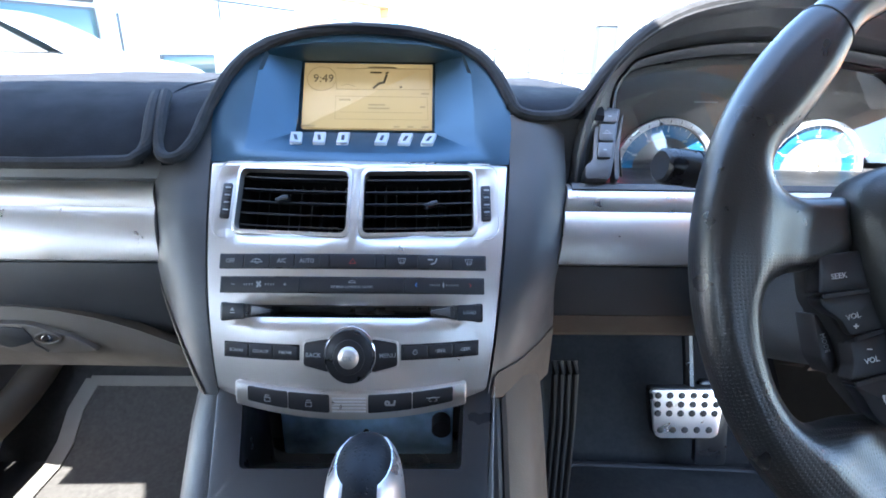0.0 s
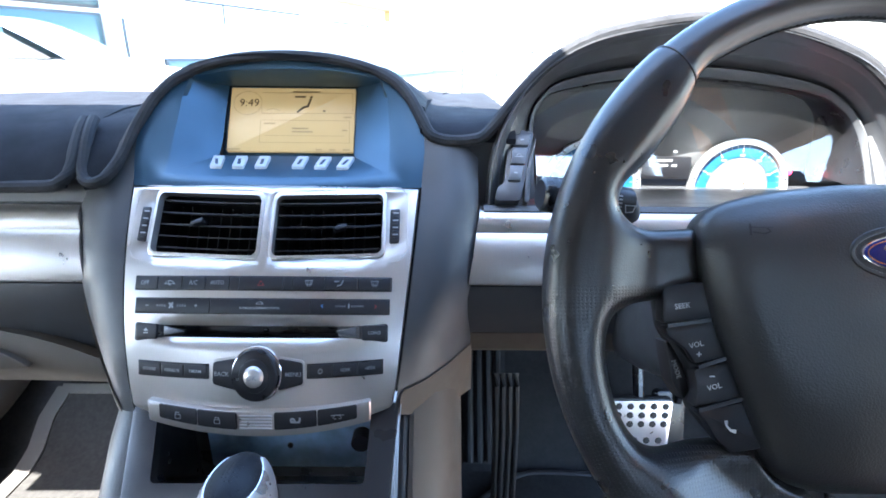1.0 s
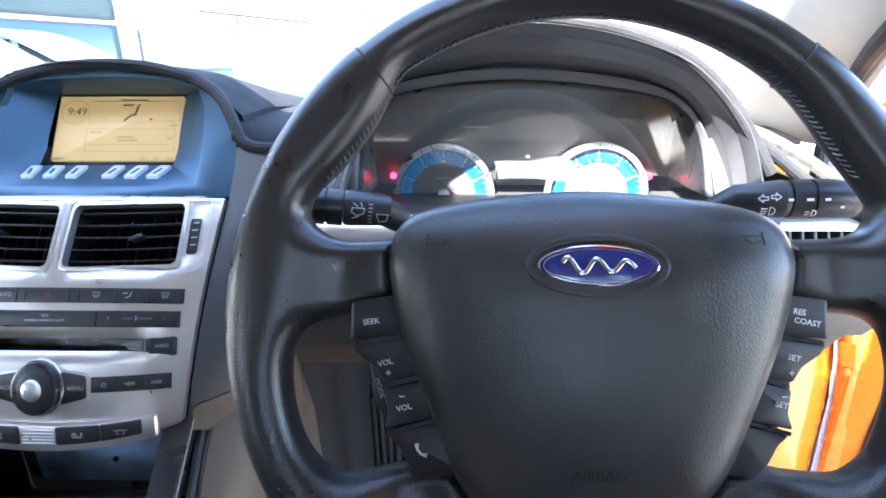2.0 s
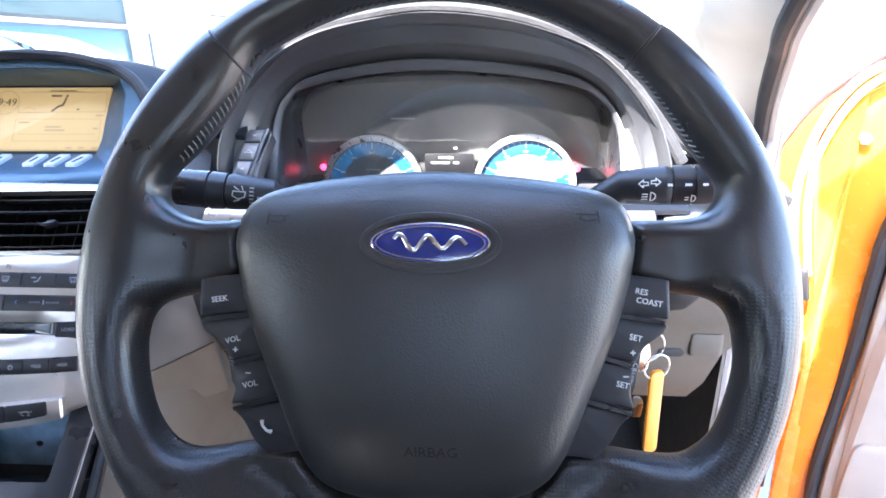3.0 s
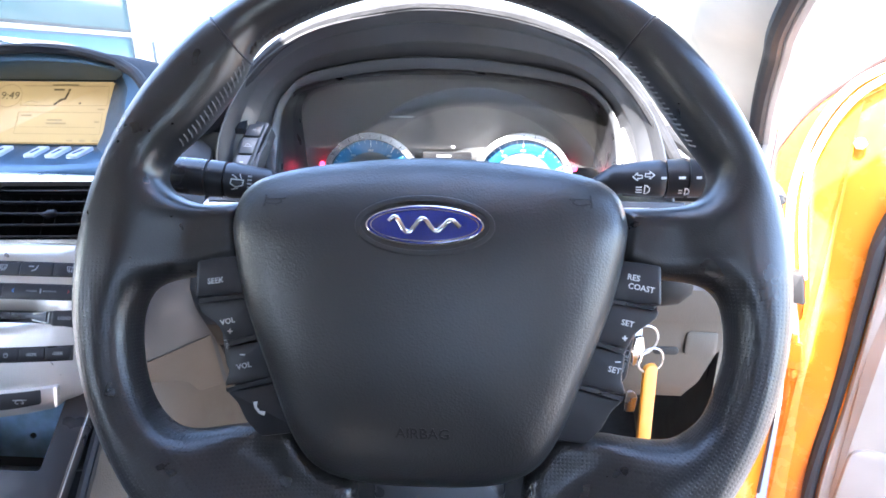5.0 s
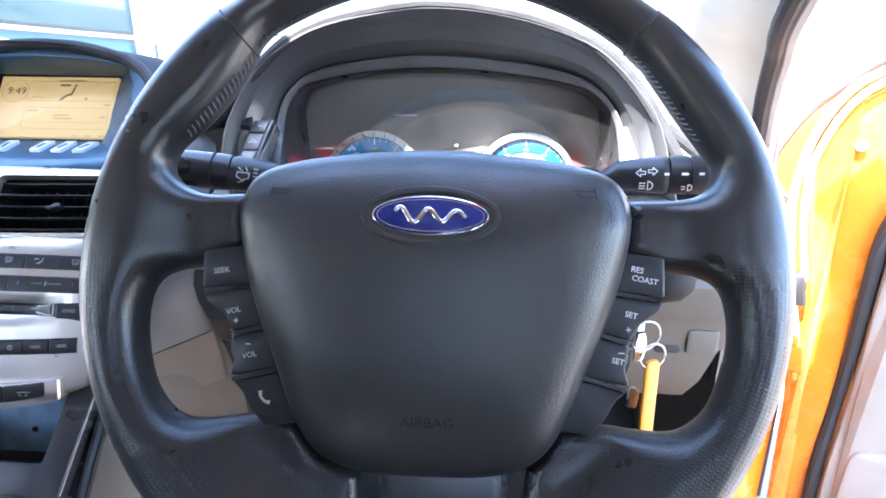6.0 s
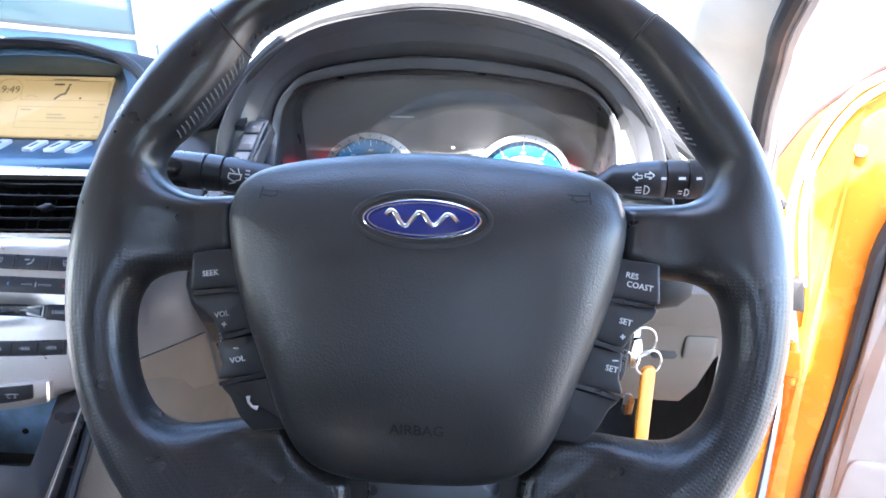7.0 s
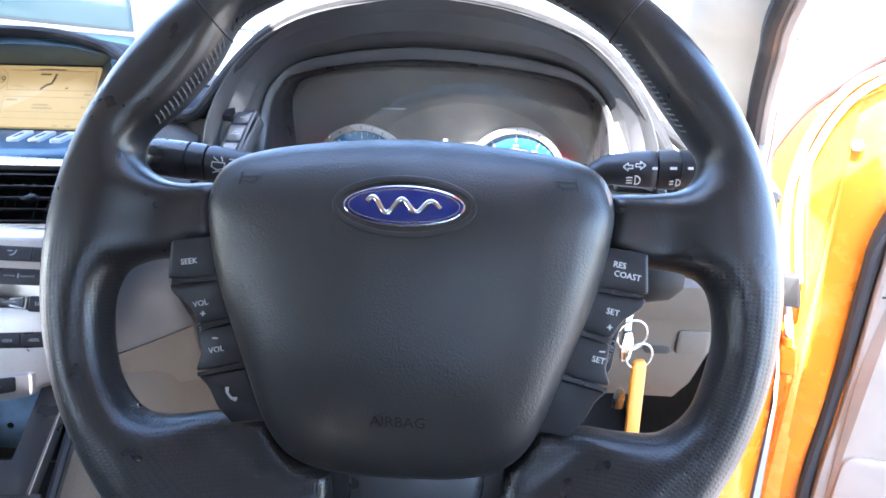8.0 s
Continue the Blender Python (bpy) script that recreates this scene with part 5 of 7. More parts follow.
cpart("socket_cap", tube([(0.0728, 0.415, 0.626), (0.0728, 0.437, 0.626)], 0.009, 16), BLACK_DULL, "power socket cap")
cpart("screw", tube([(0.0015, 0.4285, 0.6125), (0.0015, 0.434, 0.6125)], 0.0028, 10), BLACK_DULL)


def side(s, m, x_in, x_out, sweep=0.006):
    """The console flank: rounded shoulder then straight down to the tunnel."""
    rows = []
    for k, (y, z) in enumerate(((0.43, 0.725), (0.405, 0.70), (0.372, 0.672), (0.345, 0.640), (0.325, 0.615), (0.30, 0.595), (0.24, 0.575), (0.1, 0.56), (-0.3, 0.56))):
        row = []
        for j, q in enumerate((0, 0.45, 0.8, 1.0)):
            row.append((s * (x_in + (x_out - x_in) * q), y + sweep * q * q, z - 0.010 * q ** 3))
        row += [(s * (x_out + 0.006), y + sweep + 0.009, z - 0.035), (s * (x_out + 0.008), y + sweep + 0.044, z - 0.12), (s * (x_out + 0.012), y + sweep + 0.084, 0.25)]
        rows.append(row)
    return sheet(rows, 0.004, (-s, 0.2, -0.2))


cpart("flank", side(-1, DASH, 0.111, 0.136), DASH, "charcoal console flank")
cpart("shoulder", side(1, DASH, 0.1175, 0.124), DASH, "charcoal console shoulder")
cpart("flank", side(1, BEIGE, 0.126, 0.163, 0.05), BEIGE, "taupe console flank")
cpart("top_panel", sheet([[(x, y, z) for x in (-0.112, -0.05, 0.05, 0.118)] for y, z in ((0.325, 0.632), (0.31, 0.612), (0.28, 0.598), (0.2, 0.585), (0.0, 0.575), (-0.3, 0.575))], 0.005, (0, 0, -1)), SATIN_DARK, "dark satin console top")
# soft ribs on the tunnel beside the brake pedal
for i in range(4):
    cpart("rib", tube([(0.2260 + 0.0090 * i, 0.60, 0.36), (0.2245 + 0.0090 * i, 0.60, 0.50), (0.2225 + 0.0090 * i, 0.604, 0.566), (0.2215 + 0.0090 * i, 0.612, 0.580)], 0.0043, 8), VANE_DULL if i == 0 else BLACK_DULL, "black ribbed rubber")
cpart("tunnel", sheet([[(x, y, z) for y in (0.42, 0.6, 0.8, 1.05)] for x, z in ((0.19, 0.24), (0.17, 0.45), (0.15, 0.66))], 0.004, (-1, 0, 0)), CARPET)
cpart("tunnel", sheet([[(x, y, z) for y in (0.42, 0.6, 0.8, 1.05)] for x, z in ((-0.17, 0.24), (-0.155, 0.45), (-0.145, 0.66))], 0.004, (1, 0, 0)), CARPET)

# ---- gear selector ----
sel = thing("gear_selector", "black leather gear selector knob with bright silver sides", "gear selector", pose(0.022, 0.22, 0.58))


def gpart(name, bm, m, label=""):
    o = part(name, bm, m, sel, label)
    o.matrix_parent_inverse = sel.matrix_world.inverted()
    return o


def knob(grow, a0=0, a1=360, n=24, top=28):
    """Rings up the knob: broad-shouldered, leaning towards the driver."""
    rings = []
    for k in range(top):
        s = k / 27
        z = 0.655 + 0.090 * s
        w = math.sqrt(max(0.0, 1 - max(0, (s - 0.3) / 0.7) ** 5.5)) * (0.78 + 0.22 * min(1, s / 0.3))
        w = max(w, 0.03)
        cy = 0.232 + 0.016 * s
        ring = []
        for j in range(n + (0 if a1 - a0 == 360 else 1)):
            a = radians(a0 + (a1 - a0) * j / n)
            ring.append(Vector((0.0262 + (0.0225 * w + grow) * math.cos(a), cy + (0.036 * w + grow) * math.sin(a), z + grow * 0.4)))
        rings.append(ring)
    return rings


gpart("knob_body", loft(knob(0.0), True, True, True), LEATHER_KNOB, "perforated black leather")
for s in (1, -1):
    rows = []
    for k in range(26):
        u = k / 27
        w = math.sqrt(max(0.0, 1 - max(0, (u - 0.3) / 0.7) ** 5.5)) * (0.78 + 0.22 * min(1, u / 0.3))
        half = math.acos(min(0.98, 0.0100 / (0.0225 * w)))
        rows.append([Vector((0.0262 + s * (0.0225 * w + 0.0008) * math.cos(a), 0.232 + 0.016 * u + (0.036 * w + 0.0008) * math.sin(a), 0.655 + 0.090 * u)) for a in [half * (2 * j / 16 - 1) for j in range(17)]])
    gpart("side_trim", sheet(rows, 0.002, (-s, 0, 0)), ALLOY, "bright silver side")
gpart("lever", tube([(0.0262, 0.235, 0.58), (0.0262, 0.234, 0.67)], 0.012, 14), BLACK)
gpart("gaiter", loft([[Vector((0.0262 + r * math.cos(a), 0.235 + 1.3 * r * math.sin(a), z)) for a in [2 * math.pi * k / 20 for k in range(20)]] for r, z in ((0.055, 0.582), (0.05, 0.592), (0.03, 0.60), (0.018, 0.63))], True), BLACK_DULL, "black gaiter")

# ---- footwells ----
pm = thing("floor_mat", "grey carpet floor mat with pale bound edge on the passenger floor", "floor mat", pose(-0.42, 0.7, 0.255))
def fpart(ob, name, bm, m, label=""):
    o = part(name, bm, m, ob, label)
    o.matrix_parent_inverse = ob.matrix_world.inverted()
    return o
def foot_z(y):
    """The passenger floor: level, then sloping up to the firewall."""
    return 0.25 + 0.9 * max(0.0, y - 0.80)


def mat_strip(x0, x1, y0, y1, z):
    n = 14
    ys = [y0 + (y1 - y0) * k / n for k in range(n + 1)]
    left = lambda y: x0(y) if callable(x0) else x0
    right = lambda y: x1(y) if callable(x1) else x1
    return sheet([[(left(y) + (right(y) - left(y)) * j / 4, y, foot_z(y) + z) for j in range(5)] for y in ys], 0.008, (0, 0, -1))


mat_l = lambda y: -0.612 + 0.03 * max(0.0, (y - 0.86) / 0.06) ** 2
fpart(pm, "carpet", mat_strip(mat_l, -0.17, 0.30, 0.905, 0.009), CARPET_GREY)
fpart(pm, "binding", mat_strip(lambda y: mat_l(y) - 0.004, lambda y: mat_l(y) + 0.026, 0.30, 0.905, 0.012), BINDING, "pale bound edge")
fpart(pm, "binding", mat_strip(-0.590, -0.17, 0.896, 0.909, 0.0121), BINDING, "pale bound edge")
sill = part("trim_sill_passenger", tube(smooth_line([(-0.70, 0.0, 0.33), (-0.70, 0.6, 0.33), (-0.68, 0.85, 0.36), (-0.64, 1.0, 0.48)], 5), 0.03, 12), BEIGE)
tagged(sill, "taupe sill trim beside the passenger floor", "sill trim", kind="structure")
dm = thing("floor_mat", "black rubber-edged floor mat on the driver's floor", "floor mat", pose(0.42, 0.6, 0.255))
outl = soften([(0.20, 0.10), (0.66, 0.10), (0.66, 0.765), (0.30, 0.785), (0.20, 0.70)], 0.04, 5)
fpart(dm, "carpet", slab(outl, 0.252, 0.264, 0.004), CARPET)
fpart(dm, "binding", tube([(x, y, 0.261) for x, y in outl], 0.007, 8, True), RUBBER, "black bound edge")

# pedals
brake = thing("brake_pedal", "drilled alloy brake pedal with black rubber studs", "pedal", pose(0.445, 0.69, 0.45))
PT = Vector((0, 0.012, 0.075)).normalized()
PN = Vector((0, -PT.z, PT.y))
def at_pedal(x, v, h):
    return Vector((0.4475 + x, 0.684, 0.446)) + PT * v + PN * h
pp = soften([(-0.0575, 0.039), (0.0555, 0.039), (0.0520, -0.034), (0.044, -0.040), (-0.038, -0.040), (-0.046, -0.032)], 0.007, 4)
fpart(brake, "rubber_pad", slab(inset(pp, -0.002), -0.012, -0.002, 0.002, at_pedal), RUBBER)
fpart(brake, "alloy_plate", slab(pp, -0.002, 0.003, 0.0015, at_pedal), ALLOY, "drilled alloy plate")
for r, (v, n, x0, x1) in enumerate(((0.030, 6, -0.045, 0.044), (0.0155, 6, -0.045, 0.044), (0.001, 6, -0.0435, 0.043), (-0.026, 5, -0.037, 0.037))):
    for k in range(n):
        cx = x0 + (x1 - x0) * k / (n - 1)
        fpart(brake, "stud", slab([(cx + 0.0052 * math.cos(a), v + 0.0052 * math.sin(a)) for a in [2 * math.pi * j / 14 for j in range(14)]], 0.002, 0.0042, 0.001, at_pedal), RUBBER)
fpart(brake, "arm", tube(smooth_line([(0.455, 0.69, 0.46), (0.455, 0.72, 0.52), (0.452, 0.76, 0.62), (0.45, 0.78, 0.72)], 4), 0.008, 8), BLACK)
acc = thing("accelerator_pedal", "tall narrow black accelerator pedal", "pedal", pose(0.56, 0.75, 0.35))
fpart(acc, "pad", slab(rrect(-0.028, 0.028, -0.08, 0.07, 0.01), -0.01, 0.0, 0.003, lambda x, v, h: Vector((0.542 + x, 0.765 - h, 0.37)) + Vector((0, 0.25, 0.97)) * v), BLACK)
fpart(acc, "arm", tube([(0.555, 0.775, 0.42), (0.555, 0.80, 0.55), (0.555, 0.83, 0.7)], 0.007, 8), BLACK)
foot = thing("foot_rest", "ribbed black foot rest beside the tunnel", "foot rest", pose(0.22, 0.85, 0.3))
for k in range(4):
    fpart(foot, "rib", tube([(0.205 + 0.018 * k, 0.80, 0.27), (0.205 + 0.018 * k, 0.90, 0.40), (0.205 + 0.018 * k, 0.95, 0.52)], 0.007, 8), RUBBER)
fpart(foot, "base", sheet([[(x, y, z) for x in (0.192, 0.275)] for y, z in ((0.805, 0.262), (0.905, 0.395), (0.955, 0.52))], 0.006, (0, 0.8, -0.5)), RUBBER)

# ---- instrument cluster ----
cluster = thing("instrument_cluster", "deep hooded instrument cluster with two blue ringed dials", "instrument cluster", pose(0.4, 0.58, 0.85))


def ipart(name, bm, m, label="", parent=None, **kw):
    o = part(name, bm, m, parent or cluster, label, **kw)
    if parent is None:
        o.matrix_parent_inverse = cluster.matrix_world.inverted()
    return o


LENS_ARCH = smooth_line([(0.241, 0.499, 0.847), (0.240, 0.512, 0.869), (0.239, 0.537, 0.911), (0.244, 0.546, 0.926), (0.257, 0.554, 0.939), (0.317, 0.561, 0.951), (0.384, 0.563, 0.955), (0.461, 0.561, 0.950), (0.526, 0.554, 0.939), (0.547, 0.546, 0.926), (0.556, 0.537, 0.911), (0.559, 0.524, 0.889), (0.558, 0.504, 0.856)], 4)
LIP_ARCH = smooth_line([(0.190, 0.480, 0.840), (0.195, 0.483, 0.896), (0.220, 0.493, 0.947), (0.251, 0.499, 0.977), (0.291, 0.503, 0.997), (0.350, 0.506, 1.010), (0.386, 0.507, 1.013), (0.432, 0.506, 1.009), (0.479, 0.504, 0.998), (0.527, 0.499, 0.978), (0.562, 0.493, 0.946), (0.587, 0.486, 0.909), (0.607, 0.480, 0.845)], 4)


LIP_ARCH = [Vector((p.x, p.y, p.z - 0.005 * max(0.0, (p.z - 0.92) / 0.09))) for p in LIP_ARCH]


def arch_mix(f, push=0.0):
    """Between the lens frame (f=0) and the hood's lip (f=1), pushed away from the driver."""
    return [a.lerp(b, f) + Vector((0, push, 0)) for a, b in zip(LENS_ARCH, LIP_ARCH)]


ipart("hood", loft([arch_mix(1.0, 0.03), arch_mix(1.0, 0.008), arch_mix(0.985, 0.001), arch_mix(0.95, -0.001), arch_mix(0.86, 0.000), arch_mix(0.80, 0.004)], False), HOOD_DARK, "rounded dark hood lip")
ipart("hood_lining", loft([arch_mix(0.80, 0.004), arch_mix(0.78, 0.007), arch_mix(0.52, 0.004), arch_mix(0.49, 0.006)], False), HOOD_DARK, "satin charcoal hood lining")
ipart("hood_underside", loft([arch_mix(0.49, 0.006), arch_mix(0.47, 0.010), arch_mix(0.27, 0.014)], False), DASH, "charcoal underside of the hood")
ipart("hood_step", loft([arch_mix(0.27, 0.014), arch_mix(0.24, 0.006), arch_mix(0.20, 0.004), arch_mix(0.06, 0.001), arch_mix(0.035, 0.003)], False), HOOD_GREY, "grey inner step of the hood")
ipart("lens_frame", loft([arch_mix(0.035, 0.003), arch_mix(0.02, 0.0), arch_mix(0.0, 0.001), arch_mix(-0.03, 0.012), [Vector((v.x, 0.598, min(v.z, 0.952))) for v in arch_mix(-0.03)]], False), BLACK, "black lens frame")
ipart("face_panel", slab([(v.x, v.z) for v in arch_mix(-0.01)], 0, 0.004, 0.001, lambda x, z, h: Vector((x, 0.601 - h, z))), DIAL_FACE, "dark dial face")
ipart("lower_ledge", sheet([[(x, y, z) for x in (0.187, 0.24, 0.3, 0.4, 0.5, 0.56, 0.612)] for y, z in ((0.60, 0.838), (0.55, 0.836), (0.515, 0.838), (0.488, 0.844), (0.474, 0.846), (0.470, 0.842))], 0.004, (0, 0.2, -1)), DASH, "ledge under the dials")
lens_rows = []
n_ = len(LENS_ARCH) - 1


def arch_at(f):
    k = min(int(f), n_ - 1)
    return LENS_ARCH[k].lerp(LENS_ARCH[k + 1], f - k)


for k in range(17):
    q = k / 16
    row = []
    edge_l, edge_r = arch_at(n_ * 0.33 * q), arch_at(n_ - n_ * 0.33 * q)
    for i in range(41):
        u = i / 40
        p = edge_l.lerp(edge_r, u)
        z = p.z + (arch_at(n_ * (0.33 + 0.34 * u)).z - p.z) * 0.55 * q ** 3
        row.append((p.x, 0.556 + (z - 0.90) * 0.194 - 0.045 * (p.x - 0.4) + 0.004 * math.sin(math.pi * (p.x - 0.2) / 0.4), z))
    lens_rows.append(row)
lens = ipart("lens", sheet(lens_rows, 0.0012, (0, 1, -0.3)), LENS_GLASS, "clear curved lens")
lens.visible_shadow = False


def at_dial(cx, cz):
    return lambda x, z, h: Vector((cx + x, 0.592 - h, cz + z))


def ringed(r0, r1, h0, h1, place, n=64):
    pts = lambda r: [(r * math.cos(a), r * math.sin(a)) for a in [2 * math.pi * k / n for k in range(n)]]
    return slab(pts(r1), h0, h1, 0.0006, place, hollow=pts(r0))


def gauge(cx, cz, needle, label):
    pl = at_dial(cx, cz)
    g = ipart("gauge", slab([(0.0555 * math.cos(a), 0.0555 * math.sin(a)) for a in [2 * math.pi * k / 56 for k in range(56)]], -0.001, 0.002, 0.0005, pl), DIAL_FACE, label)
    ipart("bezel", ringed(0.0490, 0.0555, 0.001, 0.006, pl), ALLOY, "silver bezel", g)
    ipart("blue_ring", ringed(0.0345, 0.0475, 0.0018, 0.0026, pl), DIAL_BLUE, "lit blue ring", g)
    long_t, short_t, nums = [], [], []
    for k in range(33):
        a = radians(220 - 260 * k / 32)
        c, s = math.cos(a), math.sin(a)
        if k % 4 == 0:
            long_t.append([(0.0405 * c, 0.0405 * s), (0.0470 * c, 0.0470 * s)])
            nums.append([((0.0365) * c - 0.0018, 0.0365 * s), (0.0365 * c + 0.0018, 0.0365 * s)])
        else:
            short_t.append([(0.0445 * c, 0.0445 * s), (0.0470 * c, 0.0470 * s)])
    ipart("major_ticks", strokes(long_t, 0.0009, pl, 0.0027, 0.0002), MARK, "", g)
    ipart("minor_ticks", strokes(short_t, 0.0004, pl, 0.0027, 0.0002), MARK, "", g)
    ipart("numeral_bars", strokes(nums, 0.0022, pl, 0.0027, 0.0002), MARK_GREY, "", g)
    bez = [[(0.0508 * math.cos(radians(a)), 0.0508 * math.sin(radians(a))), (0.0535 * math.cos(radians(a)), 0.0535 * math.sin(radians(a)))] for a in range(-40, 221, 13)]
    ipart("bezel_marks", strokes(bez, 0.0007, pl, 0.0061, 0.0001), BLACK, "", g)
    a = radians(needle)
    ipart("needle", loft([[pl(-0.008 * math.cos(a) - 0.0014 * math.sin(a), -0.008 * math.sin(a) + 0.0014 * math.cos(a), h), pl(-0.008 * math.cos(a) + 0.0014 * math.sin(a), -0.008 * math.sin(a) - 0.0014 * math.cos(a), h), pl(0.043 * math.cos(a) + 0.0005 * math.sin(a), 0.043 * math.sin(a) - 0.0005 * math.cos(a), h), pl(0.043 * math.cos(a) - 0.0005 * math.sin(a), 0.043 * math.sin(a) + 0.0005 * math.cos(a), h)] for h in (0.0045, 0.0055)], True, True, True), NEEDLE, "red needle", g)
    ipart("hub", slab([(0.0065 * math.cos(q), 0.0065 * math.sin(q)) for q in [2 * math.pi * k / 24 for k in range(24)]], 0.003, 0.0085, 0.002, pl), ALLOY, "", g)
    ipart("caption_bar", strokes([[(-0.007, 0.018), (0.007, 0.018)]], 0.0014, pl, 0.0021, 0.0002), MARK_GREY, "", g)


gauge(0.3155, 0.8365, 190, "rev counter with a blue ring")
gauge(0.4800, 0.8380, 215, "speedometer with a blue ring")
pf = at_dial(0.0, 0.0)
ipart("warning_lamp", slab([(0.261 + 0.0032 * math.cos(a), 0.857 + 0.0032 * math.sin(a)) for a in [2 * math.pi * k / 14 for k in range(14)]], 0, 0.003, 0.0008, pf), RED_GLOW, "lit red warning lamp")
ipart("warning_lamp", slab([(0.536 + 0.0032 * math.cos(a), 0.856 + 0.0032 * math.sin(a)) for a in [2 * math.pi * k / 14 for k in range(14)]], 0, 0.003, 0.0008, pf), RED_GLOW, "lit red warning lamp")
disp = ipart("trip_display", slab(rrect(0.372, 0.425, 0.847, 0.872, 0.002), 0, 0.003, 0.0008, pf), BLACK, "small trip display")
ipart("display_bars", strokes([[(0.388, 0.868), (0.402, 0.868)], [(0.380, 0.8625), (0.398, 0.8625)], [(0.404, 0.8625), (0.408, 0.8625)], [(0.404, 0.878), (0.406, 0.878)]], 0.0024, pf, 0.0031, 0.0002), MARK_GREY, "", disp)
ipart("caption_bar", strokes([[(0.338, 0.909), (0.362, 0.909)]], 0.0016, pf, 0.0042, 0.0002), MARK_GREY)


# dimmer buttons beside the dials, on a sloping cheek
def at_dim(x, z, h):
    return Vector((x, 0.4965 + (z - 0.886) * 0.74 - 0.80 * h, z + 0.60 * h))


plate_d = ipart("button_plate", slab(soften([(0.2187, 0.9090), (0.2352, 0.9070), (0.2310, 0.895), (0.2235, 0.8631), (0.2190, 0.8507), (0.1972, 0.8505), (0.1981, 0.8606), (0.2051, 0.8651), (0.2085, 0.8901)], 0.003, 3), -0.014, 0.002, 0.001, at_dim), HOOD_DARK, "dark button plate")
for k, q in enumerate(([(0.2085, 0.8660), (0.2205, 0.8660), (0.2245, 0.8782), (0.2105, 0.8782)], [(0.2110, 0.8794), (0.2248, 0.8794), (0.2282, 0.8930), (0.2133, 0.8930)], [(0.2140, 0.8942), (0.2286, 0.8942), (0.2315, 0.9042), (0.2178, 0.9042)])):
    kb = ipart("button", slab(soften(q, 0.0012, 3), 0.0018, 0.0048, 0.0009, at_dim), DASH_SMOOTH, "black dimmer button", plate_d)
    cx, cz = sum(p[0] for p in q) / 4, sum(p[1] for p in q) / 4
    ipart("symbol", strokes([[(cx - 0.0011, cz), (cx + 0.0011, cz)]] if k != 1 else [arc(cx, cz - 0.001, 0.0022, 0, 180, 6), [(cx - 0.004, cz - 0.001), (cx + 0.004, cz - 0.001)]], 0.0011 if k != 1 else 0.0005, at_dim, 0.0049, 0.0001), MARK_GREY, "", plate_d)


def at_cheek(x, z, h):
    return Vector((x, 0.522 + (z - 0.898) * 0.55 - 0.88 * h, z + 0.48 * h))


cheek = ipart("cheek_panel", slab(soften([(0.566, 0.850), (0.600, 0.850), (0.594, 0.871), (0.5792, 0.9047), (0.5630, 0.9056)], 0.003, 3), -0.012, 0.001, 0.001, at_cheek), DASH, "blank panel beside the dials")
ipart("panel_slit", strokes([[(0.5706, 0.8998), (0.5770, 0.888), (0.5824, 0.8732)]], 0.0012, at_cheek, 0.0008, 0.0006), BLACK_DULL, "", cheek)
ipart("cheek_panel", slab(soften([(0.2235, 0.850), (0.2275, 0.850), (0.2300, 0.873), (0.2375, 0.903), (0.2350, 0.900), (0.2250, 0.873)], 0.002, 3), -0.012, 0.0015, 0.001, at_dim), DASH, "blank panel beside the dials")

# ---- steering wheel ----
TILT_W = radians(21.0)
WV = Vector((0, math.sin(TILT_W), math.cos(TILT_W)))
WN = Vector((0, -math.cos(TILT_W), math.sin(TILT_W)))
WC = Vector((0.3995, 0.274, 0.846))
WM = Matrix(((1, 0, 0, WC.x), (0, WV.y, WN.y, WC.y), (0, WV.z, WN.z, WC.z), (0, 0, 0, 1)))
wheel = thing("steering_wheel", "black leather four-spoke steering wheel with grey airbag cover and switches", "steering wheel", WM)


def wpart(name, bm, m, label="", parent=None, **kw):
    return part(name, bm, m, parent or wheel, label, **kw)


# airbag cover
AB = [(0.0021, 0.0675), (-0.0458, 0.064), (-0.082, 0.0572), (-0.0984, 0.0484), (-0.1043, 0.0345), (-0.1043, 0.019), (-0.0965, -0.0142), (-0.0799, -0.056), (-0.0675, -0.084), (-0.054, -0.0975), (-0.0311, -0.1035), (0.0031, -0.1045), (0.0362, -0.103), (0.0581, -0.0965), (0.0716, -0.083), (0.0841, -0.055), (0.1002, -0.013), (0.108, 0.02), (0.108, 0.0355), (0.1021, 0.0493), (0.0857, 0.058), (0.0498, 0.064)]
ABS = [(p.x, p.y + 0.18 * min(0.0, p.y + 0.05)) for p in smooth_line([(a, b, 0) for a, b in AB], 4, True)]


# leather body: one padded skin over rim and spokes, cut by the openings
OPEN_TOP = [(-0.070, 0.030), (-0.085, 0.0400), (-0.105, 0.0405), (-0.1295, 0.0395), (-0.1430, 0.0445), (-0.1500, 0.0540), (-0.1462, 0.0655), (-0.1375, 0.0745), (-0.1266, 0.0870), (-0.1130, 0.1060), (-0.1062, 0.1195)]
OPEN_TOP += [(0.1655 * math.cos(radians(q)), 0.1655 * math.sin(radians(q))) for q in range(126, 52, -6)]
OPEN_TOP += [(0.1120, 0.1215), (0.1220, 0.1085), (0.1365, 0.0865), (0.1490, 0.0685), (0.1545, 0.0585), (0.1500, 0.0475), (0.1395, 0.0425), (0.1086, 0.0412), (0.085, 0.0405), (0.070, 0.030)]
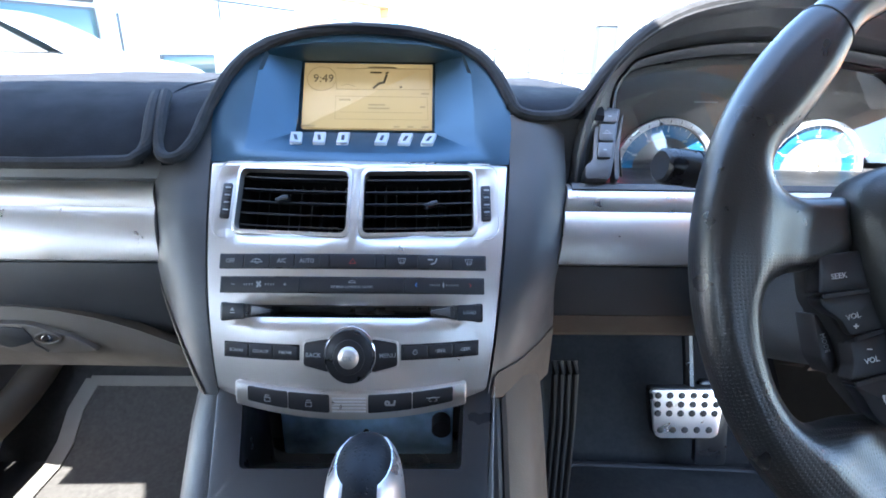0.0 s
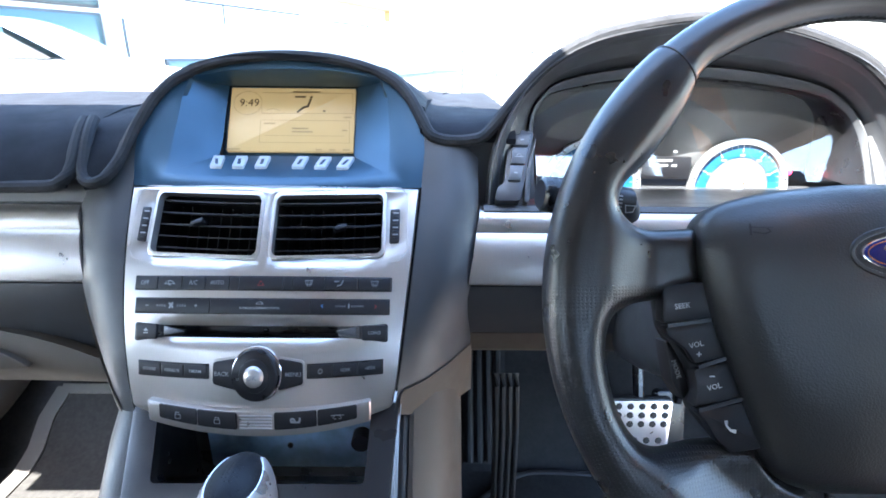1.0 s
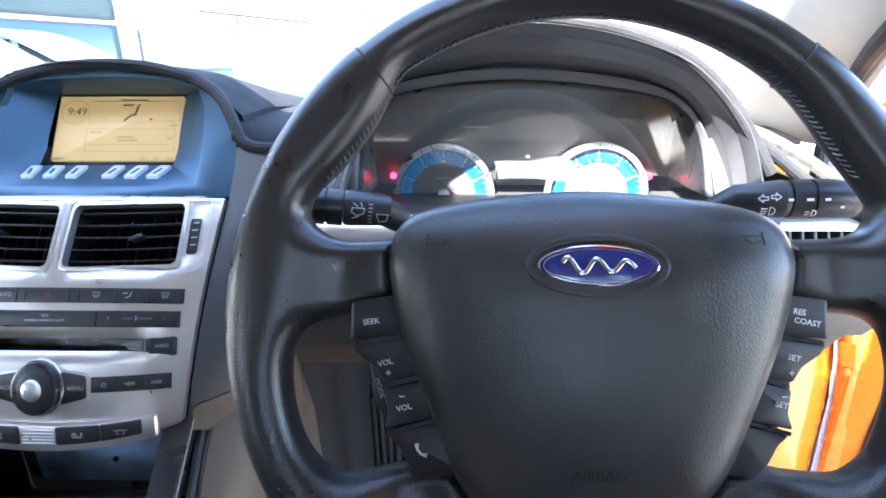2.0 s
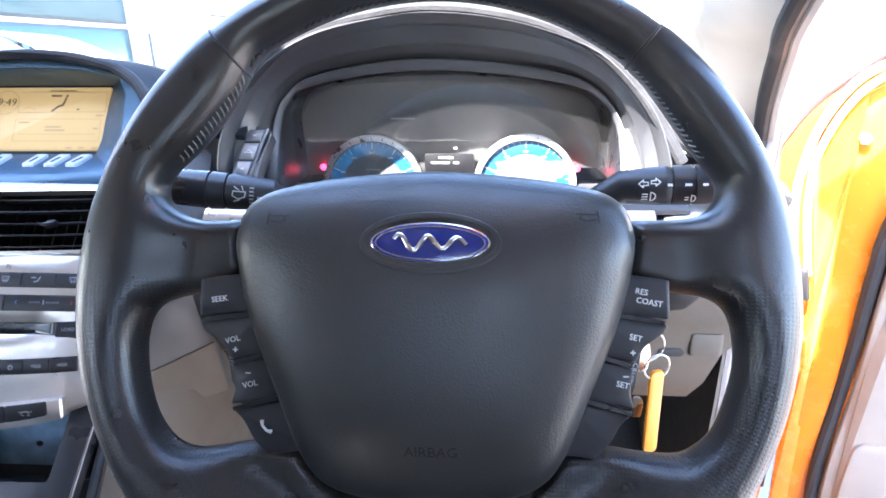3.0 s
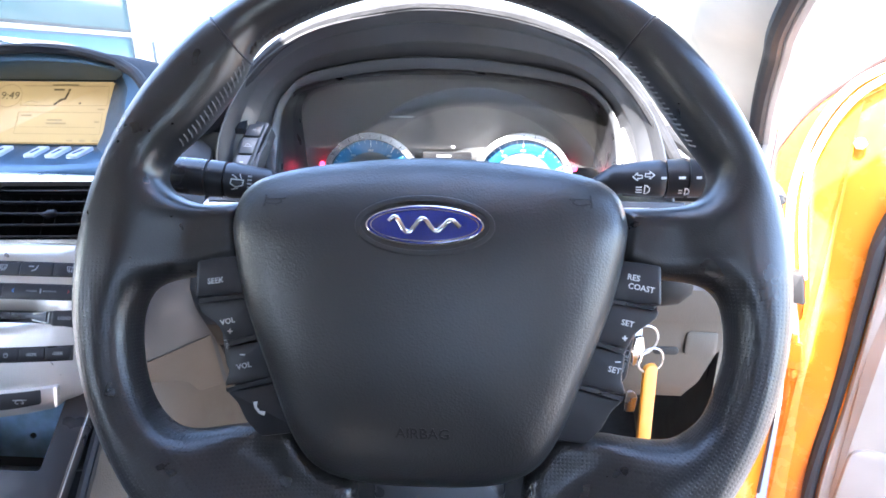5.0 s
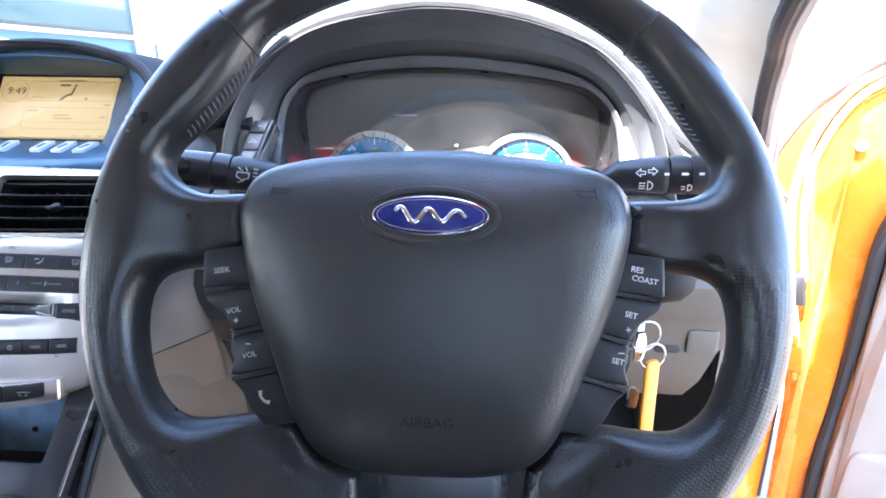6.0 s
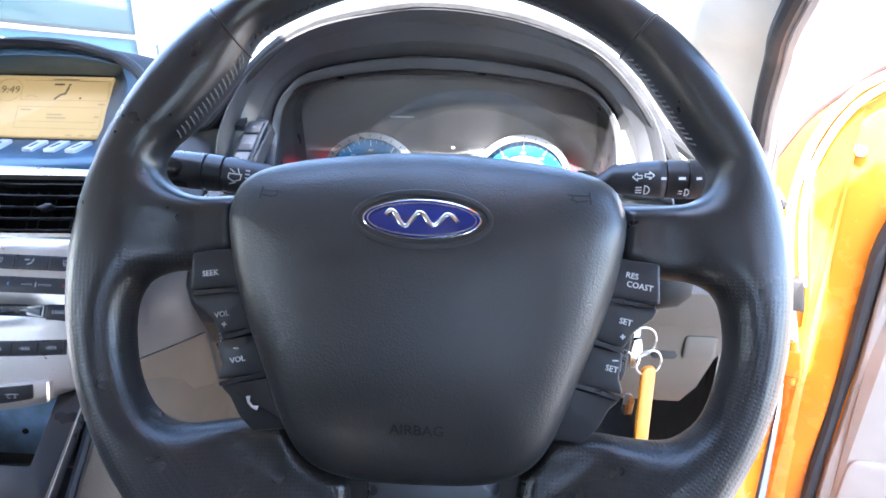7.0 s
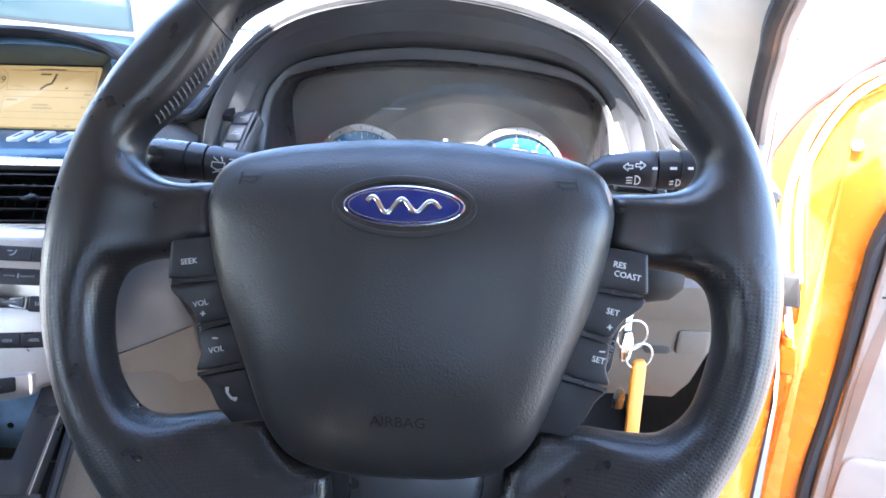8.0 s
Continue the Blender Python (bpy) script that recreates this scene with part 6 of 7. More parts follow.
OPEN_LEFT = [(-0.090, 0.004), (-0.1258, -0.0018), (-0.1400, -0.0040), (-0.1520, -0.0095), (-0.1572, -0.0200), (-0.1580, -0.0330), (-0.1555, -0.0500), (-0.1495, -0.0675), (-0.1390, -0.0810), (-0.1255, -0.0866), (-0.1050, -0.0850), (-0.085, -0.083), (-0.065, -0.075)]
OPEN_RIGHT = [(0.090, 0.006), (0.1282, 0.0020), (0.1426, 0.0008), (0.1535, -0.0032), (0.1598, -0.0125), (0.1615, -0.0330), (0.1570, -0.0515), (0.1500, -0.0690), (0.1395, -0.0790), (0.1290, -0.0832), (0.1010, -0.0830), (0.065, -0.075)]
OPEN_FOOT = [(-0.036, -0.100), (0.058, -0.100), (0.050, -0.156), (-0.030, -0.156)]
CELL = 0.0019
GRID_O = np.array((-0.2014, -0.2014, -0.0361))


def from_edge(U, V, poly):
    """Signed distance to a closed outline, positive outside it."""
    best = np.full(U.shape, 9.0)
    inside = np.zeros(U.shape, bool)
    for (x0, y0), (x1, y1) in zip(poly, poly[1:] + poly[:1]):
        ex, ey = x1 - x0, y1 - y0
        k = np.clip(((U - x0) * ex + (V - y0) * ey) / (ex * ex + ey * ey + 1e-12), 0, 1)
        best = np.minimum(best, np.hypot(U - x0 - k * ex, V - y0 - k * ey))
        if abs(ey) > 1e-9:
            inside ^= ((y0 > V) != (y1 > V)) & (U < (V - y0) * ex / ey + x0)
    return np.where(inside, -best, best)


def ramp(x, a, b):
    k = np.clip((x - a) / (b - a), 0, 1)
    return k * k * (3 - 2 * k)


def leather_field():
    n, m = 213, 34
    ax = np.arange(n)
    U, V = np.meshgrid(GRID_O[0] + ax * CELL, GRID_O[1] + ax * CELL, indexing="ij")
    r, ang = np.hypot(U, V), np.degrees(np.arctan2(V, U))
    # the grips below the upper joints are a little fatter than the arc between them
    grip = 1 - ramp(ang, 49.2, 50.2) * (1 - ramp(ang, 130.2, 131.2))
    d = 0.1922 + 0.0012 * grip - r
    for poly in (OPEN_TOP, OPEN_LEFT, OPEN_RIGHT, OPEN_FOOT):
        line = [(p.x, p.y) for p in smooth_line([(x, y, 0) for x, y in poly], 3, True)] if poly is not OPEN_FOOT else poly
        e = from_edge(U, V, line)
        d = np.minimum(d, e - 0.0010 * (1 - grip) if poly is OPEN_TOP else e)
    for _ in range(2):
        p = np.pad(d, 1, mode="edge")
        d = (p[:-2, 1:-1] + p[2:, 1:-1] + p[1:-1, :-2] + p[1:-1, 2:] + 2 * p[1:-1, 1:-1]) / 6
    out = ramp(r, 0.128, 0.170)
    under = ramp(from_edge(U, V, ABS), -0.004, 0.004)
    front = (-0.006 + 0.0095 * under - 0.003 * ramp(-V, 0.06, 0.1)) * (1 - out) + 0.0160 * out - 0.035 * V * out
    back = -0.0240 * (1 - out) - 0.0175 * out - 0.035 * V * out
    soft = 0.0095 + 0.0085 * out
    side = np.maximum(0.0, 1 - np.minimum(d, soft) / soft) ** 2.3
    side = np.where(d < 0, 1.0 - d / 0.006, side)
    H = GRID_O[2] + np.arange(m) * CELL
    mid, half = (front + back) / 2, (front - back) / 2
    return side[:, :, None] + np.abs((H[None, None, :] - mid[:, :, None]) / half[:, :, None]) ** 2.3 - 1


FIELD = leather_field()


def field_at(p):
    q = np.clip((np.array(p) - GRID_O) / CELL, 0, np.array(FIELD.shape) - 1.001)
    i = q.astype(int)
    f = q - i
    c = FIELD[i[0]:i[0] + 2, i[1]:i[1] + 2, i[2]:i[2] + 2]
    c = c[0] * (1 - f[0]) + c[1] * f[0]
    c = c[0] * (1 - f[1]) + c[1] * f[1]
    return float(c[0] * (1 - f[2]) + c[1] * f[2])


def on_rim(a, b, lift=0.0):
    """The skin's surface at the angle a round the wheel and b round the rim's section (0 outwards, 90 to the driver)."""
    c = Vector((0.177 * math.cos(a), 0.177 * math.sin(a), -0.001 - 0.035 * 0.177 * math.sin(a)))
    way = Vector((math.cos(a) * math.cos(b), math.sin(a) * math.cos(b), math.sin(b)))
    lo, hi = 0.0, 0.034
    for _ in range(14):
        k = (lo + hi) / 2
        lo, hi = (k, hi) if field_at(c + way * k) < 0 else (lo, k)
    return c + way * (lo + lift)


def skin(F):
    """Closed surface of the field: a vertex in each cell that the surface crosses, a quad round each crossed edge."""
    inside = F < 0
    shape = tuple(k - 1 for k in F.shape)
    total, hits = np.zeros(shape + (3,)), np.zeros(shape)
    for axis in range(3):
        others = [k for k in range(3) if k != axis]
        for da in (0, 1):
            for db in (0, 1):
                lo = [slice(0, -1)] * 3
                lo[others[0]] = slice(da, shape[others[0]] + da)
                lo[others[1]] = slice(db, shape[others[1]] + db)
                hi = list(lo)
                hi[axis] = slice(1, None)
                f0, f1 = F[tuple(lo)], F[tuple(hi)]
                cross = (f0 < 0) != (f1 < 0)
                k = np.where(cross, f0 / np.where(cross, f0 - f1, 1.0), 0.0)
                hits += cross
                total[..., axis] += k * cross
                total[..., others[0]] += da * cross
                total[..., others[1]] += db * cross
    used = hits > 0
    index = np.full(shape, -1)
    index[used] = np.arange(int(used.sum()))
    cells = np.argwhere(used)
    verts = GRID_O + (cells + total[used] / hits[used][:, None]) * CELL
    faces = []
    for axis in range(3):
        o1, o2 = [k for k in range(3) if k != axis]
        lo, hi = [slice(0, None)] * 3, [slice(0, None)] * 3
        lo[axis], hi[axis] = slice(0, -1), slice(1, None)
        at = np.argwhere(inside[tuple(lo)] != inside[tuple(hi)])
        at = at[(at[:, o1] > 0) & (at[:, o2] > 0)]
        quad = []
        for d1, d2 in ((1, 1), (0, 1), (0, 0), (1, 0)):
            c = at.copy()
            c[:, o1] -= d1
            c[:, o2] -= d2
            quad.append(index[c[:, 0], c[:, 1], c[:, 2]])
        faces += np.stack(quad, 1).tolist()
    me = bpy.data.meshes.new("skin")
    me.from_pydata(verts.tolist(), [], faces)
    bm = bmesh.new()
    bm.from_mesh(me)
    bpy.data.meshes.remove(me)
    return bm


rim = wpart("rim", skin(FIELD), LEATHER, "black leather rim and spokes, perforated at the grips", sharp=180)
sm = rim.modifiers.new("relax", "SMOOTH")
sm.factor, sm.iterations = 0.5, 6

# leather joints on the rim
for a0 in (radians(130.7), radians(49.7)):
    wpart("rim_joint", tube([on_rim(a0, 2 * math.pi * k / 36, -0.0001) for k in range(36)], 0.0008, 6, True), MARK_DARK, "leather joint")


def stitches(a0, a1, step, m, turn=172):
    """A sewn seam along the inside of the rim: short slanted stitches over a fine groove."""
    bm = bmesh.new()
    n = int(abs(a1 - a0) * 0.16 / step)
    b = radians(turn)
    for k in range(n):
        a = a0 + (a1 - a0) * k / n
        d = 0.42 * (a1 - a0) / n
        tube([on_rim(a, b - 0.17, -0.0001), on_rim(a + d, b, 0.0005), on_rim(a + 2 * d, b + 0.17, -0.0001)], 0.00048, 5, False, bm)
    wpart("stitching", bm, m, "stitched seam along the inner rim")
    wpart("seam_groove", tube([on_rim(a0 + (a1 - a0) * k / 40, b, -0.0002) for k in range(41)], 0.0004, 5), MARK_DARK)


stitches(radians(51), radians(129.5), 0.0040, THREAD)
stitches(radians(131.5), radians(153), 0.0034, THREAD_PALE)
stitches(radians(27), radians(48.5), 0.0034, THREAD_PALE)

AC = (0.002, -0.018)
AB_RAD = sorted((math.atan2(v - AC[1], u - AC[0]), math.hypot(u - AC[0], v - AC[1])) for u, v in ABS)
PROFILE = [(1.0, 0.0035), (0.985, 0.0085), (0.95, 0.0132), (0.88, 0.0175), (0.78, 0.0205), (0.6, 0.0233), (0.4, 0.0248), (0.2, 0.0254), (0.0, 0.0255)]


def roll_off(v):
    """The cover leans away from the driver towards its top edge and tucks under at its foot."""
    return 4.2 * max(0.0, v - 0.02) ** 2 + 2.3 * max(0.0, -0.038 - v) ** 2


def pad_n(u, v):
    """Height of the airbag cover at a place on it."""
    a, r = math.atan2(v - AC[1], u - AC[0]), math.hypot(u - AC[0], v - AC[1])
    R = min(AB_RAD, key=lambda q: abs(q[0] - a))[1]
    s = min(1.0, r / R)
    for (s1, h1), (s0, h0) in zip(PROFILE, PROFILE[1:]):
        if s >= s0:
            return h0 + (h1 - h0) * (s - s0) / (s1 - s0) - roll_off(v)
    return PROFILE[-1][1] - roll_off(v)


def on_pad(u, v, h):
    return Vector((u, v, pad_n(u, v) + h))


rings = [[Vector((u * 0.985, v * 0.985, -0.022)) for u, v in ABS], [Vector((u, v, -0.012)) for u, v in ABS]]
for s, h in PROFILE[:-1] + [(0.03, 0.0255)]:
    rings.append([Vector((AC[0] + (u - AC[0]) * s, AC[1] + (v - AC[1]) * s, h - roll_off(AC[1] + (v - AC[1]) * s))) for u, v in ABS])
pad = wpart("airbag_cover", loft(rings, True, True, True), AIRBAG, "dark grey grained airbag cover")
wpart("lettering", lettering("AIRBAG", 0.0078, on_pad, (0.0030, -0.0784), 0, "CENTER", 0.0000, 0.0005, 0.00012), MARK_DARK, "", pad)
for s, cx, cv in ((-1, -0.0775, 0.0388), (1, 0.0806, 0.0407)):
    ln = [[(cx + s * 0.0055, cv + 0.0030), (cx + s * 0.0060, cv - 0.0030)], [(cx + s * 0.0050, cv + 0.0012), (cx - s * 0.0055, cv + 0.0012)], [(cx + s * 0.0045, cv - 0.0015), (cx - s * 0.001, cv - 0.0024), (cx - s * 0.004, cv - 0.0010), (cx - s * 0.003, cv + 0.0006)]]
    wpart("horn_mark", strokes(ln, 0.0008, on_pad, 0.0, 0.0004), BLACK_DULL, "", pad)

# oval badge: plain shapes in its colours
def oval(rx, ry, n=48):
    return [(0.0018 + rx * math.cos(a), 0.0264 + ry * math.sin(a)) for a in [2 * math.pi * k / n for k in range(n)]]


bn = lambda u, v, h: Vector((u, v, 0.0226 - 0.12 * (v - 0.0264) + h))
wpart("badge_seat", tube([Vector((u, v, 0.0231 - 0.12 * (v - 0.0264))) for u, v in oval(0.0342, 0.0142)], 0.0016, 8, True, flatten=0.6), AIRBAG, "", pad)
badge = wpart("badge", slab(oval(0.0302, 0.0106), -0.002, 0.0022, 0.0012, bn), CHROME, "oval blue enamel badge with a bright rim", pad)
wpart("badge_field", slab(oval(0.0291, 0.0096), 0.0020, 0.0026, 0.0003, bn), BADGE_BLUE, "", pad)
wpart("badge_line", strokes([oval(0.0272, 0.0082) + oval(0.0272, 0.0082)[:1]], 0.0005, bn, 0.0026, 0.0002), CHROME, "", pad)
emblem = bmesh.new()


def flourish(pts, r):
    tube([Vector((0.0018 + p.x, 0.0264 + p.y, 0.0254 - 0.12 * p.y)) for p in smooth_line([(x, y, 0) for x, y in pts], 6)], r, 6, False, emblem, flatten=0.4)


# a plain silver ornament: one looping wave that dies away
flourish([(-0.0180 + 0.036 * k / 48, (0.0042 - 0.0018 * k / 48) * math.sin(2 * math.pi * 2.5 * k / 48 + 0.4)) for k in range(49)], 0.0011)
wpart("badge_ornament", emblem, CHROME, "plain silver ornament", pad)

# switch clusters on the spokes
SW_POLYS = [[(-0.1252, 0.0072), (-0.096, 0.0105), (-0.091, -0.0105), (-0.1255, -0.0142)],
        [(-0.1250, -0.0166), (-0.091, -0.0125), (-0.086, -0.0325), (-0.1072, -0.0372), (-0.1120, -0.0290), (-0.1225, -0.0215)],
        [(-0.1072, -0.0402), (-0.085, -0.0352), (-0.077, -0.0556), (-0.1075, -0.0618), (-0.1050, -0.0530)],
        [(-0.1060, -0.0645), (-0.076, -0.0582), (-0.062, -0.0845), (-0.0862, -0.0880), (-0.0945, -0.0800), (-0.1000, -0.0700)]]
TXT = {-1: [("SEEK", -0.1142, -0.0043, 8), ("VOL", -0.1064, -0.0262, 14), ("VOL", -0.0962, -0.0500, 14), ("", 0, 0, 0)],
       1: [("RES", 0.1120, 0.0026, -10), ("SET", 0.1090, -0.0216, -12), ("SET", 0.1022, -0.0462, -12), ("", 0, 0, 0)]}
for s in (-1, 1):
    back = soften([(s * -u, v) if s > 0 else (u, v) for u, v in [(-0.124, 0.006), (-0.09, 0.010), (-0.055, -0.086), (-0.086, -0.086), (-0.103, -0.066), (-0.105, -0.045), (-0.121, -0.018)]], 0.003, 3)
    pod_s = wpart("switch_pod", slab(back, -0.022, -0.002, 0.002), BLACK_DULL, "black switch cluster on the spoke")
    flip = 1 if s < 0 else -1
    for i, poly in enumerate(SW_POLYS):
        q = soften([(flip * u + (0.0015 if s > 0 else 0), v + (0.0022 if s > 0 else 0)) for u, v in poly], 0.0022, 4)
        kb = wpart("button", slab(q, -0.008, 0.0030 - 0.0005 * i, 0.0014), BUTTON, "black steering wheel button", pod_s)
    for i in range(3):
        a, b = SW_POLYS[i][-1] if i == 0 else SW_POLYS[i][3], SW_POLYS[i][2]
        if i == 1:
            a = SW_POLYS[1][3]
        ex = [(flip * (a[0] * 0.97) + (0.0015 if s > 0 else 0), a[1] - 0.0013 + (0.0022 if s > 0 else 0)), (flip * (b[0] - 0.003) + (0.0015 if s > 0 else 0), b[1] - 0.0010 + (0.0022 if s > 0 else 0))]
        wpart("button_ridge", strokes([ex], 0.0022, flat, 0.0018, 0.0016), BLACK, "", pod_s)
    flat3 = lambda u, v, h: Vector((u, v, 0.0026 + h))
    for t, u, v, turn in TXT[s]:
        if t:
            wpart("lettering", lettering(t, 0.0043, flat3, (u, v), turn, "CENTER", 0.0003, 0.0003, 0.00005), MARK, "", pod_s)
    if s > 0:
        wpart("lettering", lettering("COAST", 0.0043, flat3, (0.1160, -0.0028), -10, "CENTER", 0.0003, 0.0003, 0.00005), MARK, "", pod_s)
    su = [-0.1048, -0.0974] if s < 0 else [0.1076, 0.1040]
    wpart("symbol", strokes([[(su[0] - 0.0011, -0.0315 + (0.0022 if s > 0 else 0)), (su[0] + 0.0011, -0.0315 + (0.0022 if s > 0 else 0))], [(su[0], -0.0326 + (0.0022 if s > 0 else 0)), (su[0], -0.0304 + (0.0022 if s > 0 else 0))], [(su[1] - 0.0012, -0.0440 + (0.0022 if s > 0 else 0)), (su[1] + 0.0012, -0.0440 + (0.0022 if s > 0 else 0))]], 0.0007, flat3, 0.0002, 0.0003), MARK, "", pod_s)
    pdl = soften([(flip * u, v) for u, v in [(-0.118, -0.026), (-0.110, -0.028), (-0.103, -0.056), (-0.107, -0.062), (-0.1135, -0.052)]], 0.002, 3)
    paddle = wpart("rear_toggle", slab(pdl, -0.028, -0.012, 0.002), BUTTON, "black toggle behind the switches", pod_s)
    wpart("lettering", lettering("MODE" if s < 0 else "CRUISE", 0.0040, lambda u, v, h: Vector((u, v, -0.0119 + h)), (flip * 0 + (-0.1115 if s < 0 else 0.1115), -0.043), -72 if s < 0 else 250, "CENTER", 0.0, 0.0003), MARK_GREY, "", paddle)
wpart("phone_mark", tube([(u, v, 0.0026) for u, v in [(-0.0893, -0.0690), (-0.0890, -0.0720), (-0.0868, -0.0745), (-0.0838, -0.0752)]], [0.0012, 0.0007, 0.0007, 0.0012], 8, flatten=0.3), MARK, "white handset mark")
wpart("lower_insert", slab(soften([(-0.046, -0.095), (0.066, -0.095), (0.058, -0.160), (-0.040, -0.160)], 0.006, 3), -0.03, -0.010, 0.004), BLACK_DULL, "dull black lower insert")
wpart("lower_trim", slab(soften([(-0.026, -0.108), (0.048, -0.108), (0.042, -0.150), (-0.021, -0.150)], 0.008, 4), -0.016, -0.0075, 0.002), SATIN_DARK, "satin black panel under the airbag cover")
wpart("hub", tube([(0.0, 0.0, -0.02), (0.0, 0.0, -0.06)], 0.06, 28), BLACK_DULL)

# ---- steering column with stalks and ignition ----
column = thing("steering_column", "charcoal steering column shroud with two stalks", "steering column", pose(0.4, 0.42, 0.8))


def kpart(name, bm, m, label="", parent=None, **kw):
    o = part(name, bm, m, parent or column, label, **kw)
    if parent is None:
        o.matrix_parent_inverse = column.matrix_world.inverted()
    return o


def shroud():
    rings = []
    for k in range(7):
        s = k / 6
        c = WC - WN * (0.055 + 0.19 * s)
        w, h = 0.078 + 0.012 * math.sin(s * 3.1), 0.056 + 0.012 * s
        rings.append([Vector((c.x + px, c.y + pv * WV.y, c.z + pv * WV.z - 0.012)) for px, pv in rrect(-w, w, -h * 1.05, h * 0.8, 0.03, 5)])
    return rings


kpart("shroud", loft(shroud(), True, True, True), DASH, "charcoal column shroud")


def stalk(base, mid, tip, r0, r1, label, s):
    b, m_, t = Vector(base), Vector(mid), Vector(tip)
    axis = (t - m_).normalized()
    st = kpart("stalk", tube([b, b + (m_ - b) * 0.35, m_ - axis * 0.002, m_ + (t - m_) * 0.35, m_ + (t - m_) * 0.38, m_ + (t - m_) * 0.42], [r0 * 0.7, r0 * 0.85, r0, r1, r1, r1 * 0.93], 20, flatten=0.92), BUTTON, label)
    kpart("collar", tube([m_ + (t - m_) * 0.43, m_ + (t - m_) * 0.60], [r1 * 1.02, r1 * 1.04], 22, flatten=0.92), BLACK, "", st)
    kpart("collar_line", tube([m_ + (t - m_) * 0.60, m_ + (t - m_) * 0.63], [r1 * 0.9, r1 * 0.9], 22, flatten=0.92), BLACK_DULL, "", st)
    kpart("tip", tube([m_ + (t - m_) * 0.63, m_ + (t - m_) * 0.95, t, t + axis * 0.0015], [r1 * 1.04, r1 * 1.02, r1 * 0.95, r1 * 0.8], 22, flatten=0.92), BLACK, "", st)
    up = Vector((0, 0, 1))
    perp = axis.cross(Vector((0, 1, 0))).normalized()
    if perp.z < 0:
        perp = -perp
    out = axis.cross(perp)
    if out.y > 0:
        out = -out
    def place(x, y, h):
        # x along the stalk towards the driver's door, y up its face
        a = y / r1
        return m_ + (t - m_) * 0.2 + Vector((1, 0, 0)).project(axis).normalized() * x + perp * (math.sin(a) * (r1 + h)) + out * (math.cos(a) * (r1 + h)) * 1.0
    return st, place


stl, pl1 = stalk((0.292, 0.392, 0.862), (0.278, 0.373, 0.8770), (0.2185, 0.3635, 0.8845), 0.0118, 0.0135, "black wiper stalk with white symbols", -1)
kpart("symbol", strokes([[(-0.0075, 0.004), (0.0005, 0.004), (0.0, 0.0005), (-0.0045, -0.001), (-0.008, 0.001), (-0.0075, 0.004)], [(-0.007, 0.007), (-0.004, 0.005)], [(-0.002, 0.0075), (-0.001, 0.005)], [(-0.007, -0.003), (-0.003, -0.0015)]], 0.0007, pl1, 0.0004, 0.0002), MARK, "", stl)
kpart("symbol", strokes([[(0.0085, 0.001), (0.0165, 0.001), (0.0155, -0.0035), (0.0105, -0.0045), (0.0085, 0.001)]], 0.0007, pl1, 0.0004, 0.0002), MARK, "", stl)
kpart("setting_marks", strokes([[(0.0035, y), (0.0055, y)] for y in (0.007, 0.0045, 0.002, -0.0005, -0.003, -0.0055)], 0.0011, pl1, 0.0004, 0.0002), MARK_GREY, "", stl)
str_, pl2 = stalk((0.504, 0.402, 0.862), (0.530, 0.388, 0.8815), (0.600, 0.376, 0.8855), 0.0115, 0.0142, "black indicator stalk with white symbols", 1)
kpart("symbol", strokes([[(-0.0065, 0.004), (-0.0035, 0.0065), (-0.0035, 0.005), (-0.0005, 0.005), (-0.0005, 0.003), (-0.0035, 0.003), (-0.0035, 0.0015), (-0.0065, 0.004)], [(0.0075, 0.005), (0.0045, 0.0075), (0.0045, 0.006), (0.0015, 0.006), (0.0015, 0.004), (0.0045, 0.004), (0.0045, 0.0025), (0.0075, 0.005)]], 0.0006, pl2, 0.0004, 0.0002), MARK, "", str_)
kpart("symbol", strokes([arc(0.0015, -0.005, 0.0032, -90, 90, 8) + [(0.0015, -0.0082)], [(-0.004, -0.003), (-0.0005, -0.003)], [(-0.004, -0.005), (-0.0005, -0.005)], [(-0.004, -0.007), (-0.0005, -0.007)], [(0.0015, -0.0018), (0.0015, -0.0082)]], 0.0007, pl2, 0.0004, 0.0002), MARK, "", str_)
kpart("dot_marks", strokes([[(0.0125, 0.003), (0.0145, 0.003)], [(0.0235, 0.003), (0.0265, 0.003)], [(0.0345, 0.003), (0.0365, 0.003)], [(0.0440, -0.002), (0.0452, -0.002)]], 0.0016, pl2, 0.0007, 0.0002), MARK, "", str_)
kpart("symbol", strokes([arc(0.0275, -0.0065, 0.0025, -90, 90, 6) + [(0.0275, -0.009)], [(0.0235, -0.0055), (0.0255, -0.0055)], [(0.0235, -0.0075), (0.0255, -0.0075)]], 0.0007, pl2, 0.0007, 0.0002), MARK, "", str_)
kpart("ignition_barrel", tube([(0.49, 0.47, 0.800), (0.545, 0.425, 0.800), (0.575, 0.409, 0.800), (0.590, 0.403, 0.800), (0.598, 0.400, 0.800)], [0.026, 0.0255, 0.024, 0.019, 0.010], 24), VANE_DULL, "black ignition housing")

bunch = thing("key_ring", "car key on split rings with an orange tag", "keys", pose(0.557, 0.365, 0.75))


def ypart(name, bm, m, label=""):
    o = part(name, bm, m, bunch, label)
    o.matrix_parent_inverse = bunch.matrix_world.inverted()
    return o


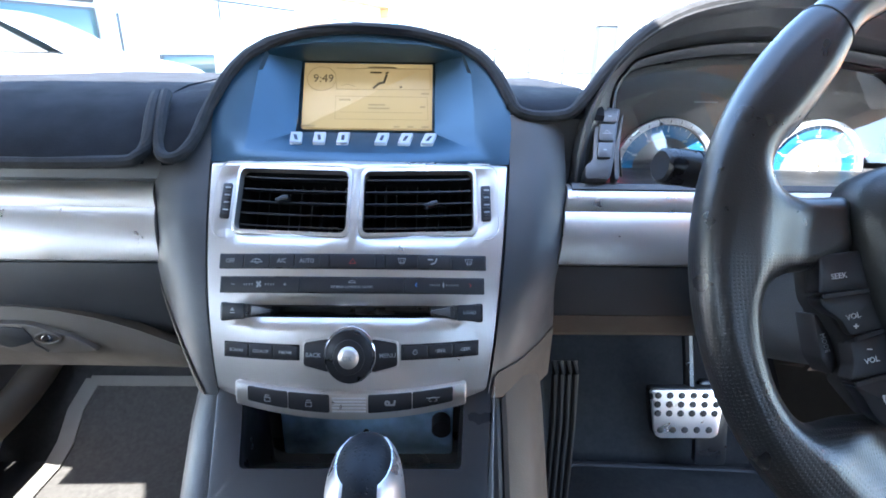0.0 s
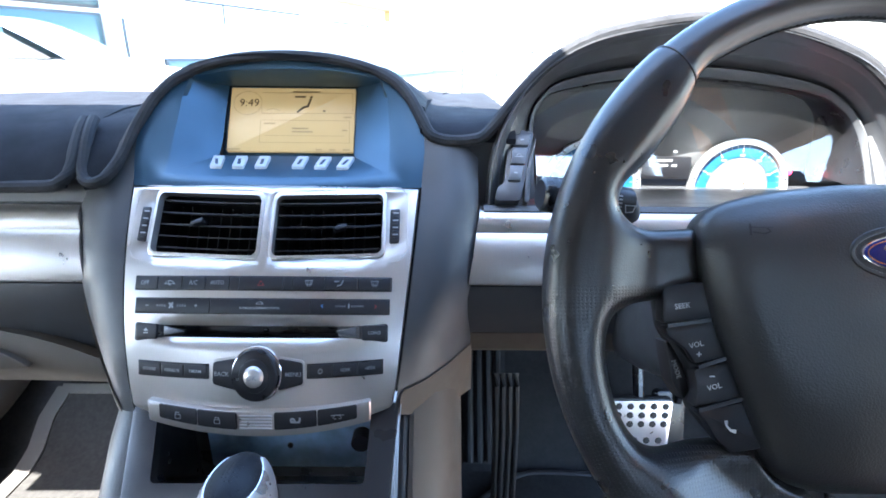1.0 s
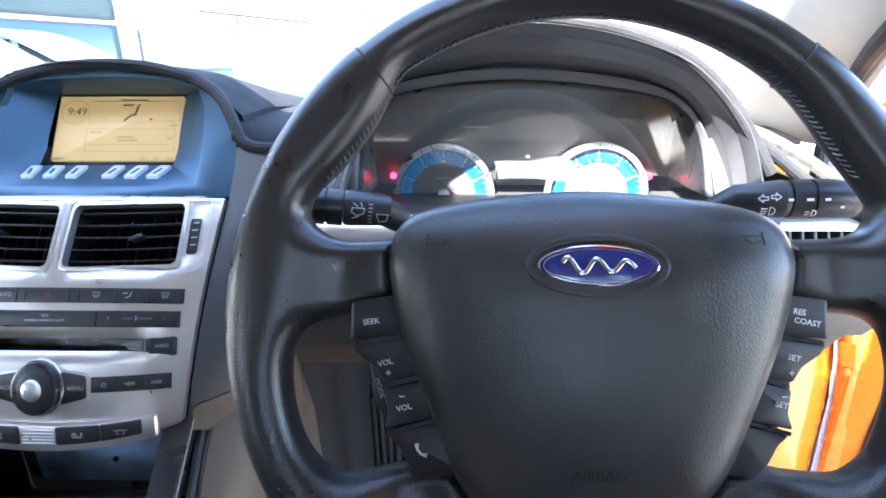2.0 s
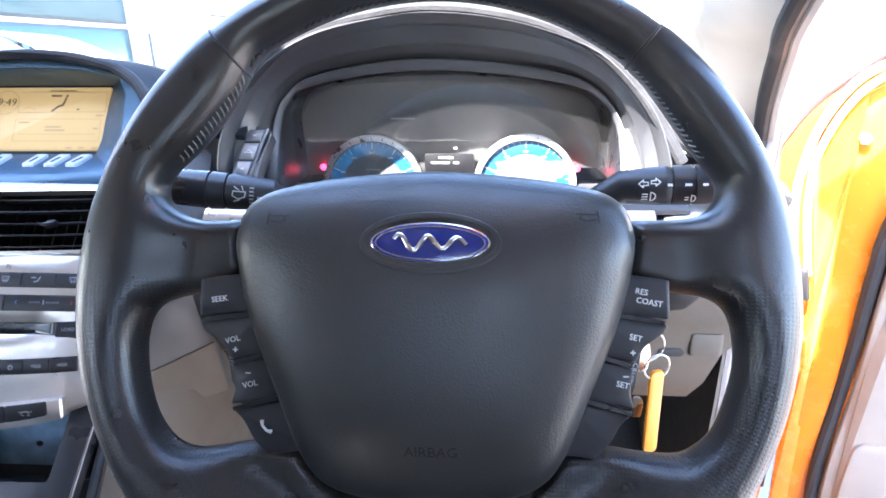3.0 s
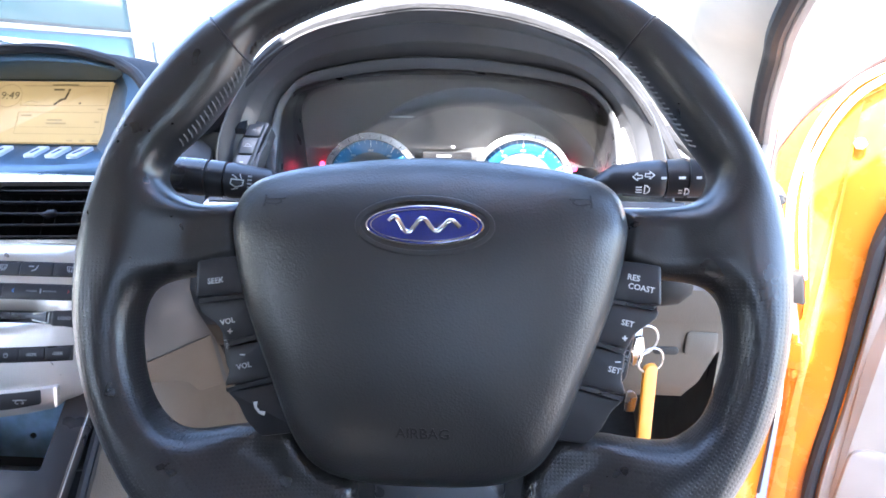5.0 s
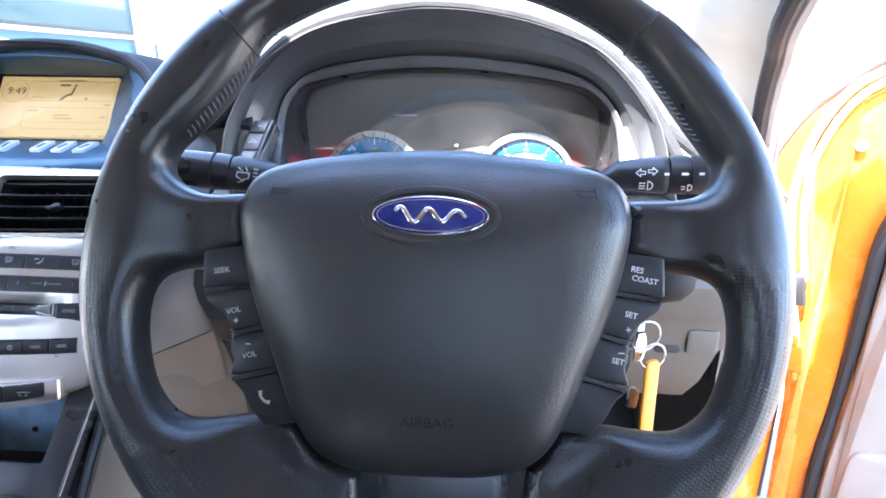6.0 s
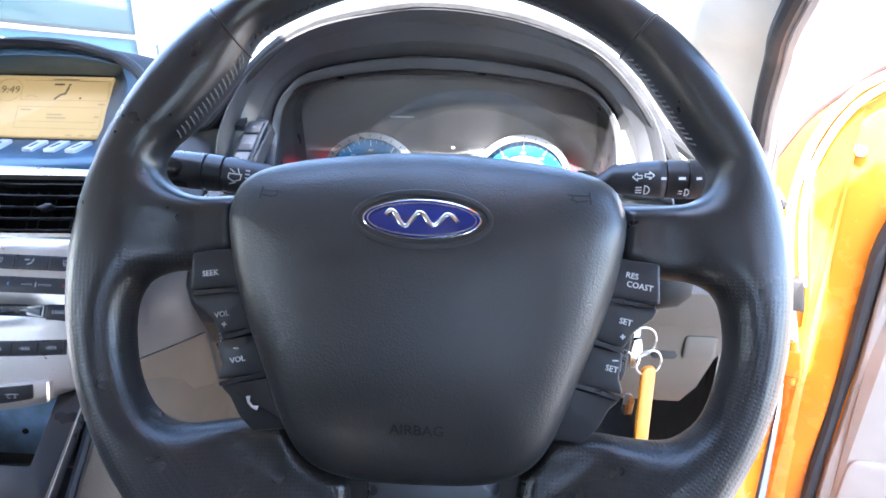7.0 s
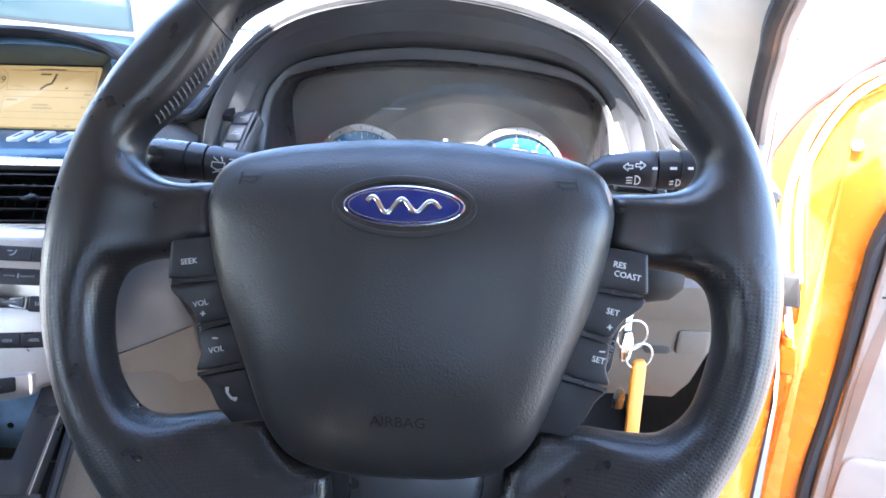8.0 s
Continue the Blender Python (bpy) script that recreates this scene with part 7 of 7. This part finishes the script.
ypart("key_head", slab(soften([(-0.007, -0.012), (0.006, -0.012), (0.009, 0.0), (0.005, 0.011), (-0.006, 0.011), (-0.009, 0.0)], 0.003, 3), -0.002, 0.002, 0.0008, lambda x, y, h: Vector((0.5515 + x * 0.6, 0.368 - h + x * 0.3, 0.757 + y))), KEY_METAL)
ypart("key_blade", tube([(0.552, 0.372, 0.76), (0.560, 0.398, 0.784)], 0.003, 8), KEY_METAL)
for c, r in (((0.5525, 0.362, 0.768), 0.0115), ((0.5585, 0.359, 0.7535), 0.0098)):
    ypart("split_ring", tube([Vector(c) + Vector((r * math.cos(a), 0.3 * r * math.cos(a), r * math.sin(a))) for a in [2 * math.pi * k / 28 for k in range(28)]], 0.0008, 6, True), KEY_METAL)
ypart("tag", slab(rrect(-0.0055, 0.0055, -0.037, 0.034, 0.004, 3), -0.002, 0.002, 0.001, lambda x, y, h: Vector((0.5605 + x - y * 0.03, 0.360 - h + x * 0.3, 0.7155 + y))), TAG_ORANGE, "orange plastic tag")
ypart("spare_key", slab(soften([(-0.004, -0.009), (0.004, -0.009), (0.005, 0.004), (0.002, 0.009), (-0.003, 0.009)], 0.002, 3), -0.001, 0.001, 0.0004, lambda x, y, h: Vector((0.551 + x, 0.3695 - h, 0.712 + y))), KEY_METAL)

# ---- driver's windscreen pillar, door post and open door ----
seal_line = smooth_line([(0.765, 0.660, 0.878), (0.733, 0.600, 0.926), (0.706, 0.540, 0.969), (0.667, 0.450, 1.006), (0.628, 0.27, 1.115), (0.60, 0.08, 1.20), (0.595, -0.2, 1.235)], 5)
inner_line = smooth_line([(0.655, 0.83, 0.880), (0.648, 0.77, 0.930), (0.640, 0.70, 0.975), (0.628, 0.62, 1.008), (0.575, 0.36, 1.13), (0.55, 0.16, 1.225), (0.545, -0.2, 1.26)], 5)
rows = []
for k in range(6):
    q = k / 5
    rows.append([a.lerp(b, q) + Vector((-0.012, -0.010, 0.004)) * math.sin(q * math.pi) for a, b in zip(inner_line, seal_line)])
pil = part("trim_windscreen_pillar_driver", sheet(rows, 0.012, (0.5, 0.6, 0.2)), PILLAR)
tagged(pil, "pale fabric-covered windscreen pillar trim", "pillar", kind="structure")
opening_seal = thing("door_opening_seal", "black and grey flocked seal round the driver's door opening", "door seal", pose(0.72, 0.6, 0.8))


def opart(name, bm, m, label=""):
    o = part(name, bm, m, opening_seal, label)
    o.matrix_parent_inverse = opening_seal.matrix_world.inverted()
    return o


down = [Vector((0.745, 0.64, 0.80)), Vector((0.752, 0.655, 0.65)), Vector((0.757, 0.66, 0.5)), Vector((0.757, 0.65, 0.36)), Vector((0.757, 0.60, 0.31)), Vector((0.757, 0.3, 0.30)), Vector((0.757, -0.4, 0.30))]
path_i = smooth_line([p + Vector((-0.010, -0.004, 0.0)) for p in reversed(seal_line[::5])], 5) + smooth_line(down, 5)
opart("inner_lip", tube(path_i, 0.0085, 10), RUBBER, "black rubber lip")
opart("flocked_bead", tube([p + Vector((0.011, -0.002, 0.0)) for p in path_i], 0.008, 10), RUBBER_GREY, "grey flocked bead")
opart("outer_lip", tube([p + Vector((0.021, 0.004, 0.002)) for p in path_i], 0.0035, 8), RUBBER, "thin black outer lip")

def post_x(x, z):
    q = max(0.0, min(1.0, (0.87 - z) / 0.38))
    return x + 0.062 * q * q * (3 - 2 * q) * (x - 0.755) / 0.073


post = part("wall_door_post", sheet([[(post_x(x, z), y, z) for z in (0.26, 0.4, 0.48, 0.55, 0.62, 0.7, 0.76, 0.80, 0.825)] for x, y in ((0.755, 0.655), (0.762, 0.668), (0.775, 0.676), (0.780, 0.690), (0.800, 0.694), (0.812, 0.700), (0.825, 0.72), (0.828, 0.9))], 0.004, (0, 1, 0)), ORANGE)
tagged(post, "orange painted door post of the car", "door post", kind="structure")
kick = part("wall_kick_panel", sheet([[(x, y, z) for z in (0.25, 0.4, 0.6, 0.82)] for x, y in ((0.748, 0.64), (0.742, 0.75), (0.735, 1.05))], 0.004, (1, 0, 0)), BEIGE)
tagged(kick, "taupe kick panel in the driver's footwell", "kick panel", kind="structure")
sil = part("trim_sill_driver", block(0.70, 0.84, -0.8, 0.68, 0.24, 0.305, 0.01), ORANGE)
tagged(sil, "orange painted door sill", "door sill", kind="structure")

DOOR_A = radians(60.0)
DD = Vector((math.sin(DOOR_A), -math.cos(DOOR_A), 0))
DNI = Vector((-math.cos(DOOR_A), -math.sin(DOOR_A), 0))
DH = Vector((0.822, 0.700, 0))
door = thing("driver_door", "open orange front door with beige trim and black seals", "car door", Matrix.Translation(DH))


def lean_out(z):
    """The body side spreads outwards below the window line."""
    q = max(0.0, min(1.0, (0.87 - z) / 0.38))
    return 0.062 * q * q * (3 - 2 * q)


def at_door(k, z, h):
    return DH + DD * k + DNI * h + Vector((lean_out(z), 0, z))


def rpart(name, bm, m, label="", parent=None, **kw):
    o = part(name, bm, m, parent or door, label, **kw)
    if parent is None:
        o.matrix_parent_inverse = door.matrix_world.inverted()
    return o


lead = [(0.004, 0.30), (-0.004, 0.50), (-0.010, 0.70), (-0.015, 0.80), (-0.0165, 0.850), (-0.0105, 0.872), (0.0115, 0.913), (0.044, 0.946), (0.075, 0.973), (0.16, 1.030), (0.30, 1.105), (0.55, 1.16), (0.95, 1.17)]
lead_s = [(p.x, p.y) for p in smooth_line([(a, b, 0) for a, b in lead], 4)]
hole = [(0.17, 0.90), (0.17, 0.975), (0.32, 1.06), (0.55, 1.12), (0.92, 1.13), (1.0, 0.98), (1.0, 0.90)]
lower = [(a, b) for a, b in lead_s if b < 0.955] + [(0.13, 0.955), (0.16, 0.90), (1.05, 0.90), (1.08, 0.8), (1.08, 0.32), (1.0, 0.28), (0.05, 0.27)]
rpart("shell", slab(lower, -0.075, -0.012, 0.006, at_door), ORANGE, "orange painted door shell")
rpart("flange", slab([(a, b) for a, b in lead_s if b < 0.955] + [(0.10, 0.955), (0.062, 0.93), (0.030, 0.88), (0.026, 0.82), (0.027, 0.7), (0.026, 0.58), (0.022, 0.5), (0.019, 0.43), (0.026, 0.34), (0.034, 0.30)], -0.012, -0.004, 0.002, at_door), ORANGE, "orange painted flange")
rpart("window_frame", tube([at_door(a, b, -0.03) for a, b in lead_s if b > 0.86], 0.016, 10), ORANGE, "orange window frame")
rpart("edge_seal", tube([at_door(a - 0.004, b + 0.004, -0.006) for a, b in lead_s if b > 0.80], 0.0075, 10), RUBBER_BROWN, "dark weathered edge seal")
for inn, m, r in ((((0.006, 0.60), (0.004, 0.72), (0.006, 0.80), (0.011, 0.842), (0.0206, 0.891), (0.0425, 0.937), (0.073, 0.963), (0.16, 1.01)), RUBBER_GREY, 0.0050), (((0.019, 0.70), (0.019, 0.78), (0.0206, 0.822), (0.0240, 0.857), (0.042, 0.912), (0.0745, 0.9505), (0.16, 0.998)), PILLAR, 0.0042)):
    rpart("flocked_seal", tube([at_door(p.x, p.y, 0.002) for p in smooth_line([(a, b, 0) for a, b in inn], 5)], r, 10), m, "flocked door seal")
rpart("gap_seal", slab([(-0.020, 0.33), (-0.006, 0.33), (-0.008, 0.50), (-0.008, 0.70), (-0.004, 0.80), (-0.012, 0.80), (-0.019, 0.70), (-0.020, 0.50)], -0.030, -0.014, 0.004, at_door), RUBBER_BROWN, "brown weathered seal beside the hinges")
for gz, gh in ((0.40, 0.05), (0.475, 0.03)):
    rpart("hinge_leaf", slab(rrect(-0.060, -0.026, gz, gz + gh, 0.005), -0.030, -0.006, 0.003, at_door), ORANGE, "orange painted hinge leaf")
hng = rpart("hinge", slab(rrect(-0.006, 0.016, 0.566, 0.606, 0.004), -0.004, 0.012, 0.003, at_door), ORANGE, "orange painted hinge")
for z in (0.560, 0.613):
    rpart("hinge_pin", tube([at_door(0.004, z - 0.006, 0.006), at_door(0.004, z + 0.006, 0.006)], 0.006, 10), ORANGE, "", hng)
rpart("check_box", slab(rrect(-0.004, 0.020, 0.668, 0.711, 0.004), -0.002, 0.02, 0.003, at_door), BLACK_DULL, "black wiring boot")
bolt = rpart("bolt", slab([(0.0673 + 0.007 * math.cos(a), 0.877 + 0.007 * math.sin(a)) for a in [2 * math.pi * k / 6 for k in range(6)]], -0.012, -0.003, 0.002, at_door), ALLOY, "mirror bolt")
tseal = smooth_line([(0.165, 0.90, 0), (0.130, 0.845, 0), (0.1024, 0.7765, 0), (0.0912, 0.724, 0), (0.0734, 0.635, 0), (0.0575, 0.540, 0), (0.0509, 0.443, 0), (0.0516, 0.362, 0), (0.060, 0.31, 0)], 5)
rpart("trim_seal", tube([at_door(p.x, p.y, -0.003) for p in tseal], 0.0085, 10), RUBBER, "black seal round the trim panel")
card_edge = [(p.x + 0.010, p.y) for p in tseal]
rpart("door_card", slab(card_edge + [(0.9, 0.32), (0.95, 0.6), (0.95, 0.88)], -0.012, 0.012, 0.006, at_door), TRIM, "beige vinyl door trim")
rpart("card_seam", tube([at_door(a, b, 0.0125) for a, b in ((0.104, 0.702), (0.15, 0.708), (0.3, 0.715))], 0.0015, 6), RUBBER)
rpart("speaker_panel", slab(soften([(0.078, 0.325), (0.0765, 0.40), (0.0802, 0.478), (0.30, 0.515), (0.40, 0.48), (0.40, 0.33)], 0.02, 4), 0.010, 0.026, 0.006, at_door), TRIM, "beige speaker panel")
gr = []
for i in range(14):
    for j in range(5):
        cx, cz = 0.096 + 0.006 * i + (0.003 if j % 2 else 0), 0.488 + 0.0052 * j + 0.0006 * i
        gr.append([(cx, cz), (cx + 0.0008, cz)])
rpart("speaker_grille", strokes(gr, 0.0028, at_door, 0.0122, 0.0006), SEAT_DARK, "perforated speaker grille")
